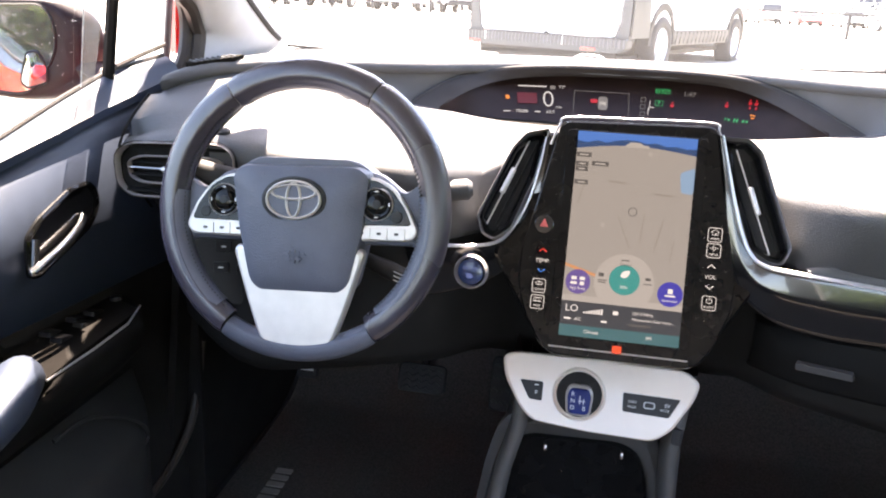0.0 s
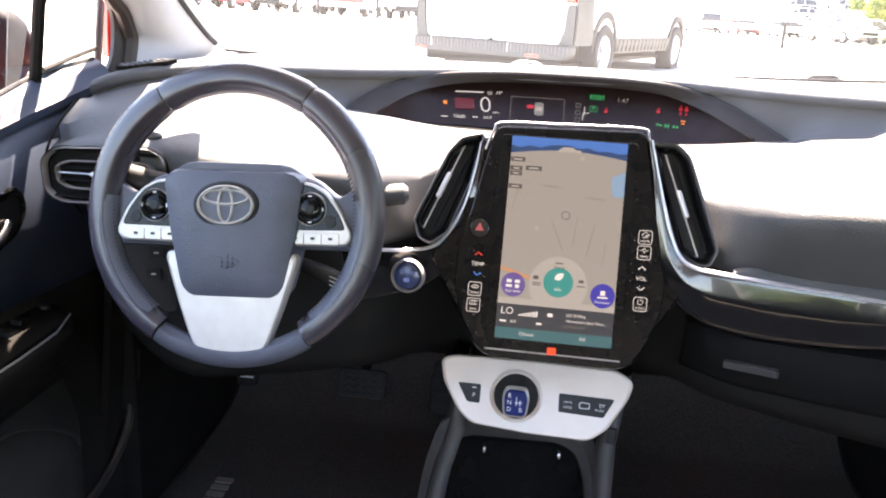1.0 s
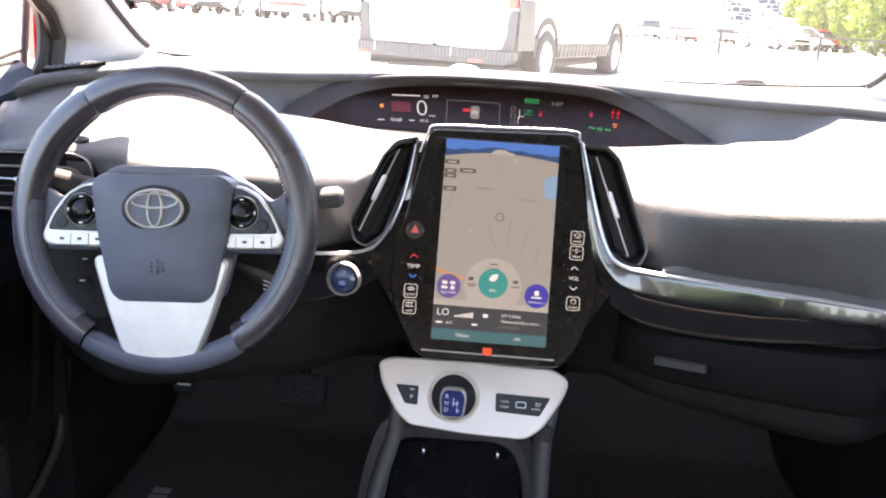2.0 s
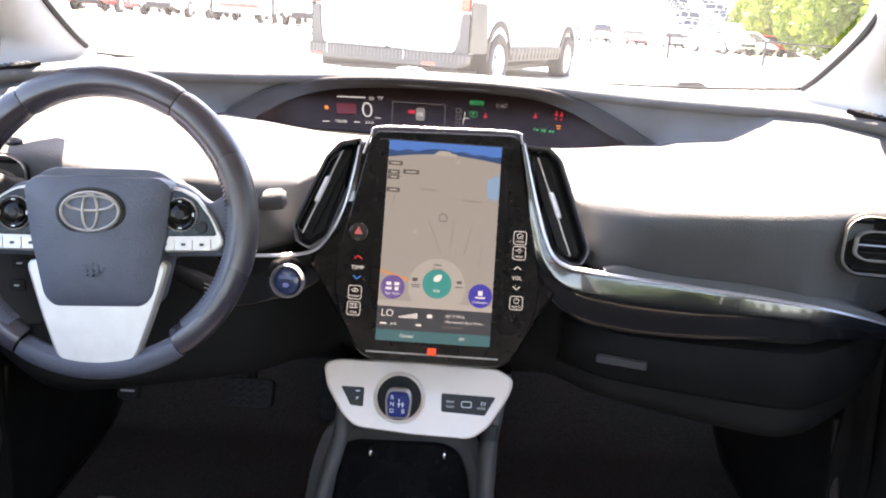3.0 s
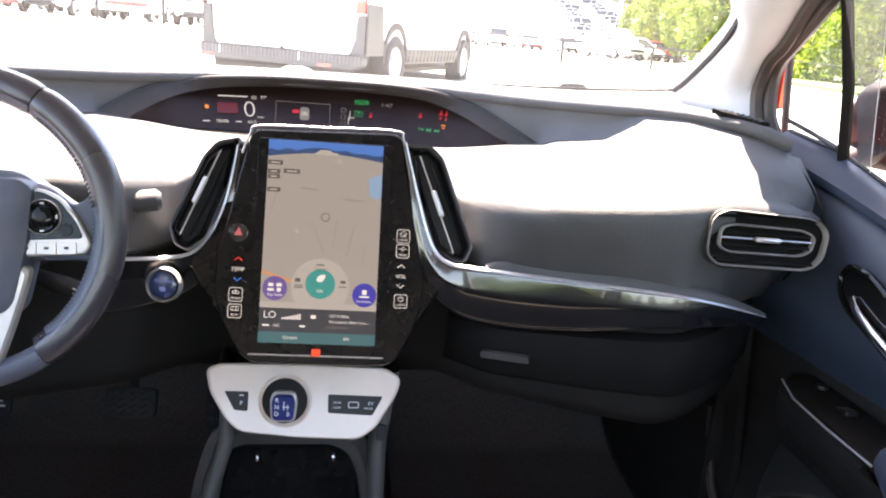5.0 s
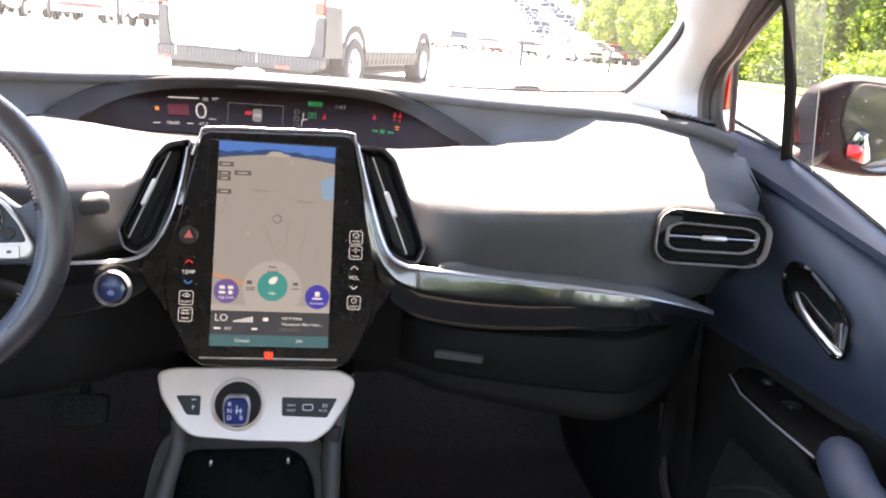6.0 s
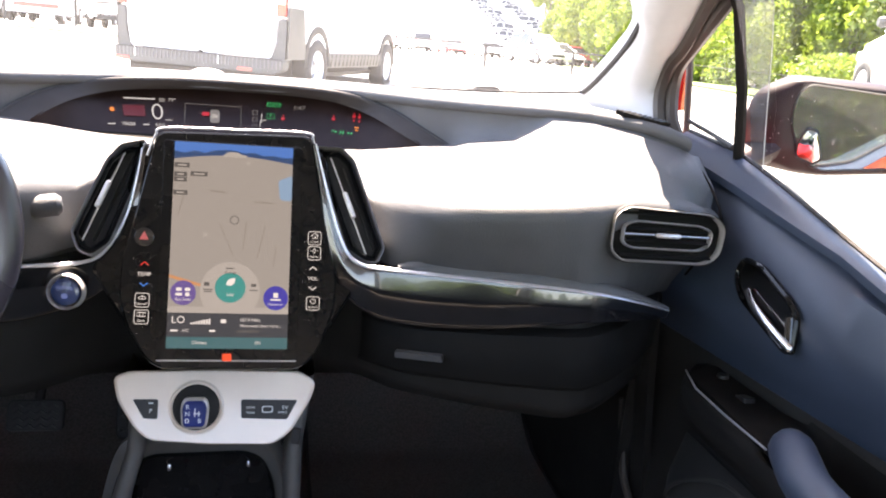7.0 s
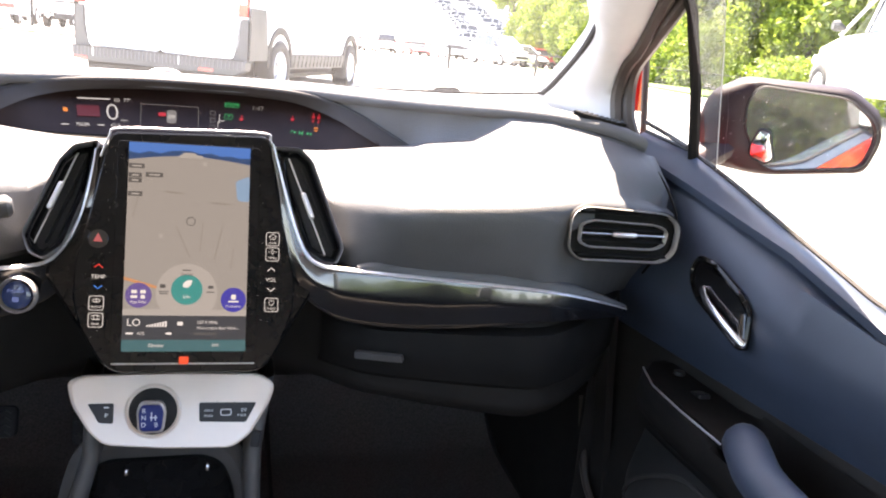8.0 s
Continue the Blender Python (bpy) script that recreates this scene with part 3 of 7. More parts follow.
def key(x, z):
    return STACK @ Matrix.Translation((x, (z - 0.9) * KS, 0.0006))
def circle(x, y, r, a0=0, a1=360, n=14):
    return [(x + r * math.cos(radians(a)), y + r * math.sin(radians(a))) for a in np.linspace(a0, a1, n).tolist()]
ICONS = {
    "FRONT": [circle(0, -0.001, 0.0062, 40, 140), circle(0, -0.001, 0.0030, 40, 140), [(-0.0047, 0.003), (-0.0023, 0.001)], [(0.0047, 0.003), (0.0023, 0.001)], [(0, 0.0005), (0, 0.0065)]],
    "REAR": [[(-0.005, 0.0008), (0.005, 0.0008), (0.005, 0.0058), (-0.005, 0.0058), (-0.005, 0.0008)], [(-0.002, 0.0), (-0.002, 0.0066)], [(0.002, 0.0), (0.002, 0.0066)]],
    "HOME": [[(-0.0052, 0.0030), (0, 0.0070), (0.0052, 0.0030)], [(-0.0035, 0.0040), (-0.0035, -0.0002), (0.0035, -0.0002), (0.0035, 0.0040)], [(0, 0.0), (0, 0.0026)]],
    "MENU": [circle(0, 0.0032, 0.0020), [(-0.0055, 0.0032), (-0.0034, 0.0032)], [(0.0055, 0.0032), (0.0034, 0.0032)], [(0, 0.0072), (0, 0.0062)], [(0, 0.0002), (0, -0.0008)]],
    "AUDIO": [circle(0, 0.0030, 0.0034, 120, 420), [(0, 0.0036), (0, 0.0074)]],
}
for x, z, txt in ((-0.103, 0.845, "FRONT"), (-0.103, 0.825, "REAR"), (0.112, 0.927, "HOME"), (0.112, 0.908, "MENU"), (0.112, 0.845, "AUDIO")):
    bm = bmesh.new()
    ring_plate(bm, rect(0.0178, 0.0185, 0.0036), rect(0.0162, 0.0169, 0.0030), key(x, z), 0.0004, 0.0003)
    k = part("key_outline", bm, G_KEY, screen_unit, txt.lower() + " key with a white outline", smooth=False)
    words(txt, 0.0040, key(x, z) @ Matrix.Translation((0, -0.0050, 0.0003)), G_KEY, k)
    for pts in ICONS[txt]:
        part("key_symbol", tube(bmesh.new(), [key(x, z) @ Vector((a, b, 0.0004)) for a, b in pts], 0.00042, 4), G_KEY, k)
words("TEMP", 0.0072, key(-0.102, 0.876), G_KEY, screen_unit)
words("VOL", 0.0072, key(0.111, 0.876), G_KEY, screen_unit)
for x, z, s, g in ((-0.102, 0.889, 1, G_KRED), (-0.102, 0.864, -1, G_KBLUE), (0.111, 0.889, 1, G_KEY), (0.111, 0.864, -1, G_KEY)):
    part("arrow_mark", tube(bmesh.new(), [key(x, z) @ Vector((-0.0048, -0.002 * s, 0.0004)), key(x, z) @ Vector((0, 0.0022 * s, 0.0004)), key(x, z) @ Vector((0.0048, -0.002 * s, 0.0004))], 0.0007, 5), g, screen_unit)
hz = part("hazard_button", plate(bmesh.new(), disc(0.0125, 28), key(-0.104, 0.921), 0.004, 0.0010, 0.001), M_PIANO, screen_unit, "round hazard button with a red triangle")
part("triangle", plate(bmesh.new(), round_poly([(-0.0058, -0.0045), (0.0058, -0.0045), (0.0, 0.0068)], 0.001), key(-0.104, 0.922), 0.0004, 0.0016), mat("hazard_red", (0.60, 0.10, 0.09), 0.4), hz, smooth=False)

rnd = random.Random(21)
bm = bmesh.new()
for _ in range(56):          # dust on the black glass
    z = rnd.uniform(0.78, 1.045)
    x = rnd.choice((-1, 1)) * rnd.uniform(0.086, 0.100 + (0.02 if z < 0.95 else 0.0))
    bmesh.ops.create_icosphere(bm, subdivisions=1, radius=rnd.uniform(0.0002, 0.00045), matrix=key(x, z))
tagged(part("dust", bm, mat("dust_specks", (0.5, 0.5, 0.48), 0.9), screen_unit), kind="stuff")

# shell of piano black round the screen
shell = thing("centre_stack", "piano-black centre stack with silver-edged air vents", "centre console", at=(0, 0.05, 0.72))
SH = [(-0.118, 1.040), (0.126, 1.043), (0.140, 0.965), (0.160, 0.912), (0.182, 0.884), (0.158, 0.845), (0.118, 0.785), (0.090, 0.772), (-0.080, 0.772), (-0.105, 0.785), (-0.146, 0.845), (-0.172, 0.884), (-0.150, 0.905), (-0.132, 0.935)]
so = round_poly(st(SH)[::-1], 0.014, 4)
if sum(so[i - 1].x * so[i].y - so[i].x * so[i - 1].y for i in range(len(so))) < 0:
    so = so[::-1]
part("stack_shell", plate(bmesh.new(), so, STACK, 0.06, -0.016, 0.006), M_BEZEL, shell)

RCH = [(0.1090, 0.020, 1.050), (0.1210, 0.012, 1.008), (0.1318, 0.004, 0.971), (0.1460, -0.004, 0.930), (0.1605, -0.010, 0.9045), (0.1785, -0.014, 0.8935), (0.203, -0.020, 0.8910), (0.252, -0.038, 0.8915), (0.304, -0.062, 0.8938), (0.358, -0.090, 0.8970), (0.418, -0.115, 0.8985), (0.483, -0.130, 0.8952), (0.540, -0.127, 0.884), (0.590, -0.112, 0.869)]
RW = [0.0010, 0.0014, 0.0020, 0.0026, 0.0031, 0.0034, 0.0034, 0.0034, 0.0033, 0.0031, 0.0028, 0.0024, 0.0018, 0.0008]
RH = [0.004, 0.006, 0.010, 0.017, 0.028, 0.050, 0.068, 0.073, 0.070, 0.062, 0.050, 0.037, 0.024, 0.010]      # breadth of the gloss surface beside the strip
RO = [v * k for v, k in zip(RH, (0.10,) * 8 + (0.10, 0.095, 0.085, 0.07, 0.05, 0.03))]                      # and how far it swells
LCH = [(-x * 0.985, y + 0.020, z - 0.008) for x, y, z in ((0.1150, 0.020, 1.036), (0.1195, 0.006, 1.000), (0.130, -0.004, 0.955), (0.145, -0.012, 0.922), (0.162, -0.016, 0.899), (0.190, -0.020, 0.8885), (0.253, -0.036, 0.887), (0.330, -0.050, 0.888))]
ROLL = [(0.0, 0.0), (0.08, 0.015), (0.24, 0.08), (0.42, 0.16), (0.60, 0.24), (0.77, 0.32), (0.90, 0.385), (0.97, 0.43), (1.0, 0.48), (0.985, 0.54), (0.93, 0.62), (0.85, 0.72), (0.76, 0.82), (0.68, 0.90), (0.65, 0.935), (0.67, 0.955), (0.69, 0.975), (0.60, 1.0), (0.1, 1.03)]
for s, pts in ((1, RCH), (-1, LCH)):
    line = smooth_line(pts, 6)
    rad, high, swell = ([max(0.0005, v.x) for v in smooth_line([(q, 0, 0) for q in tab[:len(pts)]], 6)] for tab in (RW, RH, RO))
    if s < 0:
        rad, swell = [0.9 * v for v in rad], [0.25 * v for v in swell]
    bm = bmesh.new()
    tube(bm, line, rad, 10, 0.5, up=(0, -0.75, 1))
    part("silver_strip", bm, M_STRIP, shell, "curved satin silver strip sweeping along the dash")
    rows = []
    for i, (q, h, o) in enumerate(zip(line, high, swell)):
        t = line[min(i + 1, len(line) - 1)] - line[max(i - 1, 0)]
        w = Vector((t.z, 0, -t.x)) * s
        w.normalize()                     # away from the vent, down along the dash
        rows.append([q + Vector((0, 0.010, 0)) + w * 0.001] + [q + w * (rad[i] * 0.4 + h * v) + Vector((0, -o * a, 0)) for a, v in ROLL] + [q + w * h * 1.05 + Vector((0, 0.03, 0))])
    part("gloss_band", (lambda b: (sheet(b, rows), b)[1])(bmesh.new()), M_PIANO, shell, "glossy black surface rolling away under the strip", angle=70)
    if s > 0:       # grey ledge between the strip and the padded face
        rows = []
        for q in line:
            if q.x > 0.222:
                k = min(1.0, max(0.05, (0.60 - q.x) / 0.12)) * min(1.0, 0.1 + (q.x - 0.222) / 0.04)
                rows.append([q + Vector((0, 0.001, 0.001)), q + Vector((0, 0.001, 0.003)), q + Vector((0, 0.0035 * k, 0.003 + 0.006 * k)), q + Vector((0, 0.007 * k, 0.003 + 0.011 * k)), q + Vector((0, 0.007 * k + 0.012, 0.003 + 0.012 * k))])
        part("ledge", (lambda b: (sheet(b, rows), b)[1])(bmesh.new()), M_DASH, shell, "satin grey ledge above the silver strip", angle=60)

# tall centre vents
VO = {1: [(0.110, 1.044), (0.148, 1.044), (0.166, 1.028), (0.211, 0.915), (0.201, 0.893), (0.183, 0.894), (0.156, 0.910), (0.128, 0.985)],
      -1: [(-0.108, 1.040), (-0.141, 1.032), (-0.158, 1.012), (-0.197, 0.922), (-0.188, 0.898), (-0.170, 0.891), (-0.147, 0.908), (-0.122, 0.975)]}
VEN = frame_on((0, 0.022, 0.97), (1, 0, 0), (0, LEAN, 1))
for s in (1, -1):
    o = [Vector((x, (z - 0.97) * KS)) for x, z in VO[s]]
    o = round_poly(o, 0.007, 4)
    if sum(o[i - 1].x * o[i].y - o[i].x * o[i - 1].y for i in range(len(o))) < 0:
        o = o[::-1]
    vent = part("centre_vent", plate(bmesh.new(), inset(o, 0.002), VEN, 0.05, -0.022), M_RUBBER, shell, "tall dark air vent with silver rim", smooth=False)
    bm = bmesh.new()
    ring_plate(bm, o, inset(o, 0.0030), VEN, 0.003, 0.028)
    part("vent_rim", bm, M_RIMGREY, vent, "satin grey rim")
    bm = bmesh.new()
    ring_plate(bm, inset(o, 0.0040), inset(o, 0.011), VEN, -0.001, 0.02)
    part("vent_sleeve", bm, M_PIANO, vent)
    a, b = (Vector((s * 0.131, (1.034 - 0.97) * KS)), Vector((s * 0.186, (0.902 - 0.97) * KS)))
    for k, off in enumerate((-0.013, 0.013)):
        d = Vector((off, 0))
        bm = bmesh.new()
        p, q = a.lerp(b, 0.12) + d, a.lerp(b, 0.93) + d
        tube(bm, [VEN @ Vector((*p, -0.012)), VEN @ Vector((*q, -0.012))], 0.006, 6, 0.25, up=(1, 0, 0.4))
        part("vane", bm, M_PLASTIC, vent)
    bm = bmesh.new()
    tube(bm, [VEN @ Vector((*a.lerp(b, 0.03), -0.008)), VEN @ Vector((*a.lerp(b, 0.97), -0.008))], 0.0012, 6)
    part("vent_rod", bm, M_SILVER, vent)
    c = a.lerp(b, 0.50)
    u = (a - b).normalized()
    pts = [VEN @ Vector((*(c + u * t), 0.001)) for t in (-0.019, -0.017, 0.0, 0.017, 0.019)]
    part("vent_knob", tube(bmesh.new(), pts, [0.0025, 0.0042, 0.0042, 0.0042, 0.0025], 10, 0.9), M_SILVER, vent, "small silver slider")

# side vents
def side_vent(s):
    m = frame_on((s * 0.551, -0.147, 0.982), (1, -0.07 * s, 0), (0, 0.15, 1))
    o = round_poly([(-0.076, -0.022), (-0.060, -0.036), (0.056, -0.036), (0.074, -0.022), (0.079, 0.016), (0.060, 0.031), (-0.056, 0.036), (-0.074, 0.024)], 0.026, 6)
    if s < 0:
        o = [Vector((-q.x, q.y)) for q in o][::-1]
    v = part("side_vent", plate(bmesh.new(), inset(o, 0.003), m, 0.03, -0.012), M_GLOVE, dashboard, "oval side air vent with chrome ring", smooth=False)
    part("vent_surround", ring_plate(bmesh.new(), scaled(o, 1.018, 1.036), inset(o, -0.001), m, 0.0002, 0.03), M_PLASTIC, v)
    part("chrome_ring", ring_plate(bmesh.new(), o, inset(o, 0.0024), m, 0.0026, 0.014), M_SILVER, v, "chrome ring")
    i = scaled(o, 0.80, 0.52)
    part("inner_ring", ring_plate(bmesh.new(), i, inset(i, 0.0026), m, 0.0005, 0.010), M_SILVER, v, "thin silver inner frame")
    for z in (-0.027, -0.0075, 0.0075, 0.027):
        w = 0.056 if abs(z) < 0.01 else 0.062
        part("slat", tube(bmesh.new(), [m @ Vector((-w, z, -0.006)), m @ Vector((w, z, -0.006))], 0.006, 6, 0.22, up=m.to_3x3() @ Vector((0, 1, 0.3))), M_GLOVE, v)
    part("slat_trim", tube(bmesh.new(), [m @ Vector((-0.058, 0, -0.003)), m @ Vector((0.058, 0, -0.003))], 0.0012, 6), M_VENTRIM, v)
    part("vent_knob", tube(bmesh.new(), [m @ Vector((x, 0.0, 0.0015)) for x in (-0.017, -0.014, 0.014, 0.017)], [0.002, 0.0042, 0.0042, 0.002], 8, 0.8), M_SILVER, v, "small silver slider")
side_vent(1)
side_vent(-1)

# glove box
glove = thing("glove_box", "closed black plastic glove box with a slim latch", "glove box", at=(0.3, -0.08, 0.74))
rows = []
for x in np.linspace(0.19, 0.632, 18):
    *_, by, bz_ = interp(SECT, x)
    foot = 0.03 * max(0.0, x - 0.2) / 0.4
    top_z = 0.805 + 0.05 * max(0, (x - 0.2)) / 0.4
    rows.append([(x, by + 0.010, top_z), (x, by - 0.006, top_z - 0.004), (x, by - 0.010, top_z - 0.03), (x, by - 0.006, 0.742 + foot), (x, by + 0.004, 0.733 + foot), (x, by + 0.05, 0.728 + foot)])
part("lid", thick_sheet(bmesh.new(), rows, (0, 0.012, 0)), M_GLOVE, glove, angle=60)
part("latch", plate(bmesh.new(), round_poly([(-0.034, -0.0045), (0.034, -0.0045), (0.032, 0.0045), (-0.034, 0.0045)], 0.002), frame_on((0.259, -0.054, 0.777), (1, -0.42, 0.05), (0, 0.05, 1)), 0.012, 0.004, 0.001), M_HOOD, glove, "slim grey release latch")

# start button and driver's switches
start = thing("start_button", "round blue-lit start button in a chrome ring beside the wheel", "button", at=(-0.203, 0.02, 0.835))
m = frame_on((-0.195, -0.032, 0.8516), (1, -0.12, 0), (0, 0.2, 1))
part("bezel_ring", ring_plate(bmesh.new(), disc(0.0228, 36), disc(0.0198, 36), m, 0.0045, 0.014), M_SILVER, start, "chrome ring")
part("button_cap", plate(bmesh.new(), disc(0.0178, 36), m, 0.02, 0.002, 0.002, 0.001), mat("start_blue", (0.03, 0.05, 0.13), 0.25, coat=0.5), start, "dark blue cap")
words("POWER", 0.0058, m @ Matrix.Translation((0, 0.005, 0.0035)), glow("power_text", (0.2, 0.3, 0.75), 0.05), start)
part("power_mark", plate(bmesh.new(), round_poly([(-0.004, -0.003), (0.004, -0.003), (0.004, 0.003), (-0.004, 0.003)], 0.002), m @ Matrix.Translation((0, -0.005, 0)), 0.0002, 0.0034), glow("power_mark", (0.2, 0.3, 0.75), 0.04), start)

# ---------------------------------------------------------------- console panel, shifter, tray
console = thing("shift_console", "pearl white shift panel on a black floor console", "console", at=(0, 0, 0.6))
CL = 0.38
KC = math.sqrt(1 + CL * CL)
CON = frame_on((0, -0.012, 0.684), (1, 0, 0), (0, CL, 1))
def cn(pts):
    return [Vector((x, (z - 0.684) * KC)) for x, z in pts]
CO = [(-0.147, 0.722), (-0.128, 0.729), (-0.012, 0.7315), (0.104, 0.729), (0.126, 0.716), (0.120, 0.694), (0.093, 0.651), (0.069, 0.6345), (-0.02, 0.636), (-0.097, 0.642), (-0.116, 0.657), (-0.140, 0.693)]
co = round_poly(cn(CO), 0.010, 4)
if sum(co[i - 1].x * co[i].y - co[i].x * co[i - 1].y for i in range(len(co))) < 0:
    co = co[::-1]
part("white_panel", plate(bmesh.new(), co, CON, 0.03, 0.002, 0.006), M_WHITE, console, "glossy pearl white panel")
sx, sz = -0.036, 0.6835
mm = CON @ Matrix.Translation((sx, (sz - 0.684) * KC, 0))
part("shift_collar", ring_plate(bmesh.new(), disc(0.037, 40), disc(0.030, 40), mm, 0.0045, 0.006), M_WHITE, console)
part("shift_gaiter", plate(bmesh.new(), disc(0.0335, 40), mm, 0.01, 0.0035, 0.003, 0.010), M_PLASTIC, console, "black dome gaiter")
knob = part("shift_knob", plate(bmesh.new(), round_poly([(-0.016, -0.021), (0.016, -0.021), (0.019, 0.008), (0.014, 0.021), (-0.014, 0.021), (-0.019, 0.008)], 0.008), mm @ Matrix.Translation((0, -0.005, 0.012)), 0.012, 0.026, 0.006, 0.003), M_SILVER, console, "chrome-edged blue shift knob")
part("knob_face", plate(bmesh.new(), round_poly([(-0.0135, -0.018), (0.0135, -0.018), (0.016, 0.007), (0.012, 0.0165), (-0.012, 0.0165), (-0.016, 0.007)], 0.006), mm @ Matrix.Translation((0, -0.005, 0.012)), 0.008, 0.0305, 0.003, 0.001), mat("shift_blue", (0.012, 0.025, 0.14), 0.4, spec=0.2), knob, "deep blue printed face")
kf = mm @ Matrix.Translation((0, -0.005, 0.0442))
G_SH = mat("shift_print", (0.75, 0.78, 0.85), 0.4)
for ch, x, y in (("R", -0.0085, 0.0085), ("N", -0.0085, -0.0005), ("D", -0.0085, -0.0095), ("B", 0.007, -0.0095)):
    words(ch, 0.0082, kf @ Matrix.Translation((x, y, 0)), G_SH, knob)
for pts in (((-0.001, 0.0), (0.008, 0.0)), ((0.001, 0.007), (0.001, -0.004)), ((0.006, 0.003), (0.006, -0.004))):
    part("gate_line", tube(bmesh.new(), [kf @ Vector((*p, 0)) for p in pts], 0.0007, 5), G_SH, knob)
M_BTN = mat("dark_button", (0.015, 0.015, 0.016), 0.4, spec=0.3)
pk = part("park_button", plate(bmesh.new(), round_poly(cn([(-0.119, 0.694), (-0.086, 0.694), (-0.086, 0.669), (-0.104, 0.670)])[::-1], 0.003), CON, 0.004, 0.0035, 0.001), M_BTN, console, "dark park button")
G_PR = mat("button_print", (0.7, 0.7, 0.7), 0.4)
words("P", 0.008, CON @ Matrix.Translation((-0.095, -0.005 * KC, 0.0038)), G_PR, pk)
part("park_lamp", plate(bmesh.new(), rect(0.006, 0.0014, 0, 0, (-0.095, 0.0055)), CON, 0.0003, 0.0040), G_PR, pk, smooth=False)
rb = part("mode_buttons", plate(bmesh.new(), round_poly(cn([(0.023, 0.693), (0.100, 0.692), (0.086, 0.667), (0.024, 0.669)])[::-1], 0.003), CON, 0.004, 0.0035, 0.001), M_BTN, console, "dark strip of three drive mode buttons")
for txt, x, y in (("DRIVE", 0.036, 0.0015), ("MODE", 0.036, -0.0055), ("EV", 0.083, 0.001), ("MODE", 0.080, -0.0055)):
    words(txt, 0.0042 if txt != "EV" else 0.007, CON @ Matrix.Translation((x, y - 0.003, 0.0038)), G_PR, rb)
bm = bmesh.new()
ring_plate(bm, [q + Vector((0.059, -0.004)) for q in rect(0.015, 0.009, 0.003)], [q + Vector((0.059, -0.004)) for q in rect(0.0125, 0.0065, 0.002)], CON, 0.0042, 0.0005)
part("car_symbol", bm, G_PR, rb)
for x in (0.047, 0.070):
    part("button_gap", plate(bmesh.new(), rect(0.0006, 0.028, 0, 0, (x, -0.003)), CON, 0.0003, 0.0037), M_RUBBER, rb, smooth=False)

# floor console under the panel, with an open tray
bm = bmesh.new()
prof = [(0.715, 0.118, 0.02), (0.66, 0.112, -0.005), (0.62, 0.108, -0.022), (0.55, 0.112, -0.045), (0.47, 0.122, -0.08), (0.40, 0.135, -0.15), (0.34, 0.145, -0.35), (0.28, 0.15, -0.6)]
for s in (1, -1):
    rows = []
    for z, w, y in prof:
        x = s * (w + (0.020 if s > 0 else 0.004) * max(0.0, (z - 0.40) / 0.315)) - 0.012 - (0.022 * min(1.0, max(0.0, (0.64 - z) / 0.1)) if s < 0 else 0.0)
        rows.append([(x, y + 0.45, z), (x, y + 0.02, z), (x - s * 0.003, y + 0.005, z), (x - s * 0.012, y, z), (x - s * 0.022, y + 0.006, z), (x - s * 0.025, y + 0.05, z)])
    part("console_side", (lambda b: (sheet(b, rows), b)[1])(bmesh.new()), M_CONSOLE, console, "smooth grey-black side of the floor console", angle=60)
part("console_back", thick_sheet(bmesh.new(), [[(x, 0.045 + y, z) for x in (-0.125, 0.105)] for z, y in ((0.66, 0.0), (0.60, 0.0), (0.55, 0.03), (0.45, 0.04), (0.40, 0.0), (0.36, -0.2), (0.33, -0.6))], (0, 0.004, 0)), M_PLASTIC, console)
trayp = [(-0.100, 0.594), (0.032, 0.597), (0.058, 0.585), (0.073, 0.552), (0.094, 0.42), (-0.158, 0.42), (-0.137, 0.545), (-0.124, 0.580)]
TR = frame_on((0, 0.012, 0.52), (1, 0, 0), (0, 0.18, 1))
to = round_poly([Vector((x, z - 0.52)) for x, z in trayp], 0.028, 5)
if sum(to[i - 1].x * to[i].y - to[i].x * to[i - 1].y for i in range(len(to))) < 0:
    to = to[::-1]
tray = part("tray", ring_plate(bmesh.new(), to, inset(to, 0.006), TR, 0.005, 0.04), M_BEZEL, console, "glossy black charging tray surround")
part("console_face", ring_plate(bmesh.new(), scaled(to, 1.24, 1.6), inset(to, 0.001), TR, 0.004, 0.03), M_CONSOLE, console, "dark grey moulded surround of the tray")
part("tray_well", plate(bmesh.new(), inset(to, 0.004), TR, 0.004, -0.022), M_BEZEL, tray)
for x, z in ((-0.076, 0.568), (0.036, 0.571)):
    part("rivet", plate(bmesh.new(), disc(0.0042, 16, 0.7, 1.2), TR @ Matrix.Translation((x, z - 0.52, 0)), 0.03, -0.016, 0.001, 0.001), M_CHROME, tray, "small bright clip")
part("side_socket", plate(bmesh.new(), rect(0.012, 0.022, 0.002), frame_on((0.100, -0.018, 0.640), (1, -0.3, 0), (0, 0.3, 1)), 0.01, 0.003, 0.001), M_BTN, console, "small dark switch under the panel edge")

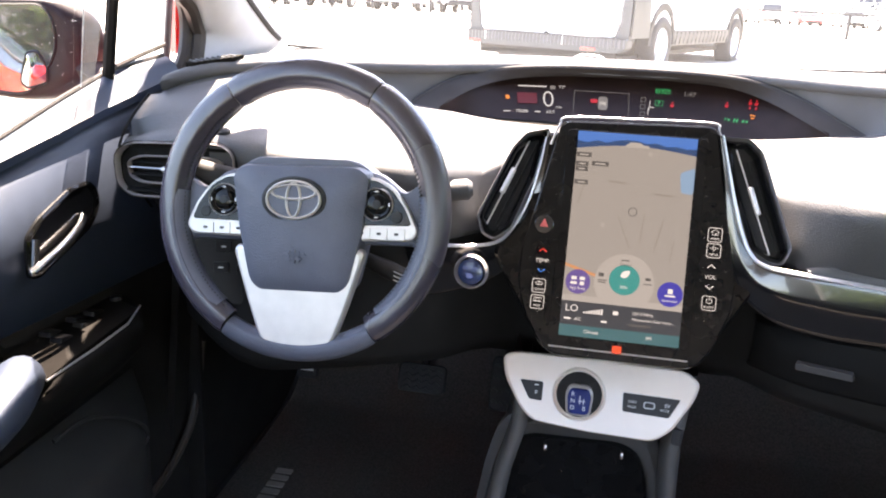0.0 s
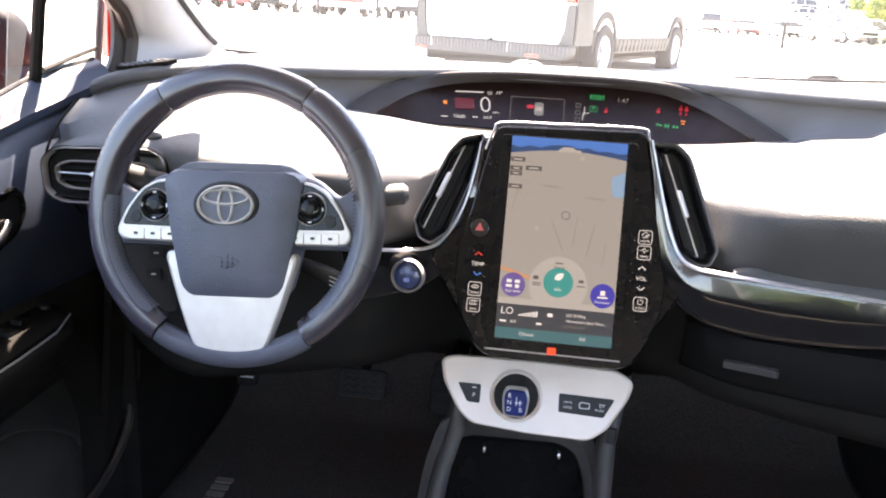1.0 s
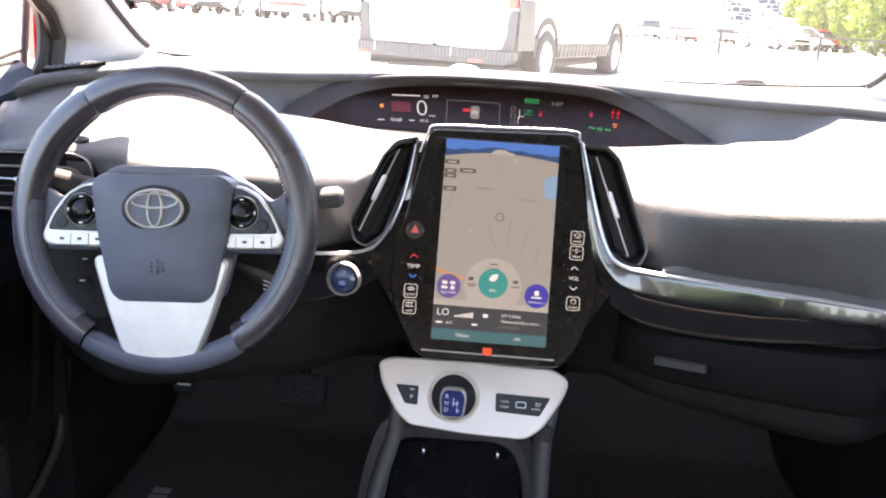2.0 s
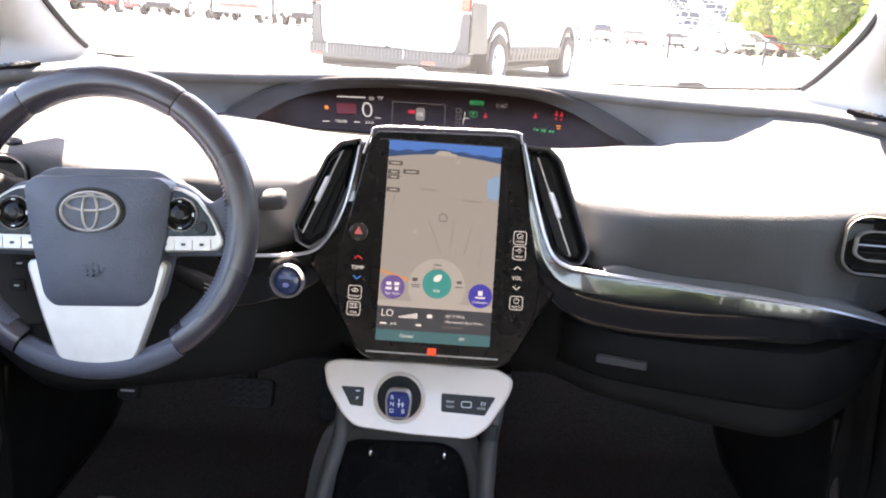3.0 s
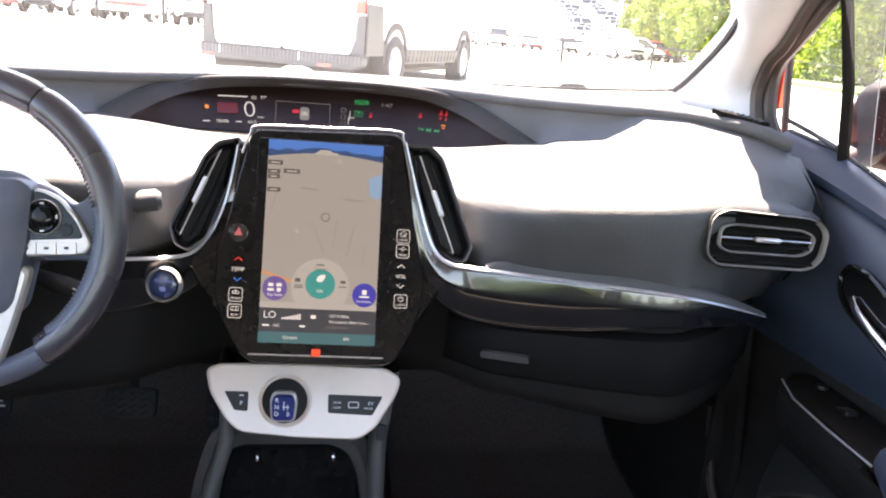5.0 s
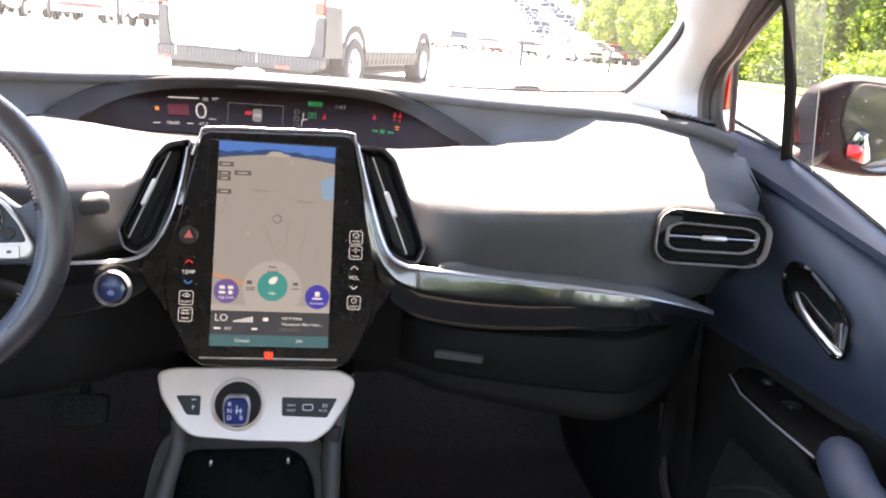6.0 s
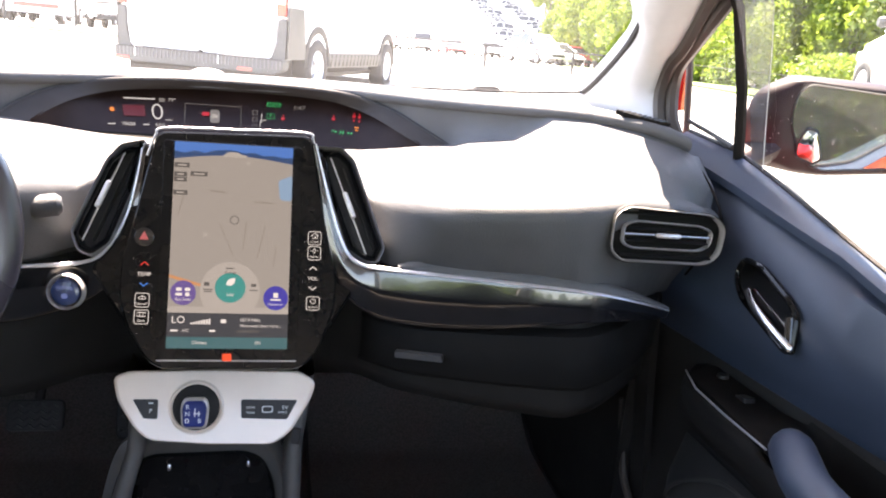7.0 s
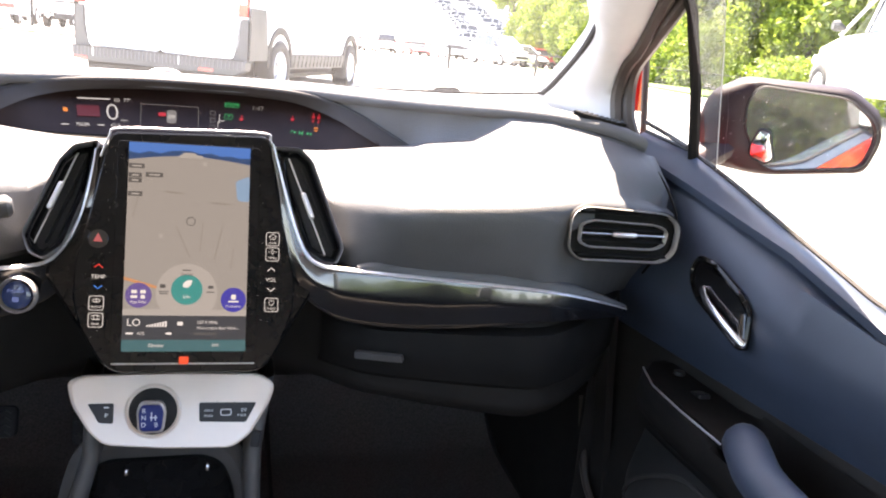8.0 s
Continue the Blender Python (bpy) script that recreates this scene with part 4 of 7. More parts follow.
# ---------------------------------------------------------------- steering wheel
wheel = thing("steering_wheel", "dark leather steering wheel with silver spokes, slightly turned", "steering wheel", at=(-0.3715, -0.19, 0.9585))
WT = radians(14.5)
WM = frame_on((-0.3715, -0.1925, 0.9585), (1, 0, 0), (0, math.sin(WT), math.cos(WT))) @ pose(0, 0, 0, 0, 0, 3.2)
def wl(u, v, h=0.0):
    return WM @ Vector((u, v, h))
R, r = 0.1560, 0.0172
RIDGE_AT = 1.95      # where a soft ridge runs round the rim, between its dark inner flank and the smooth outside
def rim_piece(a0, a1, material, name, label, fat=1.0, off=0.0):
    n = max(6, int((a1 - a0) / 3))
    pts = [wl(R * math.cos(radians(a)), R * math.sin(radians(a))) for a in np.linspace(a0, a1, n)]
    bm = bmesh.new()
    rings = []
    for i, a in enumerate(np.linspace(a0, a1, n)):
        e = Vector((math.cos(radians(a)), math.sin(radians(a)), 0))
        k = fat * (0.93 if i in (0, n - 1) else 1.0)
        grip = 1.0 + 0.10 * math.exp(-((a % 360 - 40) / 22) ** 2) + 0.10 * math.exp(-((a % 360 - 140) / 22) ** 2)
        ring = []
        for t in np.linspace(0, 2 * math.pi, 32, endpoint=False):
            rr = r * k * grip * (1 + 0.07 * math.exp(-((t - RIDGE_AT) / 0.16) ** 2) - 0.09 * math.exp(-((t - RIDGE_AT - 0.5) / 0.33) ** 2))
            ring.append(bm.verts.new(WM @ (e * (R + off + rr * math.cos(t)) + Vector((0, 0, 0.95 * rr * math.sin(t))))))
        rings.append(ring)
    for p, q in zip(rings, rings[1:]):
        for j in range(32):
            bm.faces.new((p[j], p[(j + 1) % 32], q[(j + 1) % 32], q[j]))
    bm.faces.new(rings[0]); bm.faces.new(rings[-1][::-1])
    part(name, bm, material, wheel, label, angle=50)
rim_piece(58, 122, M_LEATHER, "rim_top", "smooth dark leather upper rim", 1.02)
rim_piece(122.6, 237, M_LEATHER, "rim_side", "stitched leather rim")
rim_piece(237.6, 302.4, M_HUB, "rim_bottom", "smooth lower rim", 0.78, 0.0036)
rim_piece(303, 417.4, M_LEATHER, "rim_side", "stitched leather rim")
# smooth inlay where the side spokes run into the rim
for a0, a1 in ((-50, 8), (172, 230)):
    rows = []
    for i, a in enumerate(np.linspace(a0, a1, 24).tolist()):
        e = Vector((math.cos(radians(a)), math.sin(radians(a)), 0))
        k = min(1.0, 0.25 + 0.9 * min(i, 23 - i) / 5)
        rows.append([WM @ (e * (R - 0.0005 + r * 1.045 * math.cos(u)) + Vector((0, 0, r * 0.985 * math.sin(u)))) for u in np.linspace(2.25 - 0.55 * k, 3.25, 9).tolist()])
    bm = bmesh.new(); sheet(bm, rows)
    part("rim_inlay", bm, M_HUB, wheel, "smooth blue-grey inlay on the rim", angle=60)
# cross stitching on the inside of the rim
M_THREAD = mat("dark_thread", (0.02, 0.02, 0.02), 0.8)
for a0, a1 in ((126, 234), (-54, 54)):
    bm = bmesh.new()
    for a in np.arange(a0, a1, 1.9):
        e = Vector((math.cos(radians(a)), math.sin(radians(a)), 0))
        t = Vector((-e.y, e.x, 0))
        c = e * (R - r * 0.90) + Vector((0, 0, r * 0.50))
        tube(bm, [WM @ (c - t * 0.0014 - e * 0.0012), WM @ (c + t * 0.0014 + e * 0.0018)], 0.0008, 4)
    part("stitching", bm, M_THREAD, wheel, "row of stitches")
# hub
HUB = [(-0.083, 0.043), (-0.069, 0.053), (0.071, 0.053), (0.085, 0.043), (0.078, -0.018), (0.063, -0.083), (0.052, -0.094), (-0.048, -0.094), (-0.059, -0.083), (-0.074, -0.018)]
hub = part("airbag_cover", plate(bmesh.new(), round_poly(HUB[::-1], 0.010, 5)[::-1], WM, 0.05, 0.018, 0.017, 0.007), M_HUB, wheel, "grained grey airbag cover")
part("cover_top", plate(bmesh.new(), round_poly([(-0.074, 0.030), (0.082, 0.030), (0.083, 0.046), (0.062, 0.060), (-0.056, 0.061), (-0.076, 0.048)], 0.014, 5), WM, 0.05, 0.004, 0.006), M_HUB, wheel)
oval = lambda a, b, n=40, x=0, y=0: [Vector((x + a * math.cos(2 * math.pi * k / n), y + b * math.sin(2 * math.pi * k / n))) for k in range(n)]
EM = WM @ Matrix.Translation((-0.002, 0.012, 0.0245))
badge = part("badge", ring_plate(bmesh.new(), oval(0.0325, 0.0222), oval(0.0292, 0.0193), EM, 0.003, 0.005), M_SILVER, wheel, "chrome oval badge")
part("badge_field", plate(bmesh.new(), oval(0.0295, 0.0196), EM, 0.004, 0.0002), M_HUB, badge)
part("badge_oval", ring_plate(bmesh.new(), oval(0.0095, 0.0203), oval(0.0065, 0.0178), EM, 0.0025, 0.004), M_SILVER, badge)
part("badge_oval", ring_plate(bmesh.new(), oval(0.0268, 0.0092, 40, 0, 0.0083), oval(0.0238, 0.0064, 40, 0, 0.0086), EM, 0.0025, 0.004), M_SILVER, badge)
part("badge_recess", ring_plate(bmesh.new(), oval(0.0375, 0.0262), oval(0.0318, 0.0216), EM, 0.0003, 0.004), M_RUBBER, badge, "dark recess round the badge")
# embossed mark low on the cover
for x, y, w, h in ((0, -0.049, 0.028, 0.0022), (0, -0.054, 0.018, 0.002), (0, -0.0505, 0.003, 0.016), (0.006, -0.051, 0.002, 0.012), (-0.006, -0.051, 0.002, 0.012)):
    part("embossed_mark", plate(bmesh.new(), rect(w, h, 0.0008, 2, (x, y)), WM, 0.004, 0.0252, 0.0006), M_HUB, hub)
# spokes
for s in (-1, 1):
    sp = [(s * 0.060, 0.050), (s * 0.092, 0.045), (s * 0.120, 0.022), (s * 0.158, 0.052), (s * 0.158, -0.050), (s * 0.135, -0.036), (s * 0.060, -0.036)]
    sp = round_poly(sp if s < 0 else sp[::-1], 0.010, 4)
    if sum(sp[i - 1].x * sp[i].y - sp[i].x * sp[i - 1].y for i in range(len(sp))) < 0:
        sp = sp[::-1]
    spoke = part("side_spoke", plate(bmesh.new(), sp, WM, 0.020, 0.000, 0.008), M_HUB, wheel, "dark side spoke")
    pod = [(s * 0.062, 0.042), (s * 0.090, 0.040), (s * 0.108, 0.030), (s * 0.125, 0.008), (s * 0.138, -0.020), (s * 0.132, -0.030), (s * 0.062, -0.032)]
    if s > 0:
        pod = pod[::-1]
    pod = round_poly(pod, 0.008, 4)
    part("switch_surround", plate(bmesh.new(), pod, WM, 0.014, 0.0075, 0.004), M_SILVER, spoke, "satin silver switch surround")
    face = [(s * 0.062, 0.0387), (s * 0.0893, 0.0367), (s * 0.1062, 0.0272), (s * 0.1222, 0.006), (s * 0.1305, -0.013), (s * 0.062, -0.0145)]
    if s > 0:
        face = face[::-1]
    part("switch_face", plate(bmesh.new(), round_poly(face, 0.005, 3), WM, 0.006, 0.0085, 0.002), M_BEZEL, spoke)
    pc = WM @ Matrix.Translation((s * 0.090, 0.010, 0.0085))
    pad = part("switch_pad", ring_plate(bmesh.new(), disc(0.0175, 32), disc(0.0120, 32), pc, 0.004, 0.006), M_BEZEL, spoke, "round four-way switch")
    part("pad_ring", ring_plate(bmesh.new(), disc(0.0188, 32), disc(0.0174, 32), pc, 0.0035, 0.004), M_SILVER, pad, "thin silver ring")
    part("pad_centre", plate(bmesh.new(), disc(0.0112, 28), pc, 0.006, 0.0035, 0.002, 0.001), M_BEZEL, pad)
    part("pad_middle", plate(bmesh.new(), disc(0.0052, 20), pc, 0.006, 0.0052, 0.001), M_BTN, pad)
    for a in range(0, 360, 90):
        q = Vector((0.0145 * math.cos(radians(a)), 0.0145 * math.sin(radians(a)), 0.0042))
        part("pad_mark", plate(bmesh.new(), rect(0.004, 0.0016), pc @ Matrix.Translation(q) @ pose(0, 0, 0, 0, 0, a + 90), 0.0003, 0.0), G_PR, pad, smooth=False)
    part("small_button", plate(bmesh.new(), disc(0.0065, 20), WM @ Matrix.Translation((s * 0.113, -0.0035, 0.0085)), 0.006, 0.0015, 0.001), M_BTN, spoke, "small round button")
    for k in range(3):
        x0 = s * (0.073 + 0.020 * k)
        kb = part("silver_key", plate(bmesh.new(), round_poly([(x0 - 0.0098, -0.029), (x0 + 0.0098, -0.029), (x0 + 0.0098, -0.0165), (x0 - 0.0098, -0.0165)], 0.001, 3), WM, 0.006, 0.0090, 0.0006), M_SILVER, spoke, "flat silver key")
        part("key_print", plate(bmesh.new(), rect(0.005, 0.003, 0.001, 2, (x0, -0.0225)), WM, 0.0003, 0.0093), M_BTN, kb, smooth=False)
low = round_poly([(-0.080, -0.040), (-0.060, -0.105), (-0.044, -0.148), (-0.030, -0.158), (0.030, -0.158), (0.044, -0.148), (0.060, -0.105), (0.080, -0.040)], [0.012, 0.02, 0.03, 0.02, 0.02, 0.03, 0.02, 0.012], 5)
part("lower_spoke", plate(bmesh.new(), low, WM, 0.012, 0.011, 0.007), M_SILVER, wheel, "broad satin silver lower spoke")
# column shroud and stalks
column = thing("steering_column", "black plastic steering column shroud with two stalks", "steering column", at=(-0.372, 0.0, 0.90))
bm = bmesh.new()
tube(bm, [WM @ Vector((0, 0.005, h)) for h in (-0.04, -0.06, -0.12, -0.24)], [0.045, 0.062, 0.066, 0.07], 20, 0.85)
part("shroud", bm, M_PLASTIC, column)
def stalk(s):
    a, b, c = (Vector(q) for q in ((-0.40, -0.125, 0.955), (-0.462, -0.148, 0.975), (-0.522, -0.160, 0.989))) if s < 0 else (Vector(q) for q in ((-0.33, -0.03, 0.945), (-0.262, -0.012, 0.950), (-0.203, 0.0, 0.957)))
    # the right stalk takes the lighter dash plastic to look sunlit
    st_ = part("stalk", tube(bmesh.new(), [a, a.lerp(b, 0.5), b, b.lerp(c, 0.15), b.lerp(c, 0.9), c], [0.008, 0.009, 0.010, 0.0145, 0.0145, 0.009], 12), M_PLASTIC if s < 0 else M_DASH, column, "black control stalk with white marks")
    for k in range(3):
        q = b.lerp(c, 0.25 + 0.25 * k) + (WM.to_3x3() @ Vector((0, 0.0045, 0.0118)))
        part("stalk_mark", plate(bmesh.new(), rect(0.006, 0.0018), frame_on(q, WM.to_3x3() @ Vector((1, 0.2, 0)), WM.to_3x3() @ Vector((0, 1, 0.3))), 0.0003, 0.0004), G_PR, st_, smooth=False)
stalk(-1)
stalk(1)
lowst = [Vector((-0.335, -0.095, 0.880)), Vector((-0.292, -0.108, 0.870)), Vector((-0.252, -0.114, 0.858))]
ls = part("cruise_stalk", tube(bmesh.new(), lowst, [0.008, 0.0120, 0.011], 12), M_PLASTIC, column, "short lower stalk")
for k in range(3):
    part("stalk_mark", plate(bmesh.new(), rect(0.018, 0.0014), frame_on(Vector((-0.270, -0.1235, 0.870 - 0.0055 * k)), (1, -0.15, -0.28), (0, 0.3, 1)), 0.0003, 0.0004), G_PR, ls, smooth=False)

# driver's lower switch panel
swp = thing("switch_panel", "black switch panel under the dash beside the column", "switch panel", at=(-0.5, -0.05, 0.8))
m = frame_on((-0.500, -0.100, 0.845), (1, 0.25, 0), (0, 0.1, 1))
part("panel", plate(bmesh.new(), rect(0.12, 0.10, 0.012), m, 0.03, 0.0, 0.004), M_PLASTIC, swp)
for x, y in ((-0.012, 0.03), (0.018, 0.028), (-0.016, 0.002), (0.014, 0.0), (0.02, -0.03)):
    b_ = part("switch", plate(bmesh.new(), rect(0.020, 0.014, 0.002, 3, (x, y)), m, 0.006, 0.003, 0.001), M_BTN, swp)
    part("switch_mark", plate(bmesh.new(), rect(0.006, 0.002, 0, 0, (x, y)), m, 0.0003, 0.0034), G_PR, b_, smooth=False)

# ---------------------------------------------------------------- instrument display contents
def cl(x, z):
    y, e = display_y(x, z), 0.004
    return frame_on((x, y - 0.0025, z), (2 * e, display_y(x + e, z) - display_y(x - e, z), 0), (0, display_y(x, z + e) - display_y(x, z - e), 2 * e))
C_W = glow("cluster_white", (0.75, 0.78, 0.80), 0.062)
C_G = glow("cluster_green", (0.02, 0.60, 0.20), 0.055)
C_R = glow("cluster_red", (0.85, 0.03, 0.05), 0.050)
C_A = glow("cluster_amber", (0.95, 0.30, 0.03), 0.075)
C_DR = glow("cluster_dim_red", (0.5, 0.01, 0.01), 0.018)
C_GR = glow("cluster_grey", (0.3, 0.3, 0.3), 0.05)
def cmark(name, x, z, w, h, g, r=0.0008):
    return part(name, plate(bmesh.new(), rect(w, h, r, 2), cl(x, z), 0.0003, 0.0), g, cluster, smooth=False)
words("0", 0.044, cl(-0.131, 1.042), C_W, cluster, bold=-0.0006)
words("MPH", 0.0055, cl(-0.112, 1.031), C_W, cluster)
words("77\u00b0", 0.0085, cl(-0.110, 1.062), C_W, cluster)
words("78688", 0.0085, cl(-0.172, 1.0235), C_W, cluster)
words("63.0", 0.0085, cl(-0.125, 1.0235), C_W, cluster)
words("1:47", 0.012, cl(0.100, 1.0635), C_GR, cluster)
words("READY", 0.0075, cl(0.057, 1.0655), C_G, cluster)
bm = bmesh.new(); ring_plate(bm, rect(0.024, 0.0085, 0.001), rect(0.0225, 0.007, 0.0008), cl(0.057, 1.0655), 0.0003, 0.0003); part("ready_frame", bm, C_G, cluster)
words("P", 0.009, cl(0.052, 1.0470), C_G, cluster)
bm = bmesh.new(); ring_plate(bm, rect(0.013, 0.0105, 0.001), rect(0.0115, 0.009, 0.0008), cl(0.052, 1.0470), 0.0003, 0.0003); part("gear_frame", bm, C_G, cluster)
cmark("charge_block", -0.166, 1.044, 0.034, 0.020, C_DR)
cmark("warning_lamp", -0.198, 1.045, 0.007, 0.007, C_A, 0.002)
cmark("bar_mark", -0.160, 1.0625, 0.050, 0.0022, C_W)
cmark("bar_mark", -0.126, 1.0615, 0.009, 0.007, C_GR)
cmark("label_bar", -0.196, 1.0235, 0.012, 0.002, C_W)
cmark("label_bar", -0.146, 1.0235, 0.010, 0.002, C_W)
bm = bmesh.new(); ring_plate(bm, rect(0.092, 0.066, 0.0008), rect(0.0905, 0.0645, 0.0006), cl(-0.0425, 1.0325), 0.0003, 0.0003); part("info_frame", bm, C_GR, cluster)
cmark("car_symbol", -0.040, 1.041, 0.016, 0.026, C_GR, 0.005)
cmark("car_symbol", -0.040, 1.041, 0.011, 0.008, C_W, 0.002)
cmark("door_symbol", -0.055, 1.044, 0.012, 0.007, C_R, 0.002)
def lamp_sign(x, z, w, h, g):
    """A small warning sign: a round head over a slanted body."""
    cmark("warning_lamp", x, z - h * 0.14, w, h * 0.55, g, 0.0012)
    cmark("warning_lamp", x + w * 0.12, z + h * 0.36, w * 0.42, h * 0.34, g, 0.001)
for x, z, g in ((0.073, 1.046, C_R), (0.158, 1.053, C_R), (0.193, 1.060, C_R), (0.2015, 1.060, C_R)):
    lamp_sign(x, z, 0.0056, 0.0095, g)
for x, z in ((0.1925, 1.052), (0.201, 1.052)):
    cmark("warning_lamp", x, z, 0.0030, 0.0045, C_R, 0.001)
for z, w in ((1.0415, 0.0085), (1.0375, 0.006)):
    cmark("warning_lamp", 0.1965, z, w, 0.0022, C_A, 0.0008)
words("P", 0.0085, cl(0.157, 1.0315), C_G, cluster)
for x, w, h in ((0.1620, 0.004, 0.0035), (0.1695, 0.0016, 0.0085), (0.1745, 0.0016, 0.0085), (0.1720, 0.006, 0.0018), (0.1830, 0.0035, 0.0045), (0.1880, 0.0028, 0.0045)):
    cmark("lamp_mark", x, 1.0315, w, h, C_G, 0.0008)
for z in (1.051, 1.040, 1.029):
    bm = bmesh.new(); ring_plate(bm, rect(0.0085, 0.0085, 0.001), rect(0.0068, 0.0068, 0.0008), cl(0.026, z), 0.0003, 0.0003); part("gear_box", bm, C_GR, cluster)
for x, z, w, h in ((0.037, 1.043, 0.0012, 0.018), (0.041, 1.040, 0.008, 0.0012), (0.035, 1.034, 0.0012, 0.014)):
    cmark("gear_line", x, z, w, h, C_W, 0.0003)

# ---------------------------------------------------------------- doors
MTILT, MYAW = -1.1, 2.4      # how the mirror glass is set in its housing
def door(s):
    d = thing("front_door", "closed dark blue-grey front door with recessed chrome handle", "car door", group="front doors", at=(s * 0.72, -0.4, 0.35))
    SILL = [(-1.15, 0.750, 0.930), (-0.60, 0.750, 0.935), (-0.389, 0.742, 0.962), (-0.331, 0.737, 0.981), (-0.233, 0.728, 1.012), (-0.12, 0.717, 1.050), (-0.02, 0.707, 1.080), (0.10, 0.690, 1.096)]
    RIDGE = [(-1.15, 0.725, 0.922), (-0.65, 0.724, 0.925), (-0.426, 0.717, 0.948), (-0.278, 0.703, 0.995), (-0.171, 0.692, 1.017), (-0.072, 0.682, 1.039), (0.071, 0.667, 1.067), (0.10, 0.664, 1.070)]
    rows, sill, low = [], [], []
    for y in np.linspace(0.10, -1.15, 44):
        y = float(y)
        sx, sz = interp(SILL, y)
        rx, rz = interp(RIDGE, y)
        k = 0.003 if y > -0.3 else 0.0
        sill.append([Vector((s * (sx + 0.030), y, sz - 0.012)), Vector((s * (sx + 0.004), y, sz - 0.002)), Vector((s * sx, y, sz)), Vector((s * (sx * 0.5 + rx * 0.5), y, (sz + rz) / 2 + 0.004)), Vector((s * (rx + 0.007), y, rz + 0.005)), Vector((s * rx, y, rz + 0.001)), Vector((s * (rx + 0.001), y, rz - 0.010))])
        lean = 0.664 - 0.1 * (y + 0.15) if y > -0.45 else 0.694
        rows.append([Vector((s * (rx + 0.006), y, rz - 0.006)), Vector((s * (rx + 0.013), y, rz - 0.016)), Vector((s * (0.6 * rx + 0.4 * lean + 0.003), y, rz * 0.6 + 0.93 * 0.4)), Vector((s * (lean + 0.002), y, 0.905)), Vector((s * lean, y, 0.88)), Vector((s * (lean + 0.010), y, 0.84)), Vector((s * (lean + 0.036), y, 0.80)), Vector((s * (lean + 0.040), y, 0.785))])
        low.append([Vector((s * (lean + 0.039), y, 0.79)), Vector((s * (lean + 0.032), y, 0.78)), Vector((s * (lean + 0.028), y, 0.74)),
                     Vector((s * 0.690, y, 0.68)), Vector((s * 0.680, y, 0.55)), Vector((s * 0.675, y, 0.42)), Vector((s * 0.672, y, 0.30))])
    bm = bmesh.new(); sheet(bm, rows)
    part("inner_panel", bm, M_DOOR, d, "dark blue-grey soft door panel", angle=60)
    bm = bmesh.new(); sheet(bm, low)
    part("lower_panel", bm, M_LOWER, d, "black plastic lower door panel", angle=60)
    bm = bmesh.new(); sheet(bm, sill)
    part("sill_trim", bm, M_DOOR, d, "smooth upper door trim below the window", angle=60)
    # outer skin, red
    rows = [[Vector((s * (interp(SILL, float(y))[0] + 0.032), float(y), interp(SILL, float(y))[1] - 0.012)), Vector((s * 0.80, float(y), interp(SILL, float(y))[1] - 0.05)), Vector((s * 0.845, float(y), 0.80)), Vector((s * 0.855, float(y), 0.62)), Vector((s * 0.84, float(y), 0.42)), Vector((s * 0.80, float(y), 0.25))] for y in np.linspace(0.30, -1.15, 20)]
    bm = bmesh.new(); sheet(bm, rows)
    part("outer_skin", bm, M_RED, d, "bright red painted outer door skin", angle=60)
    # recessed handle
    m = frame_on((s * 0.668, -0.208, 0.914), (0.1, -s, 0), (s * 0.16, 0, 1))
    H = [(-0.125, 0.951), (-0.160, 0.949), (-0.222, 0.924), (-0.246, 0.907), (-0.255, 0.862), (-0.240, 0.858), (-0.142, 0.893), (-0.119, 0.912), (-0.113, 0.932)]
    o = round_poly([(-s * (y + 0.185), z - 0.905) for y, z in H], 0.010, 4)
    if sum(o[i - 1].x * o[i].y - o[i].x * o[i - 1].y for i in range(len(o))) < 0:
        o = o[::-1]
    hs = part("handle_bowl", plate(bmesh.new(), inset(o, 0.004), m, 0.002, 0.0012), M_PIANO, d, "glossy black recessed handle bowl", smooth=False)
    part("bowl_rim", ring_plate(bmesh.new(), o, inset(o, 0.007), m, 0.005, 0.006), M_BEZEL, hs)
    lev = smooth_line([m @ Vector((-s * (y + 0.185), z - 0.905, h)) for y, z, h in ((-0.150, 0.912, 0.004), (-0.170, 0.900, 0.010), (-0.205, 0.886, 0.013), (-0.240, 0.874, 0.012), (-0.256, 0.868, 0.008))], 6)
    part("lever", tube(bmesh.new(), lev, [0.0025] + [0.0042] * (len(lev) - 2) + [0.003], 10, 1.3), M_CHROME, hs, "chrome pull lever")
    lk = [m @ Vector((-s * (y + 0.185), z - 0.905, 0.006)) for y, z in ((-0.236, 0.903), (-0.246, 0.874))]
    part("lock_slider", tube(bmesh.new(), lk, 0.0055, 8, 0.6), M_PIANO, hs, "dark lock slider")
    # armrest with switch plate
    rows = []
    for y in np.linspace(-0.075, -1.10, 30):
        y = float(y)
        k = min(1.0, max(0.0, (-0.055 - y) / 0.09)) ** 0.6
        xi = 0.700 - 0.094 * k
        top = 0.776 + 0.004 * math.sin((y + 0.1) * 6)
        cup = 0.07 * min(1.0, max(0.0, (-0.335 - y) / 0.03)) * min(1.0, max(0.0, (y + 1.0) / 0.1))    # pull cup behind the handle
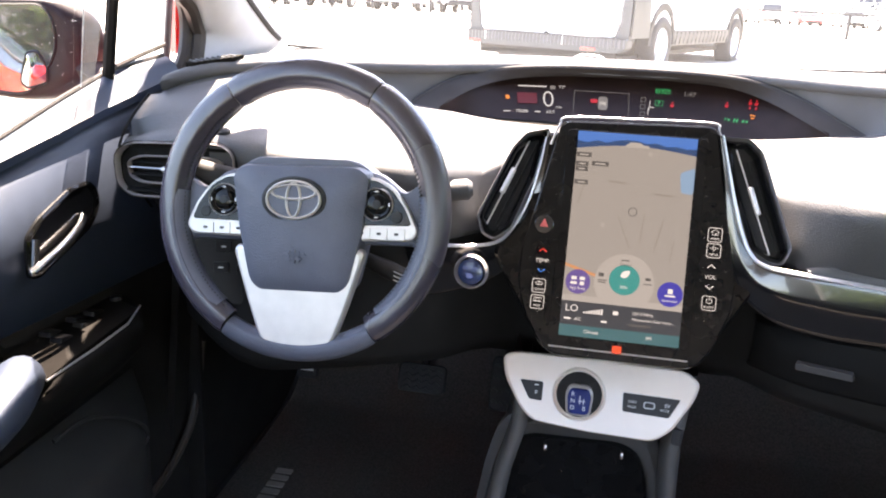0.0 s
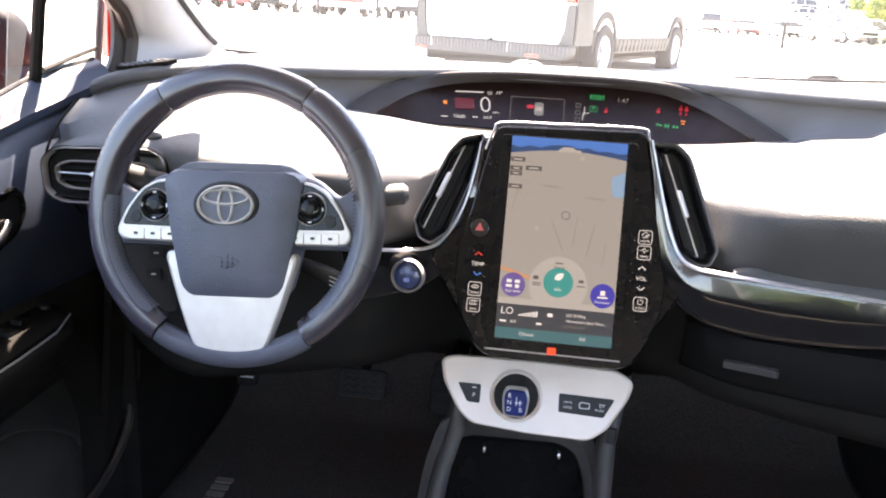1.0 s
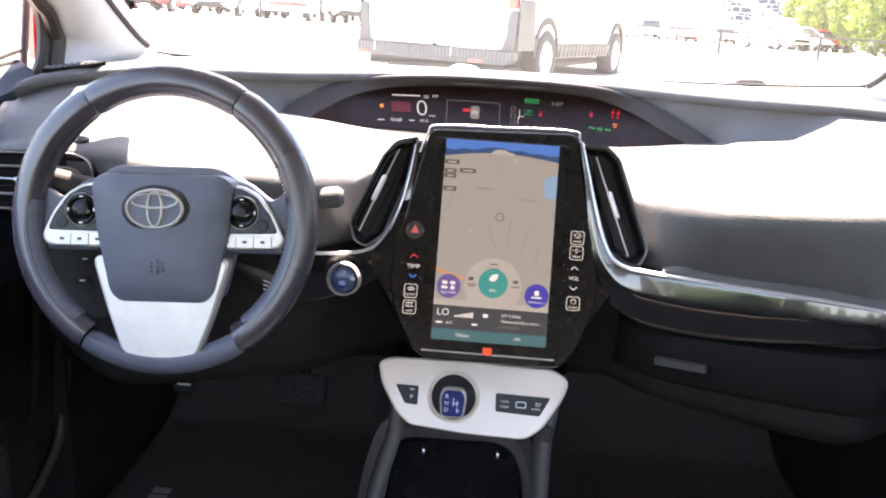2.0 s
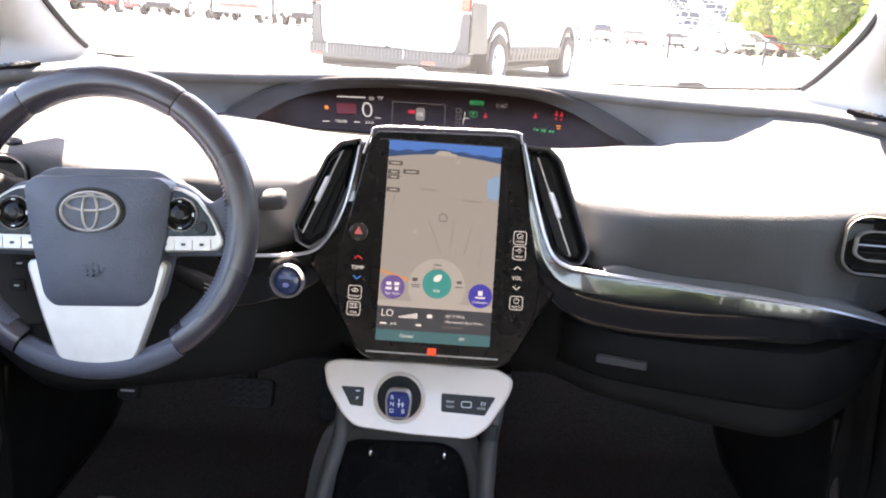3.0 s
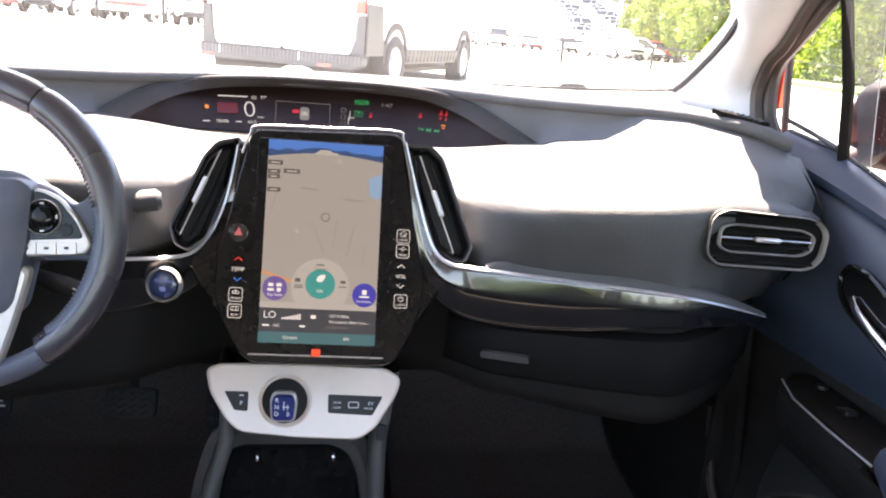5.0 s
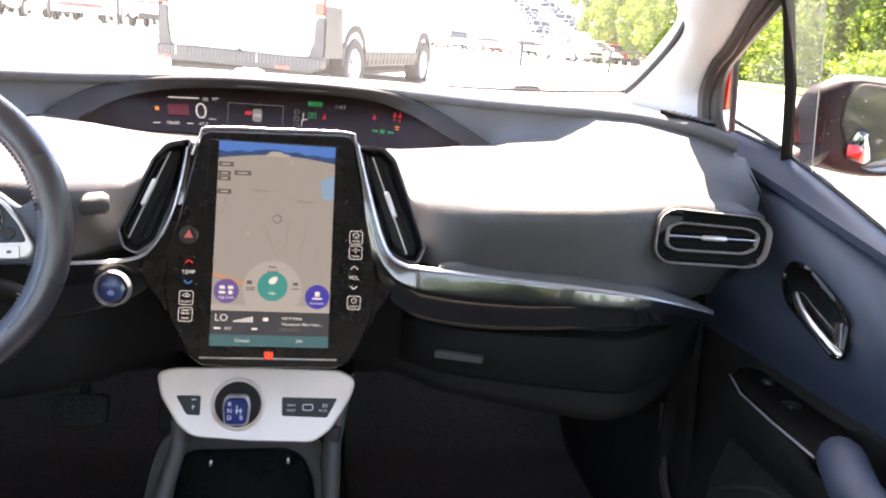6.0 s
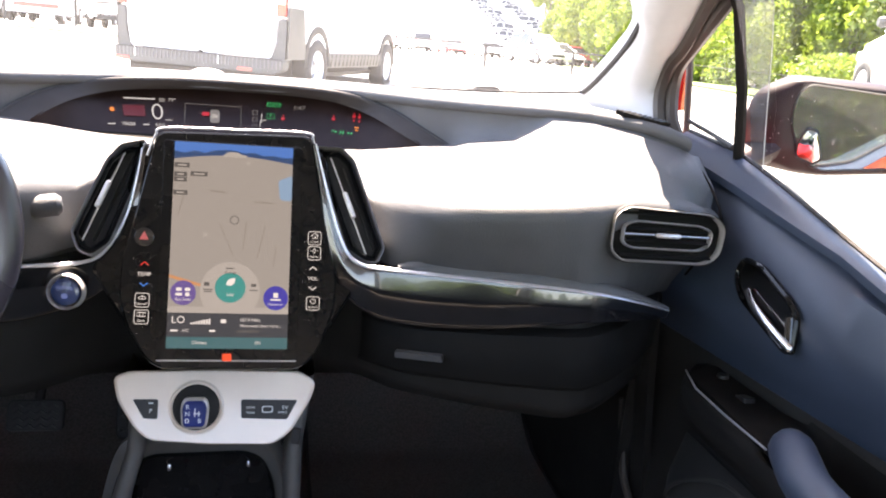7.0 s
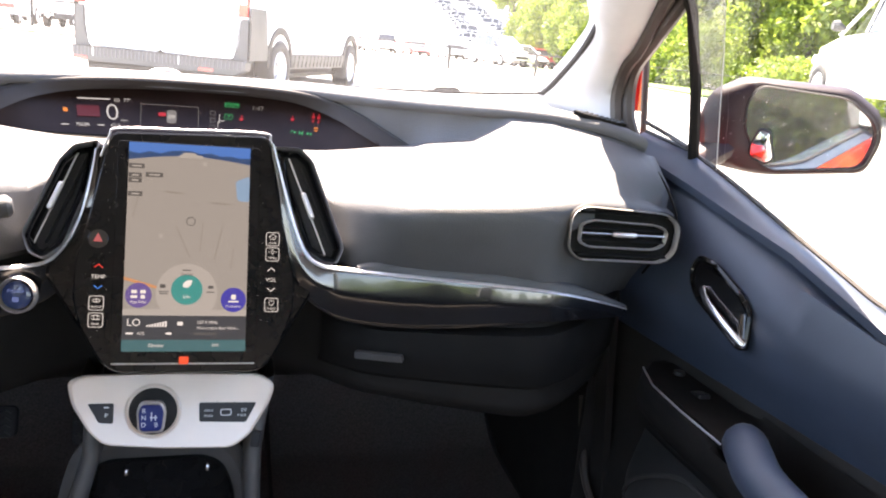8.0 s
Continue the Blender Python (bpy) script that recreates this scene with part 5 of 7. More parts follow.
        rows.append([Vector((s * 0.712, y, top + 0.012)), Vector((s * 0.704, y, top + 0.001 - cup)), Vector((s * (xi + 0.008 + 0.62 * cup), y, top - cup)), Vector((s * (xi + 0.001), y, top - 0.004)), Vector((s * xi, y, top - 0.014)), Vector((s * (xi + 0.004), y, top - 0.035)), Vector((s * (xi + 0.03 * k + 0.01), y, top - 0.075)), Vector((s * 0.705, y, top - 0.10))])
    bm = bmesh.new(); sheet(bm, rows)
    part("armrest", bm, M_GLOVE, d, "black armrest shelf", angle=60)
    pl = round_poly([(0.628, -0.118), (0.690, -0.085), (0.697, -0.30), (0.614, -0.345)], 0.012, 4)
    pl = [Vector((s * q.x, q.y)) for q in pl]
    if sum(pl[i - 1].x * pl[i].y - pl[i].x * pl[i - 1].y for i in range(len(pl))) < 0:
        pl = pl[::-1]
    sw = part("switch_plate", plate(bmesh.new(), pl, Matrix.Translation((0, 0, 0.778)), 0.008, 0.0025, 0.002), M_POST, d, "satin black window switch plate")
    edge = [Vector((s * x, y, z)) for x, y, z in ((0.632, -0.11, 0.781), (0.614, -0.17, 0.781), (0.610, -0.25, 0.781), (0.609, -0.34, 0.782))]
    part("plate_edge", tube(bmesh.new(), edge, 0.0014, 6), M_VENTRIM, sw, "thin bright edge")
    spots = [(0.666, -0.205)] if s > 0 else [(0.664, -0.235), (0.686, -0.225), (0.666, -0.187), (0.684, -0.175), (0.676, -0.150)]
    for x, y in spots:
        b_ = part("window_switch", plate(bmesh.new(), rect(0.017, 0.024, 0.003), Matrix.Translation((s * x, y, 0.780)) @ pose(0, 0, 0, -12, 0, 0), 0.008, 0.0045, 0.002), M_BTN, sw, "small dark window switch")
        part("switch_mark", plate(bmesh.new(), rect(0.007, 0.004), Matrix.Translation((s * x, y - 0.002, 0.780)) @ pose(0, 0, 0, -12, 0, 0), 0.0003, 0.0049), G_PR, b_, smooth=False)
    part("mirror_knob" if s < 0 else "lock_switch", plate(bmesh.new(), disc(0.008, 20), Matrix.Translation((s * 0.675, -0.098 if s < 0 else -0.135, 0.780)), 0.006, 0.006, 0.002), M_BTN, sw)
    grab = smooth_line([Vector((s * x, y, z)) for x, y, z in ((0.662, -0.308, 0.774), (0.644, -0.335, 0.786), (0.620, -0.375, 0.790), (0.596, -0.45, 0.785), (0.585, -0.60, 0.786), (0.60, -0.80, 0.785), (0.66, -0.95, 0.78))], 5)
    part("grab_handle", tube(bmesh.new(), grab, [0.010 + 0.016 * min(1, i / 8) for i in range(len(grab))], 14, 0.9), M_DOOR, d, "padded blue-grey pull handle")
    part("grab_pocket", plate(bmesh.new(), rect(0.045, 0.20, 0.02, 5), Matrix.Translation((s * 0.668, -0.48, 0.706)), 0.004, 0.004, 0.001), M_RUBBER, d)
    # map pocket bulge and speaker
    rows = []
    for y in np.linspace(-0.06, -0.95, 22):
        y = float(y)
        k = min(1.0, max(0.0, (-0.05 - y) / 0.10)) ** 0.5
        rows.append([Vector((s * 0.682, y, 0.66)), Vector((s * (0.682 - 0.055 * k), y, 0.60)), Vector((s * (0.682 - 0.062 * k), y, 0.585)), Vector((s * (0.682 - 0.060 * k), y, 0.48)), Vector((s * (0.68 - 0.05 * k), y, 0.38)), Vector((s * 0.675, y, 0.32))])
    bm = bmesh.new(); sheet(bm, rows)
    part("map_pocket", bm, M_PLASTIC, d, "black moulded map pocket", angle=60)
    lip = smooth_line([(s * 0.640, -0.30, 0.680), (s * 0.632, -0.2526, 0.6833), (s * 0.632, -0.1945, 0.6578), (s * 0.632, -0.137, 0.621), (s * 0.632, -0.1146, 0.5937), (s * 0.632, -0.1226, 0.5775), (s * 0.630, -0.2041, 0.5775), (s * 0.622, -0.30, 0.5820), (s * 0.619, -0.40, 0.5850)], 5)
    part("pocket_lip", tube(bmesh.new(), lip, 0.0035, 6), M_PLASTIC, d, "rounded lip of the map pocket")
    # the edge's curved highlight is put in as a paler tube
    edge = smooth_line([(s * 0.652, 0.100, 0.64), (s * 0.655, 0.094, 0.599), (s * 0.657, 0.080, 0.545), (s * 0.660, 0.060, 0.500), (s * 0.668, 0.015, 0.458), (s * 0.672, -0.04, 0.44), (s * 0.675, -0.15, 0.43)], 5)
    part("edge_seal", tube(bmesh.new(), edge, 0.007, 8), M_SEAL, d, "tube along the door's front edge, put in for its highlight")
    # window frame, post and glass
    # on the right the upper run stands further out, to block the sun
    fr = smooth_line([Vector((s * (x + (0.055 if s > 0 and z > 1.3 else 0)), y, z - (0.018 if s < 0 and z < 1.25 else 0))) for x, y, z in ((0.692, 0.135, 1.085), (0.684, 0.145, 1.112), (0.684, 0.155, 1.147), (0.682, 0.150, 1.178), (0.679, 0.130, 1.202), (0.674, 0.092, 1.225), (0.657, -0.005, 1.278), (0.606, -0.10, 1.358), (0.578, -0.30, 1.425), (0.572, -0.70, 1.44), (0.580, -1.12, 1.43))], 6)
    part("window_frame", tube(bmesh.new(), fr, 0.012, 8, 0.9, up=(1, 0, 0)), M_SEAL, d, "dark window frame seal")
    part("window_post", tube(bmesh.new(), [Vector((s * x, y, z)) for x, y, z in ((0.708, -0.027, 1.070), (0.690, -0.033, 1.17), (0.662, -0.037, 1.275), (0.618, -0.049, 1.345))], 0.0088, 8, 0.8, up=(0, 1, 0)), M_POST, d, "brown-black window divider post")
    # strip hidden behind the pillar, added to keep sun off the door
    part("outer_frame", (lambda b: (sheet(b, [[q + Vector((s * 0.006, 0.006, 0.006)), q + Vector((s * 0.022, 0.030, 0.014)) * (1.0 if s > 0 else 0.4), q + Vector((s * 0.050, 0.050, 0.016)) * (1.0 if s > 0 else 0.4)] for q in fr if q.z > 1.21]), b)[1])(bmesh.new()), M_RED, d, "added red strip outside the window frame, blocking sun", angle=60)
    part("quarter_frame", tube(bmesh.new(), [Vector((s * 0.738, 0.186, 1.075)), Vector((s * 0.737, 0.200, 1.15)), Vector((s * 0.732, 0.205, 1.21))], 0.006, 6, up=(1, 0, 0)), M_SEAL, d, "brown quarter window edge")
    part("waist_seal", tube(bmesh.new(), [Vector((s * (interp(SILL, float(y))[0] + 0.006), float(y), interp(SILL, float(y))[1] + 0.001)) for y in np.linspace(0.10, -1.1, 24)], 0.0032, 6), M_SEAL, d, "dark rubber seal along the glass")
    qs = [Vector((s * x, y, z)) for x, y, z in ((0.700, 0.105, 1.090), (0.683, 0.075, 1.200), (0.665, 0.0, 1.310), (0.650, -0.04, 1.36), (0.690, -0.036, 1.17), (0.708, -0.030, 1.075))]
    bm = bmesh.new()
    bm.faces.new([bm.verts.new(q) for q in qs])
    q_ = part("quarter_glass", bm, M_GLASS, d, "clear quarter window pane", smooth=False)
    q_.visible_shadow = False
    part("quarter_seal", tube(bmesh.new(), [Vector((s * x, y, z)) for x, y, z in ((0.703, 0.122, 1.1105), (0.704, 0.06, 1.1005), (0.705, -0.012, 1.0875))], 0.0036, 6), M_SEAL, d, "dark seal under the quarter window")
    # the band beside the post is put in as a tinted strip
    bm = bmesh.new()
    sheet(bm, [[Vector((s * x, y, z)) for x, y, z in row] for row in (((0.709, -0.058, 1.072), (0.710, -0.086, 1.066)), ((0.690, -0.058, 1.150), (0.690, -0.100, 1.150)), ((0.672, -0.060, 1.218), (0.669, -0.120, 1.220)), ((0.656, -0.062, 1.275), (0.650, -0.136, 1.275)), ((0.622, -0.066, 1.345), (0.615, -0.150, 1.345)))])
    part("pane_edge", tube(bmesh.new(), [Vector((s * x, y, z)) for x, y, z in ((0.710, -0.086, 1.066), (0.690, -0.100, 1.150), (0.669, -0.120, 1.220), (0.650, -0.136, 1.275), (0.615, -0.150, 1.345))], 0.0007, 4), M_DROP, d, "pale line along the added tinted strip")
    part("smoky_edge", bm, M_TINT, d, "added tinted strip standing in for a band in the side glass")
    bm = bmesh.new()
    rows = [[Vector((s * (interp(SILL, y)[0] + 0.006), y, interp(SILL, y)[1] - 0.01)), Vector((s * 0.697, y, 1.15)), Vector((s * 0.642, y, 1.30)), Vector((s * 0.592, y, 1.42 if y < -0.3 else 1.36 + 0.06 * (-0.05 - y) / 0.25))] for y in [float(v) for v in np.linspace(-0.05, -1.10, 12)]]
    sheet(bm, rows)
    g_ = part("window_glass", bm, M_GLASS, d, "clear side window, rain-spotted")
    g_.visible_shadow = False
    # water spots on the glass
    rnd = random.Random(5 + s)
    bm = bmesh.new()
    for _ in range(46):
        y, z = rnd.uniform(-0.15, -0.06), rnd.uniform(1.09, 1.33)
        x = float(np.interp(z, [1.08, 1.15, 1.30, 1.42], [0.713, 0.697, 0.648, 0.605])) - 0.001
        bmesh.ops.create_icosphere(bm, subdivisions=1, radius=rnd.uniform(0.0002, 0.0006), matrix=Matrix.Translation((s * x, y, z)))
    sp_ = part("water_spots", bm, M_DROP, d)
    tagged(sp_, kind="stuff")
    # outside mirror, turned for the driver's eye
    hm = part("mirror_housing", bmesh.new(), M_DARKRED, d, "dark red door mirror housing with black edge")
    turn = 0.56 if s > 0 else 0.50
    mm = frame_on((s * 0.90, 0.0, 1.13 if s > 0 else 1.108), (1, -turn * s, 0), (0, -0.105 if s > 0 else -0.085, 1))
    G = [(-0.080, -0.002), (-0.081, 0.029), (-0.068, 0.055), (0.057, 0.048), (0.098, 0.019), (0.107, -0.009), (0.095, -0.052), (-0.027, -0.070), (-0.045, -0.064), (-0.073, -0.023)]
    HO = [(-0.150, -0.010), (-0.138, 0.035), (-0.092, 0.064), (0.066, 0.062), (0.112, 0.030), (0.122, -0.012), (0.108, -0.064), (-0.030, -0.085), (-0.060, -0.085), (-0.135, -0.075)]
    o, ho = (round_poly([(s * u, v) for u, v in pp][::-s], 0.015, 4) for pp in (G, HO))
    bm = bmesh.new()
    rings = [[mm @ Vector((*q, 0.002)) for q in scaled(o, 1.02)], [mm @ Vector((*q, 0.006)) for q in scaled(o, 1.07)], [mm @ Vector((*(0.3 * q + 0.7 * w), -0.002)) for q, w in zip(o, ho)]]
    for k, h in ((1.0, -0.016), (1.0, -0.04), (0.93, -0.075), (0.74, -0.105), (0.4, -0.12)):
        rings.append([mm @ Vector((*q, h)) for q in scaled(ho, k)])
    vs = sheet(bm, rings, closed=True)
    bm.faces.new(vs[-1])
    bmesh.ops.recalc_face_normals(bm, faces=bm.faces[:])
    bm.to_mesh(hm.data)
    bm.free()
    for p in hm.data.polygons:
        p.use_smooth = True
    part("mirror_edge", ring_plate(bmesh.new(), scaled(o, 1.055), scaled(o, 1.0), mm, 0.0085, 0.010), M_RUBBER, hm, "black mirror edge")
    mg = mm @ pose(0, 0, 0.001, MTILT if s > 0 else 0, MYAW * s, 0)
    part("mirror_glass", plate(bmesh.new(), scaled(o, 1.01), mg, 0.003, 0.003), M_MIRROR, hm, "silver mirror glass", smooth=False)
    bm = bmesh.new()
    for _ in range(26):      # drops drying on the mirror
        bmesh.ops.create_icosphere(bm, subdivisions=1, radius=rnd.uniform(0.0003, 0.0009), matrix=mg @ Matrix.Translation((rnd.uniform(-0.07, 0.095), rnd.uniform(-0.05, 0.045), 0.0034)) @ Matrix.Diagonal((1, 1, 0.4, 1)))
    tagged(part("mirror_drops", bm, M_DROP, hm), kind="stuff")
    sm = mm @ Matrix.Translation((-s * 0.050, -0.036, 0.005)) @ pose(0, 0, 0, 5, -9 * s, 0)
    so_ = round_poly([(s * u, v) for u, v in ((-0.016, -0.018), (0.010, -0.026), (0.019, -0.016), (0.008, 0.024), (-0.006, 0.027), (-0.017, 0.004))][::s], 0.005, 3)
    part("spot_mirror", plate(bmesh.new(), so_, sm, 0.008, 0.006, 0.001, 0.0045), M_SPOT, hm, "small convex blind-spot mirror", angle=80)
    part("spot_frame", ring_plate(bmesh.new(), scaled(so_, 1.08), scaled(so_, 0.97), sm, 0.0075, 0.008), M_RUBBER, hm)
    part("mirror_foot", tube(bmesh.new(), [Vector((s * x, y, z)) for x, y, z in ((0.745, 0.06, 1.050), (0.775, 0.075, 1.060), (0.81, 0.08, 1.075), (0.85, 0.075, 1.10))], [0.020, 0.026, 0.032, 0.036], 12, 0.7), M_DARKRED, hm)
    return d
door(1)
door(-1)

M_LINER = mat('sticker_paper', (0.6, 0.6, 0.6), 0.7)
# ---------------------------------------------------------------- pillars, windscreen, roof, floor
W_EDGE = [(0.640, 0.44, 1.118), (0.622, 0.375, 1.128), (0.614, 0.310, 1.148), (0.606, 0.20, 1.199), (0.596, 0.125, 1.240), (0.582, 0.055, 1.286), (0.545, -0.13, 1.375), (0.500, -0.30, 1.440)]
D_EDGE = [(0.668, 0.150, 1.070), (0.661, 0.153, 1.105), (0.660, 0.163, 1.140), (0.659, 0.156, 1.172), (0.656, 0.132, 1.201), (0.650, 0.076, 1.236), (0.588, -0.15, 1.372), (0.540, -0.33, 1.440)]
for s in (1, -1):
    pil = tagged(new("pillar_trim"), "light grey fabric-finished windscreen pillar trim", "pillar trim", group="windscreen pillars", kind="structure")
    low_ = 0.0 if s > 0 else 0.016
    # the upper right edge is set in to place the pillar's shadow
    a = smooth_line([(s * (x - ((0.026 if s > 0 else 0.0) if z > 1.25 else 0)), y, z - low_) for x, y, z in W_EDGE], 6)
    b = smooth_line([(s * x, y, z - low_ * (2 if 1.15 < z < 1.25 else 1)) for x, y, z in D_EDGE], 6)
    rows = []
    for p, q in zip(a, b):
        out = Vector((-s * 0.5, -0.7, -0.2)).normalized()
        rows.append([p + Vector((0, 0.03, 0.02)), p] + [p.lerp(q, t) + out * 0.022 * math.sin(math.pi * t) ** 0.8 for t in (0.12, 0.25, 0.4, 0.55, 0.7, 0.85)] + [q, q + Vector((s * 0.02, 0.02, 0.01))])
    bm = bmesh.new(); sheet(bm, rows)
    part("trim_shell", bm, M_PILLAR, pil, angle=70)
    part("door_seal", tube(bmesh.new(), [q + Vector((s * 0.009, 0.002, 0)) for q in b], 0.0125, 8, up=(1, 0, 0)), M_SEAL, pil, "brown-black rubber door seal")
    # red body frame seen past the seal
    bm = bmesh.new()
    dz = 0.0 if s > 0 else -0.030
    tube(bm, [Vector((s * 0.742, 0.245, 1.120 + dz)), Vector((s * 0.740, 0.243, 1.160 + dz)), Vector((s * 0.735, 0.238, 1.205 + dz))], 0.017, 8, up=(1, 0, 0))
    part("outer_pillar", bm, M_RED, pil, "red painted outer pillar")
    # second run hidden behind the trim, added to shade the sill
    bm = bmesh.new()
    tube(bm, [q + Vector((s * 0.030, 0.050, 0.004)) for q in b[10:]], 0.020, 8, up=(1, 0, 0))
    part("outer_pillar", bm, M_RED, pil, "red painted outer pillar")

GB = [(-0.640, 0.44, 1.090), (-0.612, 0.400, 1.102), (-0.55, 0.49, 1.0935), (-0.416, 0.55, 1.092), (-0.2, 0.57, 1.096), (0.12, 0.57, 1.0995), (0.346, 0.555, 1.104), (0.50, 0.515, 1.112), (0.58, 0.455, 1.121), (0.622, 0.395, 1.129), (0.640, 0.44, 1.118)]
base = smooth_line(GB[1:-1], 6)
wind = tagged(new("windscreen"), "clear raked windscreen with a black printed edge", "windscreen", kind="structure")
bm = bmesh.new()
rows = []
for p in base:
    u = p.x / 0.622
    top_ = Vector((u * 0.50, -0.20 - 0.10 * u * u, 1.478 - 0.034 * u * u))
    midp = Vector((u * 0.585, 0.5 * (p.y + top_.y) + 0.012, 0.5 * (p.z + top_.z) + 0.018))
    rows.append([p + Vector((0, 0.035, -0.012)), p.lerp(midp, 0.5) + Vector((0, 0.01, 0.008)), midp, midp.lerp(top_, 0.5) + Vector((0, 0.006, 0.006)), top_])
sheet(bm, rows)
g_ = part("windscreen_pane", bm, M_WIND, wind)
g_.visible_shadow = False
part("black_edge", tube(bmesh.new(), base, 0.0032, 6), M_RUBBER, wind, "black printed lower edge")
for s in (1, -1):
    e = smooth_line([(s * x, y + 0.004, z + 0.003 - (0 if s > 0 else 0.016)) for x, y, z in W_EDGE[1:]], 6)
    part("black_edge", tube(bmesh.new(), e, 0.0058, 6), M_RUBBER, wind, "black printed side edge")
# visors are out of view, placed to cut the sun off the wheel
for s in (1, -1):
    vis = thing("sun_visor", "unseen light grey sun visor, placed to shade the wheel", "sun visor", group="sun visors", at=(s * 0.29, -0.24, 1.44))
    bm = bmesh.new()
    thick_sheet(bm, [[Vector((s * x, y, z)) for x in ((0.015, 0.2, 0.4, 0.546) if s > 0 else (0.045, 0.2, 0.4, 0.545))] for y, z in ((-0.27, 1.440), (-0.14, 1.385), (-0.035, 1.322))], (0, -0.010, -0.012))
    part("visor_panel", bm, M_PILLAR, vis, angle=60)
# out of view; stands in for whatever shades a square of the pad
sticker = thing("windscreen_sticker", "unseen paper sticker, placed to cast a square shadow on the pad", "sticker", at=(-0.483, -0.004, 1.354))
part("paper", plate(bmesh.new(), rect(0.060, 0.105, 0.004), frame_on((-0.483, -0.004, 1.354), (0.055, 0.020, -0.008), (0.046, -0.085, 0.045)), 0.001, 0.0), M_LINER, sticker, smooth=False)
wiper = thing("wiper", "black windscreen wiper resting on the glass base", "wiper", at=(-0.2, 0.62, 1.08))
part("blade", tube(bmesh.new(), smooth_line([(-0.66, 0.60, 1.083), (-0.5, 0.615, 1.0865), (-0.3, 0.63, 1.080), (-0.05, 0.64, 1.070)], 6), 0.005, 6), M_RUBBER, wiper)
nozzle = thing("cowl_cover", "dark plastic wiper cover on the cowl", "wiper cover", at=(0.5, 0.63, 1.10))
part("cover", plate(bmesh.new(), round_poly([(-0.036, -0.004), (0.038, -0.004), (0.024, 0.006), (-0.024, 0.006)], 0.004), frame_on((0.502, 0.63, 1.1085), (1, 0.1, 0.05), (0, 0, 1)), 0.03, 0.0, 0.002), M_RUBBER, nozzle)

hinge = thing("wiper_pivot", "pale curved wiper pivot cap on the cowl", "wiper pivot", at=(-0.072, 0.66, 1.075))
part("cap", tube(bmesh.new(), smooth_line([(-0.112, 0.66, 1.082), (-0.100, 0.66, 1.094), (-0.086, 0.66, 1.0995), (-0.060, 0.66, 1.0995), (-0.046, 0.66, 1.096), (-0.036, 0.66, 1.086)], 5), 0.0032, 8), M_SILVER, hinge)
part("foot", tube(bmesh.new(), [(-0.072, 0.66, 1.066), (-0.072, 0.66, 1.097)], 0.012, 10), M_RUBBER, hinge)

def lining(name, rows, material, label, category, thick=(0, 0, 0.02)):
    bm = bmesh.new(); thick_sheet(bm, rows, thick)
    return tagged(part(name, bm, material, angle=60), label, category, kind="structure")
lining("ceiling", [[Vector((u * 0.575, y, 1.478 + (0.02 if -2.4 < y < -0.5 else -0.07 if y < -2.4 else 0) - 0.055 * u * u)) for u in np.linspace(-1, 1, 9).tolist()] for y in (-0.22, -0.5, -0.9, -1.5, -2.2, -2.5)], M_ROOF, "light grey fabric headliner", "headliner")
lining("floor", [[Vector((x, y, z)) for x in (-0.78, -0.4, 0.0, 0.4, 0.78)] for y, z in ((0.95, 0.62), (0.80, 0.45), (0.66, 0.30), (0.55, 0.265), (0.0, 0.262), (-1.0, 0.262), (-2.4, 0.30))], M_CARPET, "charcoal carpeted footwell floor", "floor", (0, 0, -0.02))
lining("cowl", [[Vector((x, y, z)) for x in (-0.80, -0.4, 0.0, 0.4, 0.80)] for y, z in ((0.40, 1.065), (0.62, 1.072), (0.72, 1.045), (0.86, 1.01))], M_PLASTIC, "black cowl panel below the windscreen", "cowl panel", (0, 0, -0.012))
lining("firewall", [[Vector((x, 0.93, z)) for x in (-0.8, 0.0, 0.8)] for z in (0.5, 0.8, 1.06)], M_PLASTIC, "black firewall behind the dashboard", "firewall", (0, 0.02, 0))
lining("wall_back", [[Vector((x, y, z)) for x in (-0.78, 0.0, 0.78)] for y, z in ((-2.35, 0.28), (-2.40, 0.6), (-2.45, 1.02))], M_PLASTIC, "plain dark rear wall below the hatch glass", "wall", (0, -0.03, 0))
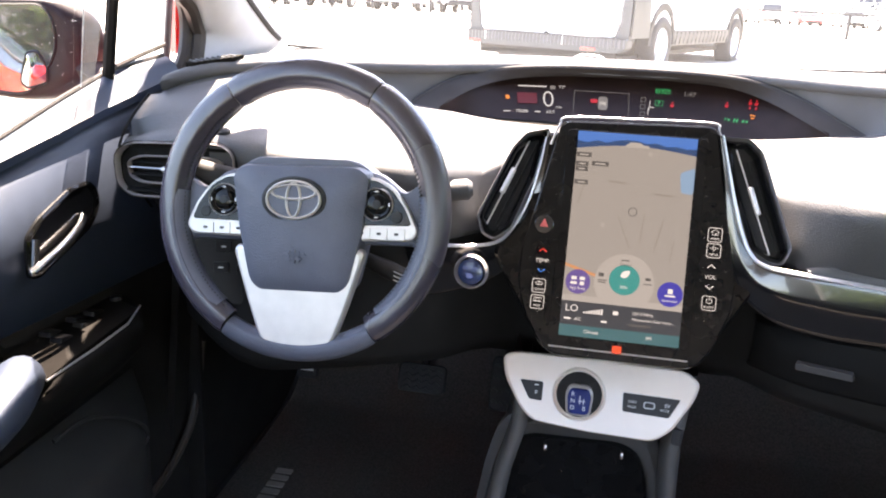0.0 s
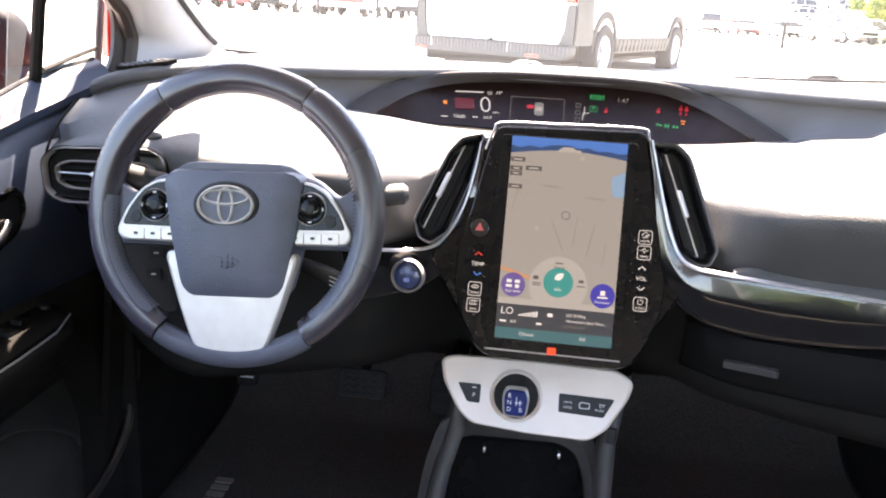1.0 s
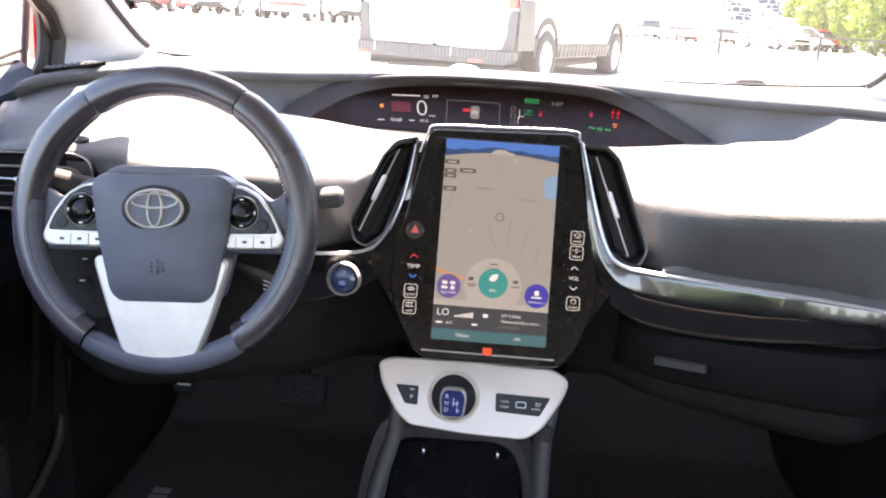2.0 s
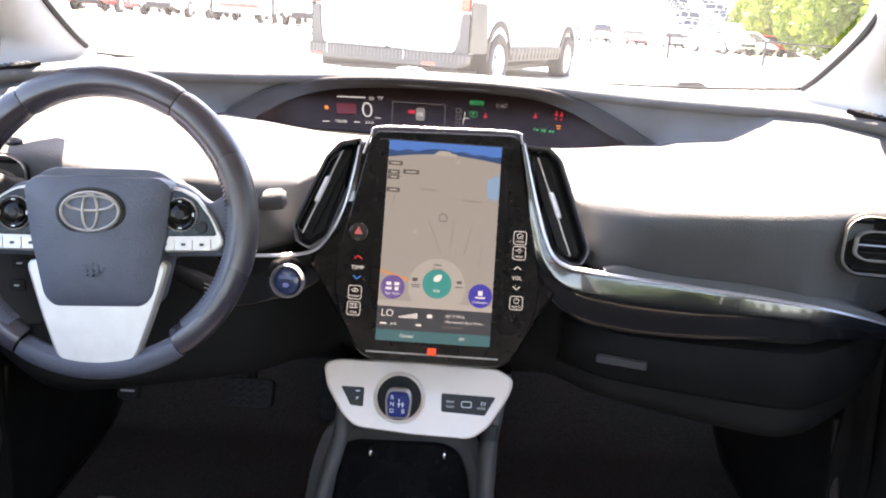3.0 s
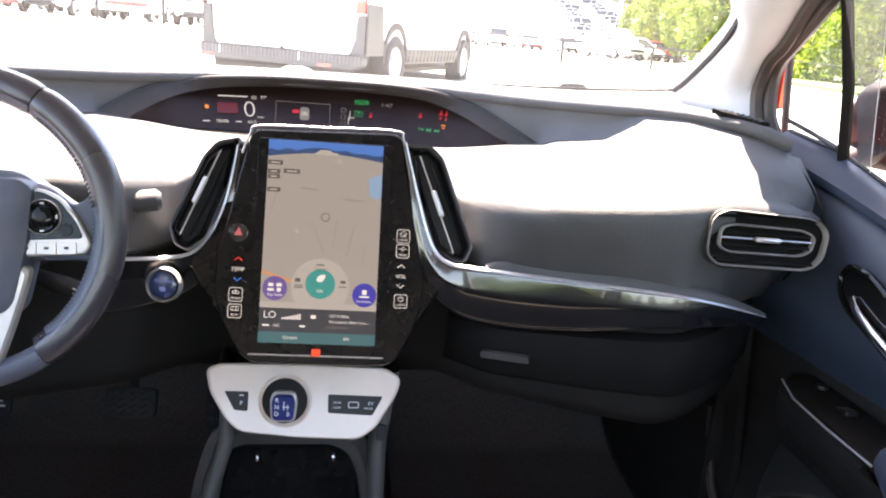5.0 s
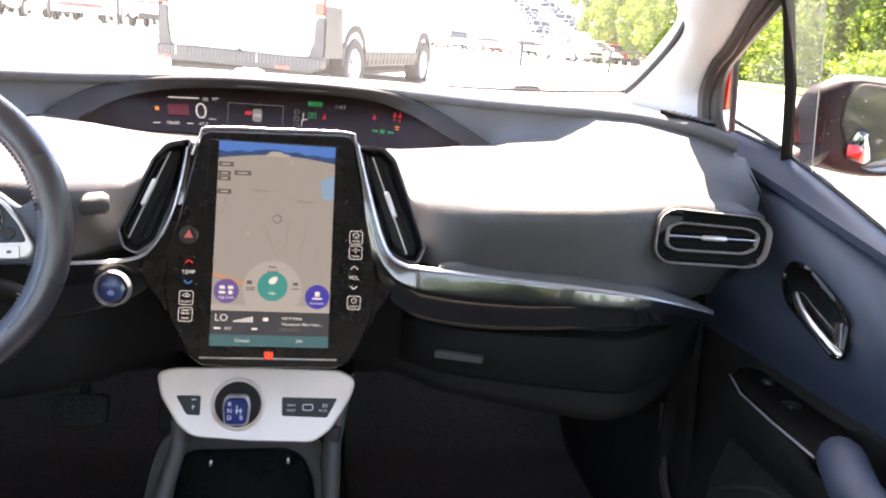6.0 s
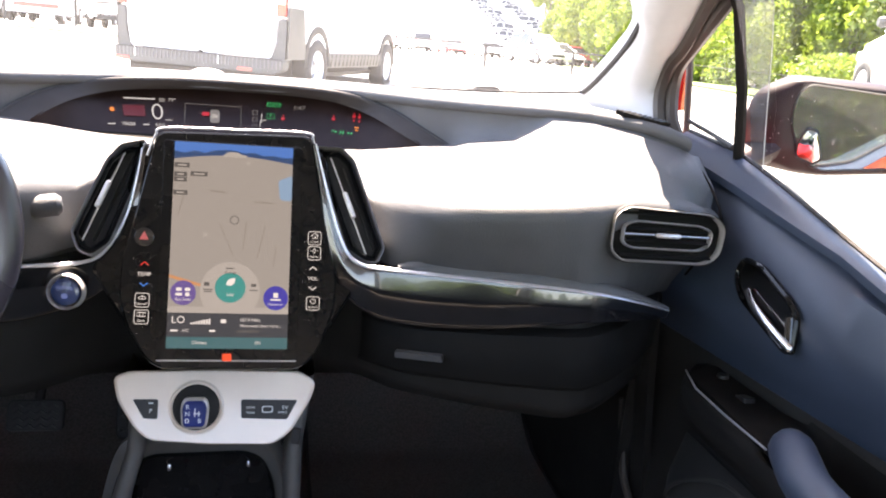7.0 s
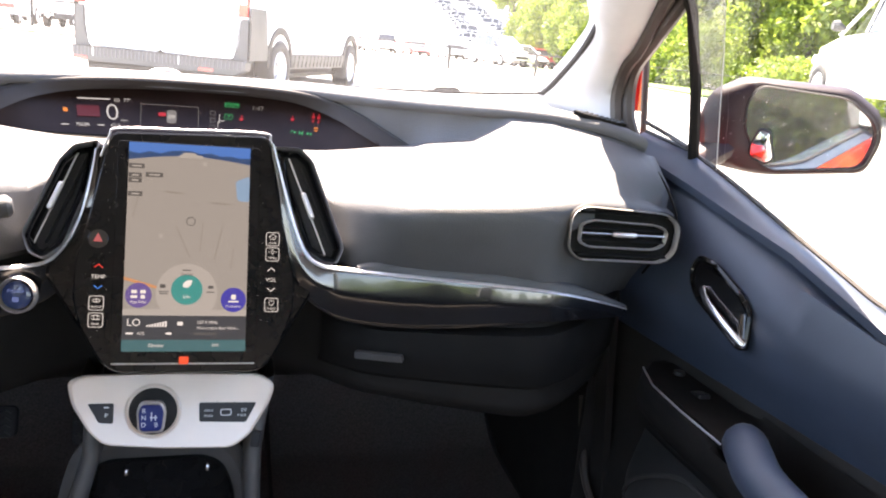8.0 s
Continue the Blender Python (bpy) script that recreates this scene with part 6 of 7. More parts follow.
for s, nm in ((1, "wall_right"), (-1, "wall_left")):
    lining(nm, [[Vector((s * x, y, z)) for x, z in ((0.74, 0.96), (0.72, 0.8), (0.70, 0.5), (0.70, 0.28))] for y in (-1.16, -1.7, -2.4)], M_PLASTIC, "plain dark rear side panel", "wall", (s * 0.02, 0, 0))
    lining("body_side", [[Vector((s * x, y, z)) for x, z in ((0.77, 0.965), (0.83, 0.90), (0.865, 0.72), (0.855, 0.5), (0.82, 0.25))] for y in (-1.16, -1.7, -2.5)], M_RED, "red painted rear body side", "car body", (s * 0.004, 0, 0))
    lining("pillar_rear", [[Vector((s * x, y, z)) for x, z in ((0.745, 0.95), (0.715, 1.15), (0.66, 1.32), (0.60, 1.44))] for y in (-1.10, -1.22)], M_PILLAR, "light grey trimmed door pillar", "pillar", (s * 0.03, 0, 0))
    lining("pillar_hatch", [[Vector((s * x, y, z)) for x, z in ((0.745, 0.95), (0.715, 1.15), (0.66, 1.32), (0.60, 1.44))] for y in (-2.05, -2.45)], M_PILLAR, "light grey trimmed rear pillar", "pillar", (s * 0.03, 0, 0))
    bm = bmesh.new()
    sheet(bm, [[Vector((s * x, y, z)) for x, z in ((0.758, 0.955), (0.728, 1.15), (0.675, 1.32), (0.615, 1.435))] for y in (-1.22, -1.6, -2.05)])
    gl_ = tagged(part("rear_side_window", bm, M_GLASS), "clear rear side window pane", "window", kind="structure")
    gl_.visible_shadow = False
    # kick panel beside the footwell
    lining("kick_panel", [[Vector((s * x, y, z)) for z, x in ((0.88, 0.640), (0.70, 0.655), (0.5, 0.675), (0.24, 0.70))] for y in (0.03, 0.1, 0.3, 0.9)], M_LOWER, "black plastic footwell side panel", "trim panel", (s * 0.012, 0, 0))
    lining("hinge_pillar", [[Vector((s * x, y, z)) for z in (0.26, 0.6, 0.9, 1.072)] for x, y in ((0.645, 0.075), (0.70, 0.078), (0.80, 0.08))], M_LOWER, "black hinge pillar ahead of the door", "pillar", (0, 0.01, 0))
    # rail out of view, made wider on the right as a sun block
    lining("roof_rail", [[Vector((s * (x + (w_ if s > 0 else 0)), y, z)) for x, z, w_ in ((0.560, 1.452, 0.0), (0.578, 1.447, 0.03), (0.592, 1.432, 0.055))] for y in (-0.30, -0.7, -1.2, -2.2)], M_RED, "unseen red roof rail, widened on the right to block sun", "roof rail", (0, 0, 0.012))
bonnet = tagged(new("bonnet"), "red painted bonnet beyond the windscreen", "bonnet", kind="structure")
bm = bmesh.new()
thick_sheet(bm, [[Vector((u * w, y, z - 0.06 * u * u)) for u in np.linspace(-1, 1, 9).tolist()] for y, z, w in ((0.72, 1.03, 0.74), (1.0, 0.98, 0.80), (1.4, 0.90, 0.80), (1.75, 0.76, 0.76), (1.85, 0.55, 0.7))], (0, 0, -0.02))
part("bonnet_skin", bm, M_RED, bonnet, angle=60)

# pedals and mats
def pedal(name, label, c, w, h, bars, arm):
    p = thing(name, label, "pedal", at=c)
    m = frame_on(c, (1, 0, 0), (0, 0.45, 1))
    part("pad", plate(bmesh.new(), rect(w, h, 0.012), m, 0.012, 0.0, 0.004), M_RUBBER, p, "ribbed rubber pad")
    for k in range(bars):
        z = (k - (bars - 1) / 2) * h / (bars + 0.5)
        zig = [m @ Vector(((j / 8 - 0.5) * w * 0.8, z + (0.003 if j % 2 else -0.003), 0.0005)) for j in range(9)]
        part("rib", tube(bmesh.new(), zig, 0.0018, 5), M_BTN, p)
    part("arm", tube(bmesh.new(), [m @ Vector((0, 0, -0.012)), Vector(c) + Vector((0, 0.06, 0.05)), Vector(c) + Vector((0, 0.12, arm))], 0.009, 8), M_RUBBER, p)
    return p
pedal("brake_pedal", "wide ribbed black brake pedal", (-0.312, 0.265, 0.538), 0.088, 0.052, 4, 0.2)
pedal("accelerator_pedal", "narrow black accelerator pedal", (-0.165, 0.30, 0.53), 0.05, 0.10, 4, 0.15)
pkp = pedal("parking_brake_pedal", "small black foot parking brake pedal with white marks", (-0.552, 0.33, 0.497), 0.042, 0.040, 0, 0.2)
for z, w in ((0.006, 0.016), (-0.003, 0.026)):
    part("white_mark", plate(bmesh.new(), rect(w, 0.004, 0.001, 2, (0, z)), frame_on((-0.552, 0.33, 0.497), (1, 0, 0), (0, 0.45, 1)), 0.001, 0.0008), G_PR, pkp, "worn white print", smooth=False)
for s in (-1, 1):
    mt = thing("floor_mat", "charcoal carpet floor mat with stitched edge", "floor mat", group="floor mats", at=(s * 0.40, 0.3, 0.268))
    run = smooth_line([(0, -0.38, 0.270), (0, 0.10, 0.270), (0, 0.50, 0.272), (0, 0.62, 0.295), (0, 0.72, 0.375), (0, 0.80, 0.470)], 6)
    bm = bmesh.new()
    thick_sheet(bm, [[Vector((s * 0.425 + x, q.y, q.z + (0.004 if abs(x) < 0.25 else 0.0))) for x in np.linspace(-0.265, 0.265, 13).tolist()] for q in run], (0, 0, -0.006))
    part("mat", bm, M_CARPET, mt, angle=60)
    for x in (-0.265, 0.265):
        part("edging", tube(bmesh.new(), [q + Vector((s * 0.425 + x, 0, 0.002)) for q in run], 0.005, 6), M_RUBBER, mt, "stitched black edging")
    if s < 0:
        for k in range(5):   # embroidered name, as plain bars
            part("embroidery", plate(bmesh.new(), rect(0.016, 0.034, 0.003), pose(-0.592 + 0.0 * k, 0.305 - 0.024 * k, 0.2755, 0, 0, 90), 0.002, 0.001), mat("grey_thread", (0.28, 0.27, 0.25), 0.8), mt, "grey embroidered bar", smooth=False)

# ---------------------------------------------------------------- outside: ground
def ground_z(x, y):
    z = float(np.interp(y, [-80, 1.5, 5, 8, 12, 22, 38, 60, 72, 85, 110, 150, 220, 400], [0, 0, 0.25, 0.42, 0.50, 0.64, 0.58, 0.34, 0.22, 1.0, 4.2, 9.5, 18, 36]))
    if x > 2:
        z += 0.45 * math.exp(-((x - 8.2) ** 2 + (y - 8.6) ** 2) / 12)
    return z
def axis(a, b, near, far):
    out, v = [0.0], 0.0
    while v < b:
        v += near + far * min(1, v / 120) * v
        out.append(v)
    v = 0.0
    while v > a:
        v -= near + far * min(1, -v / 120) * -v
        out.insert(0, v)
    return out
gx, gy = axis(-1500, 1500, 1.5, 0.5), axis(-1200, 2500, 1.5, 0.5)
bm = bmesh.new()
sheet(bm, [[Vector((x, y, ground_z(x, y))) for x in gx] for y in gy])
tagged(part("ground", bm, M_ASPHALT, angle=80), "pale sun-bleached car park asphalt", "ground", kind="structure")
def strip(name, pts, w, material, label, category, h=0.02):
    rows = []
    line = smooth_line(pts, 10)
    for i, p in enumerate(line):
        t = (line[min(i + 1, len(line) - 1)] - line[max(i - 1, 0)]).normalized()
        n = Vector((-t.y, t.x)) * w / 2
        rows.append([Vector((q[0], q[1], ground_z(q[0], q[1]) + h)) for q in (Vector(p[:2]) + n, Vector(p[:2]), Vector(p[:2]) - n)])
    bm = bmesh.new(); thick_sheet(bm, rows, (0, 0, -0.08))
    return tagged(part(name, bm, material, angle=80), label, category, kind="structure")
strip("verge", [(13.4, -60, 0), (13.4, -20, 0), (13.4, 0, 0), (13.4, 14, 0), (13.6, 22, 0), (15.5, 34, 0), (19, 48, 0)], 2.6, M_GRASS, "mown grass verge along the hedge", "grass verge", 0.06)
strip("verge", [(-16, 24.0, 0), (-8, 22.2, 0), (-2.8, 20.6, 0)], 0.5, mat("dry_yellow_grass", (0.32, 0.25, 0.10), 0.9, bump=0.5, bscale=40, vary=0.3, scale=3), "narrow strip of dry yellow grass", "grass strip", 0.05)

# narrow dark line laid on the asphalt
strip("seam", [(4.56, 5.37, 0), (3.98, 3.8, 0), (4.02, 3.39, 0), (4.15, 3.0, 0), (4.6, 1.5, 0), (5.5, -3, 0)], 0.045, M_RUBBER, "thin dark line along the asphalt", "asphalt crack", 0.004)

# ---------------------------------------------------------------- parked van
M_VAN = mat("white_van_paint", (0.80, 0.80, 0.80), 0.3, coat=0.6, vary=0.03, scale=3)
M_CLAD = mat("grey_cladding", (0.052, 0.054, 0.054), 0.6, bump=0.2, bscale=200, vary=0.1, scale=6)
M_CLAD2 = mat("light_grey_cladding", (0.12, 0.12, 0.125), 0.6)
M_TYRE = mat("tyre_rubber", (0.02, 0.02, 0.02), 0.8, bump=0.3, bscale=80)
M_RIM = mat("silver_wheel", (0.55, 0.56, 0.58), 0.35, metal=0.8, vary=0.05)
M_LAMP = mat("red_lamp_lens", (0.45, 0.01, 0.01), 0.1, coat=1.0)
M_LAMPW = mat("clear_lamp_lens", (0.75, 0.75, 0.72), 0.1, coat=1.0)
M_CARGLASS = mat("tinted_car_glass", (0.030, 0.033, 0.036), 0.08, spec=0.6, vary=0.1)
def road_wheel(parent, x, y, z, r=0.33, w=0.20, steel=False):
    s = 1 if x > 0 else -1
    m = Matrix.Translation((x, y, z)) @ pose(0, 0, 0, 0, 90 * s, 0)
    prof = [(0.62, 0.42), (0.70, 0.50), (0.93, 0.50), (1.0, 0.36), (1.0, -0.36), (0.93, -0.5), (0.6, -0.5)]
    bm = bmesh.new()
    sheet(bm, [[m @ Vector((*(d * k), h * w)) for d in disc(r, 28)] for k, h in prof], closed=True)
    t = part("tyre", bm, M_TYRE, parent, angle=60)
    bm = bmesh.new()
    plate(bm, disc(r * 0.64, 28), m, 0.03, 0.25 * w)
    ring_plate(bm, disc(r * 0.65, 28), disc(r * 0.54, 28), m, 0.46 * w, 0.10)
    part("rim", bm, M_RIM, t)
    for k in range(10 if steel else 5):
        a = k * 2 * math.pi / (10 if steel else 5)
        q0, q1 = Vector((0.15 * r * math.cos(a), 0.15 * r * math.sin(a), 0.36 * w)), Vector((0.56 * r * math.cos(a), 0.56 * r * math.sin(a), 0.34 * w))
        part("spoke", tube(bmesh.new(), [m @ q0, m @ q1], [0.04, 0.03] if not steel else [0.022, 0.026], 6, 0.5), M_RIM, t)
    return t

VAN = Matrix.Translation((-0.631, 8.377, ground_z(-0.3, 8.9) - 0.01)) @ pose(0, 0, 0, 0, 0, -23)
van = thing("van", "white delivery van with grey lower cladding, parked ahead", "van", at=VAN.translation)
bm = bmesh.new()
sections = [(0.02, 0.955, 1.95), (0.10, 0.975, 2.02), (1.0, 0.985, 2.08), (3.4, 0.985, 2.08), (4.1, 0.97, 1.75), (4.5, 0.95, 1.25), (5.05, 0.86, 1.0), (5.2, 0.75, 0.85)]
rows = []
for y, w, h in sections:
    base_ = 0.46
    rows.append([VAN @ Vector((x, y, z)) for x, z in ((-w * 0.98, base_), (-w, 0.62), (-w, 1.05), (-w * 0.97, min(h * 0.92, 1.6)), (-w * 0.88, h * 0.97), (-w * 0.6, h), (0, h + 0.01), (w * 0.6, h), (w * 0.88, h * 0.97), (w * 0.97, min(h * 0.92, 1.6)), (w, 1.05), (w, 0.62), (w * 0.98, base_))])
vs = sheet(bm, rows)
bm.faces.new(vs[0]); bm.faces.new(vs[-1][::-1])
part("body", bm, M_VAN, van, "white painted steel body", angle=40)
def vp(x, y, z):
    return VAN @ Vector((x, y, z))
VR = VAN @ frame_on((0, 0, 1.0), (1, 0, 0), (0, 0, 1))
for s in (-1, 1):
    dr = part("rear_door", plate(bmesh.new(), round_poly([(s * 0.006, -0.56), (s * 0.82, -0.56), (s * 0.86, -0.3), (s * 0.86, 0.86), (s * 0.006, 0.88)][::s], 0.05, 4)[::1], VR, 0.03, 0.018, 0.008), M_VAN, van, "white rear door")
    part("door_window", plate(bmesh.new(), round_poly([(s * 0.10, 0.30), (s * 0.76, 0.30), (s * 0.74, 0.78), (s * 0.10, 0.80)][::s], 0.06, 4), VR, 0.01, 0.020), M_CARGLASS, dr, "tinted rear window")
    lamp = part("tail_lamp", plate(bmesh.new(), round_poly([(s * 0.865, -0.12), (s * 0.965, -0.12), (s * 0.965, 0.55), (s * 0.875, 0.55)][::s], 0.02, 3), VR, 0.06, 0.030, 0.01), M_LAMP, van, "tall red tail lamp")
    part("lamp_band", plate(bmesh.new(), rect(0.085, 0.11, 0.01, 3, (s * 0.917, 0.06)), VR, 0.01, 0.034), M_LAMPW, lamp, "clear reversing lens")
    part("corner_cladding", plate(bmesh.new(), round_poly([(s * 0.80, -0.62), (s * 0.975, -0.62), (s * 0.975, -0.14), (s * 0.885, -0.14), (s * 0.87, -0.40)][::s], 0.04, 4), VR, 0.05, 0.022, 0.008), M_CLAD, van, "grey corner cladding")
    part("side_cladding", thick_sheet(bmesh.new(), [[vp(s * x, y, z) for x, z in ((0.99, 0.98 if y < 0.5 else 0.60), (0.998, 0.75 if y < 0.5 else 0.55), (0.99, 0.44))] for y in (-0.01, 0.25, 0.45, 0.52)], (0.005, 0, 0)), M_CLAD, van)
    part("side_sill", thick_sheet(bmesh.new(), [[vp(s * x, y, z) for x, z in ((0.99, 0.52), (1.0, 0.46), (0.97, 0.34))] for y in (1.35, 2.5, 3.7)], (0.004, 0, 0)), M_CLAD, van, "grey sill")
    for k in range(14):
        part("sill_rib", tube(bmesh.new(), [vp(s * 1.003, 1.45 + 0.16 * k, 0.50), vp(s * 0.99, 1.45 + 0.16 * k, 0.36)], 0.008, 5), M_PLASTIC, van)
    for y in (0.95, 4.12):
        arch = [vp(s * 1.0, y + 0.44 * math.cos(a), 0.36 + 0.46 * math.sin(a)) for a in np.linspace(0, math.pi, 17).tolist()]
        bm = bmesh.new()
        thick_sheet(bm, [[q, vp(s * 1.0, y + 0.38 * math.cos(a), 0.36 + 0.38 * math.sin(a))] for q, a in zip(arch, np.linspace(0, math.pi, 17).tolist())], VAN.to_3x3() @ Vector((-s * 0.12, 0, 0)))
        part("wheel_arch", bm, M_RUBBER, van, "dark wheel arch")
part("rear_bumper", plate(bmesh.new(), round_poly([(-0.98, -0.67), (-0.88, -0.72), (0.88, -0.72), (0.98, -0.67), (0.985, -0.565), (-0.985, -0.565)], 0.03, 4), VR, 0.16, 0.09, 0.02), M_CLAD, van, "grey ribbed rear bumper")
for k in range(44):
    x = -0.95 + 1.90 * k / 43
    part("bumper_rib", tube(bmesh.new(), [VR @ Vector((x, -0.575, 0.092)), VR @ Vector((x, -0.665, 0.092))], 0.006, 5), M_LAMPW if k % 22 == 5 else M_CLAD2, van)
part("bumper_top", tube(bmesh.new(), [VR @ Vector((-0.97, -0.568, 0.085)), VR @ Vector((0.97, -0.568, 0.085))], 0.008, 6), M_PLASTIC, van)
for x in (-0.88, 0.55):
    part("reflector", plate(bmesh.new(), rect(0.17, 0.035, 0.01, 3, (x, -0.69)), VR, 0.03, 0.093), M_LAMP, van, "red bumper reflector")
part("under_tray", thick_sheet(bmesh.new(), [[vp(x, y, z) for x in (-0.85, 0.85)] for y, z in ((0.0, 0.30), (0.02, 0.18), (1.0, 0.22), (5.0, 0.22))], (0, 0, 0.05)), M_PLASTIC, van)
pl = part("number_plate", plate(bmesh.new(), rect(0.32, 0.165, 0.01, 3, (-0.32, 0.02)), VR, 0.03, 0.030, 0.003), M_LAMPW, van, "white number plate with dark bars")
for k in range(6):
    part("plate_bar", plate(bmesh.new(), rect(0.028, 0.06, 0, 0, (-0.43 + 0.044 * k, 0.01)), VR, 0.002, 0.032), mat("plate_ink", (0.03, 0.05, 0.09), 0.5), pl, smooth=False)
for s in (-1, 1):
    for y in (0.95, 4.12):
        w_ = road_wheel(van, s * 0.90, y, 0.34, 0.34, 0.22, True)
        for o in (w_, *w_.children):
            o.data.transform(VAN)

# ---------------------------------------------------------------- parked cars
def paint(name, c):
    return mat(name, c, 0.28, coat=1.0, vary=0.03, scale=3)
def parked_car(label, material, tall=False):
    """A car at the origin, nose towards +y."""
    h = 1.72 if tall else 1.44
    c = thing("parked_car", label, "car", group="parked cars")
    bm = bmesh.new()
    belt = 1.08 if tall else 0.92
    st_ = [(-2.25, 0.70, 0.55, belt - 0.12), (-2.15, 0.84, 0.30, belt), (-1.3, 0.90, 0.25, belt + 0.02), (0.0, 0.91, 0.25, belt), (0.9, 0.90, 0.25, belt - 0.02), (1.7, 0.87, 0.28, belt - 0.16), (2.15, 0.76, 0.32, belt - 0.30), (2.28, 0.60, 0.42, belt - 0.42)]
    rows = [[Vector((x, y, z)) for x, z in ((-w * 0.86, lo), (-w, lo + 0.12), (-w, (lo + hi) / 2), (-w * 0.95, hi - 0.03), (-w * 0.80, hi), (0, hi + 0.02), (w * 0.80, hi), (w * 0.95, hi - 0.03), (w, (lo + hi) / 2), (w, lo + 0.12), (w * 0.86, lo))] for y, w, lo, hi in st_]
    vs = sheet(bm, rows)
    bm.faces.new(vs[0]); bm.faces.new(vs[-1][::-1])
    part("body", bm, material, c, angle=40)
    rear = -2.05 if tall else -1.6
    gl = [(rear, 0.78, belt, belt + 0.02), (rear + 0.35, 0.80, belt, h - 0.07), (-0.6, 0.80, belt, h - 0.02), (0.2, 0.80, belt, h - 0.04), (1.15, 0.78, belt - 0.03, belt)]
    bm = bmesh.new()
    vs = sheet(bm, [[Vector((x, y, z)) for x, z in ((-w, lo), (-w * 0.80, hi), (w * 0.80, hi), (w, lo))] for y, w, lo, hi in gl])
    part("windows", bm, M_CARGLASS, c, "dark tinted glass", smooth=False)
    bm = bmesh.new()
    thick_sheet(bm, [[Vector((x * 0.80, y, z + 0.012)) for x in (-0.84, -0.4, 0, 0.4, 0.84)] for y, z in ((rear + 0.30, h - 0.085), (rear + 0.4, h - 0.06), (-0.6, h - 0.012), (0.2, h - 0.03), (0.32, h - 0.075))], (0, 0, -0.03))
    part("roof", bm, material, c, angle=50)
    for s in (-1, 1):
        for y in (-0.75, 0.25):
            part("pillar", tube(bmesh.new(), [Vector((s * 0.805, y, belt)), Vector((s * 0.655, y * 0.85, h - 0.05))], 0.035, 6, 0.6), material, c)
        part("pillar", tube(bmesh.new(), [Vector((s * 0.80, 1.12, belt - 0.02)), Vector((s * 0.655, 0.25, h - 0.06))], 0.035, 6, 0.6), material, c)
        part("headlamp", plate(bmesh.new(), rect(0.34, 0.14, 0.04, 3), frame_on((s * 0.60, 2.12, belt - 0.36), (-1, 0.25 * s, 0), (0, -0.3, 1)), 0.10, 0.06, 0.02), M_LAMPW, c, "clear headlamp")
        part("tail_lamp", plate(bmesh.new(), rect(0.28, 0.16, 0.04, 3), frame_on((s * 0.66, -2.17, belt - 0.12), (1, 0.25 * s, 0), (0, 0.1, 1)), 0.06, 0.05, 0.02), M_LAMP, c, "red tail lamp")
        part("door_mirror", tube(bmesh.new(), [Vector((s * 0.88, 0.80, belt + 0.05)), Vector((s * 1.0, 0.78, belt + 0.08)), Vector((s * 1.06, 0.78, belt + 0.08))], [0.03, 0.08, 0.06], 8), M_CLAD if tall else material, c)
        for y in (-1.38, 1.38):
            road_wheel(c, s * 0.82, y, 0.33, 0.33, 0.20)
    part("grille", plate(bmesh.new(), rect(0.9, 0.20, 0.05, 3), frame_on((0, 2.24, belt - 0.50), (-1, 0, 0), (0, -0.15, 1)), 0.05, 0.05, 0.01), M_PLASTIC, c)
    part("bumper_cladding", plate(bmesh.new(), rect(1.4, 0.14, 0.05, 3), frame_on((0, -2.22, 0.38), (1, 0, 0), (0, 0, 1)), 0.05, 0.04, 0.01), M_PLASTIC, c)
    return c
proto = {
    "white": parked_car("white saloon car parked in a row", paint("white_paint", (0.78, 0.78, 0.78))),
    "silver": parked_car("silver saloon car parked in a row", paint("silver_paint", (0.55, 0.56, 0.57))),
    "red": parked_car("red hatchback parked in a row", paint("red_paint", (0.50, 0.02, 0.02))),
    "tallwhite": parked_car("white tall car parked in a row", paint("white_suv_paint", (0.75, 0.75, 0.75)), True),
    "grey": parked_car("grey tall car parked in a row", paint("grey_paint", (0.18, 0.19, 0.20)), True),
}
def place(kind, x, y, yaw):
    m = Matrix.Translation((x, y, ground_z(x, y) + 0.0)) @ pose(0, 0, 0, 0, 0, yaw)
    if proto[kind].get("used"):
        copy_thing(proto[kind], m)
    else:
        proto[kind].matrix_world = m
        proto[kind]["used"] = 1
rnd = random.Random(3)
for k, kind in enumerate(("white", "silver", "tallwhite", "red", "white", "silver", "grey", "tallwhite", "silver", "white")):
    place(kind, 7.6 + 2.75 * k + (0.5 if k > 3 else 0), 70 + 0.5 * rnd.random(), 180 + rnd.uniform(-4, 4) if k % 2 else rnd.uniform(-4, 4))
for k, kind in enumerate(("white", "silver", "tallwhite", "silver", "red", "white", "grey", "white", "tallwhite", "silver")):
    place(kind, -23.5 + 2.62 * k, 32.0 + 0.4 * rnd.random(), 180 if k % 3 else 0)
for k in range(20):
    t = k / 19
    place(("tallwhite", "white", "silver", "white", "white")[k % 5], 24.5 + 10.5 * t + rnd.uniform(-0.4, 0.4), 80 + 63 * t + rnd.uniform(-0.5, 0.5), 72 + rnd.uniform(-4, 4))
for k in range(18):
    t = k / 17
    place(("white", "silver", "white", "tallwhite")[k % 4], 31.5 + 9.5 * t + rnd.uniform(-0.6, 0.6), 82 + 64 * t + rnd.uniform(-0.5, 0.5), -108 + rnd.uniform(-4, 4))
place("tallwhite", 15.6, 46.0, 196)
place("red", 21.3, 56.0, 14)
place("silver", 18.4, 50.5, 200)
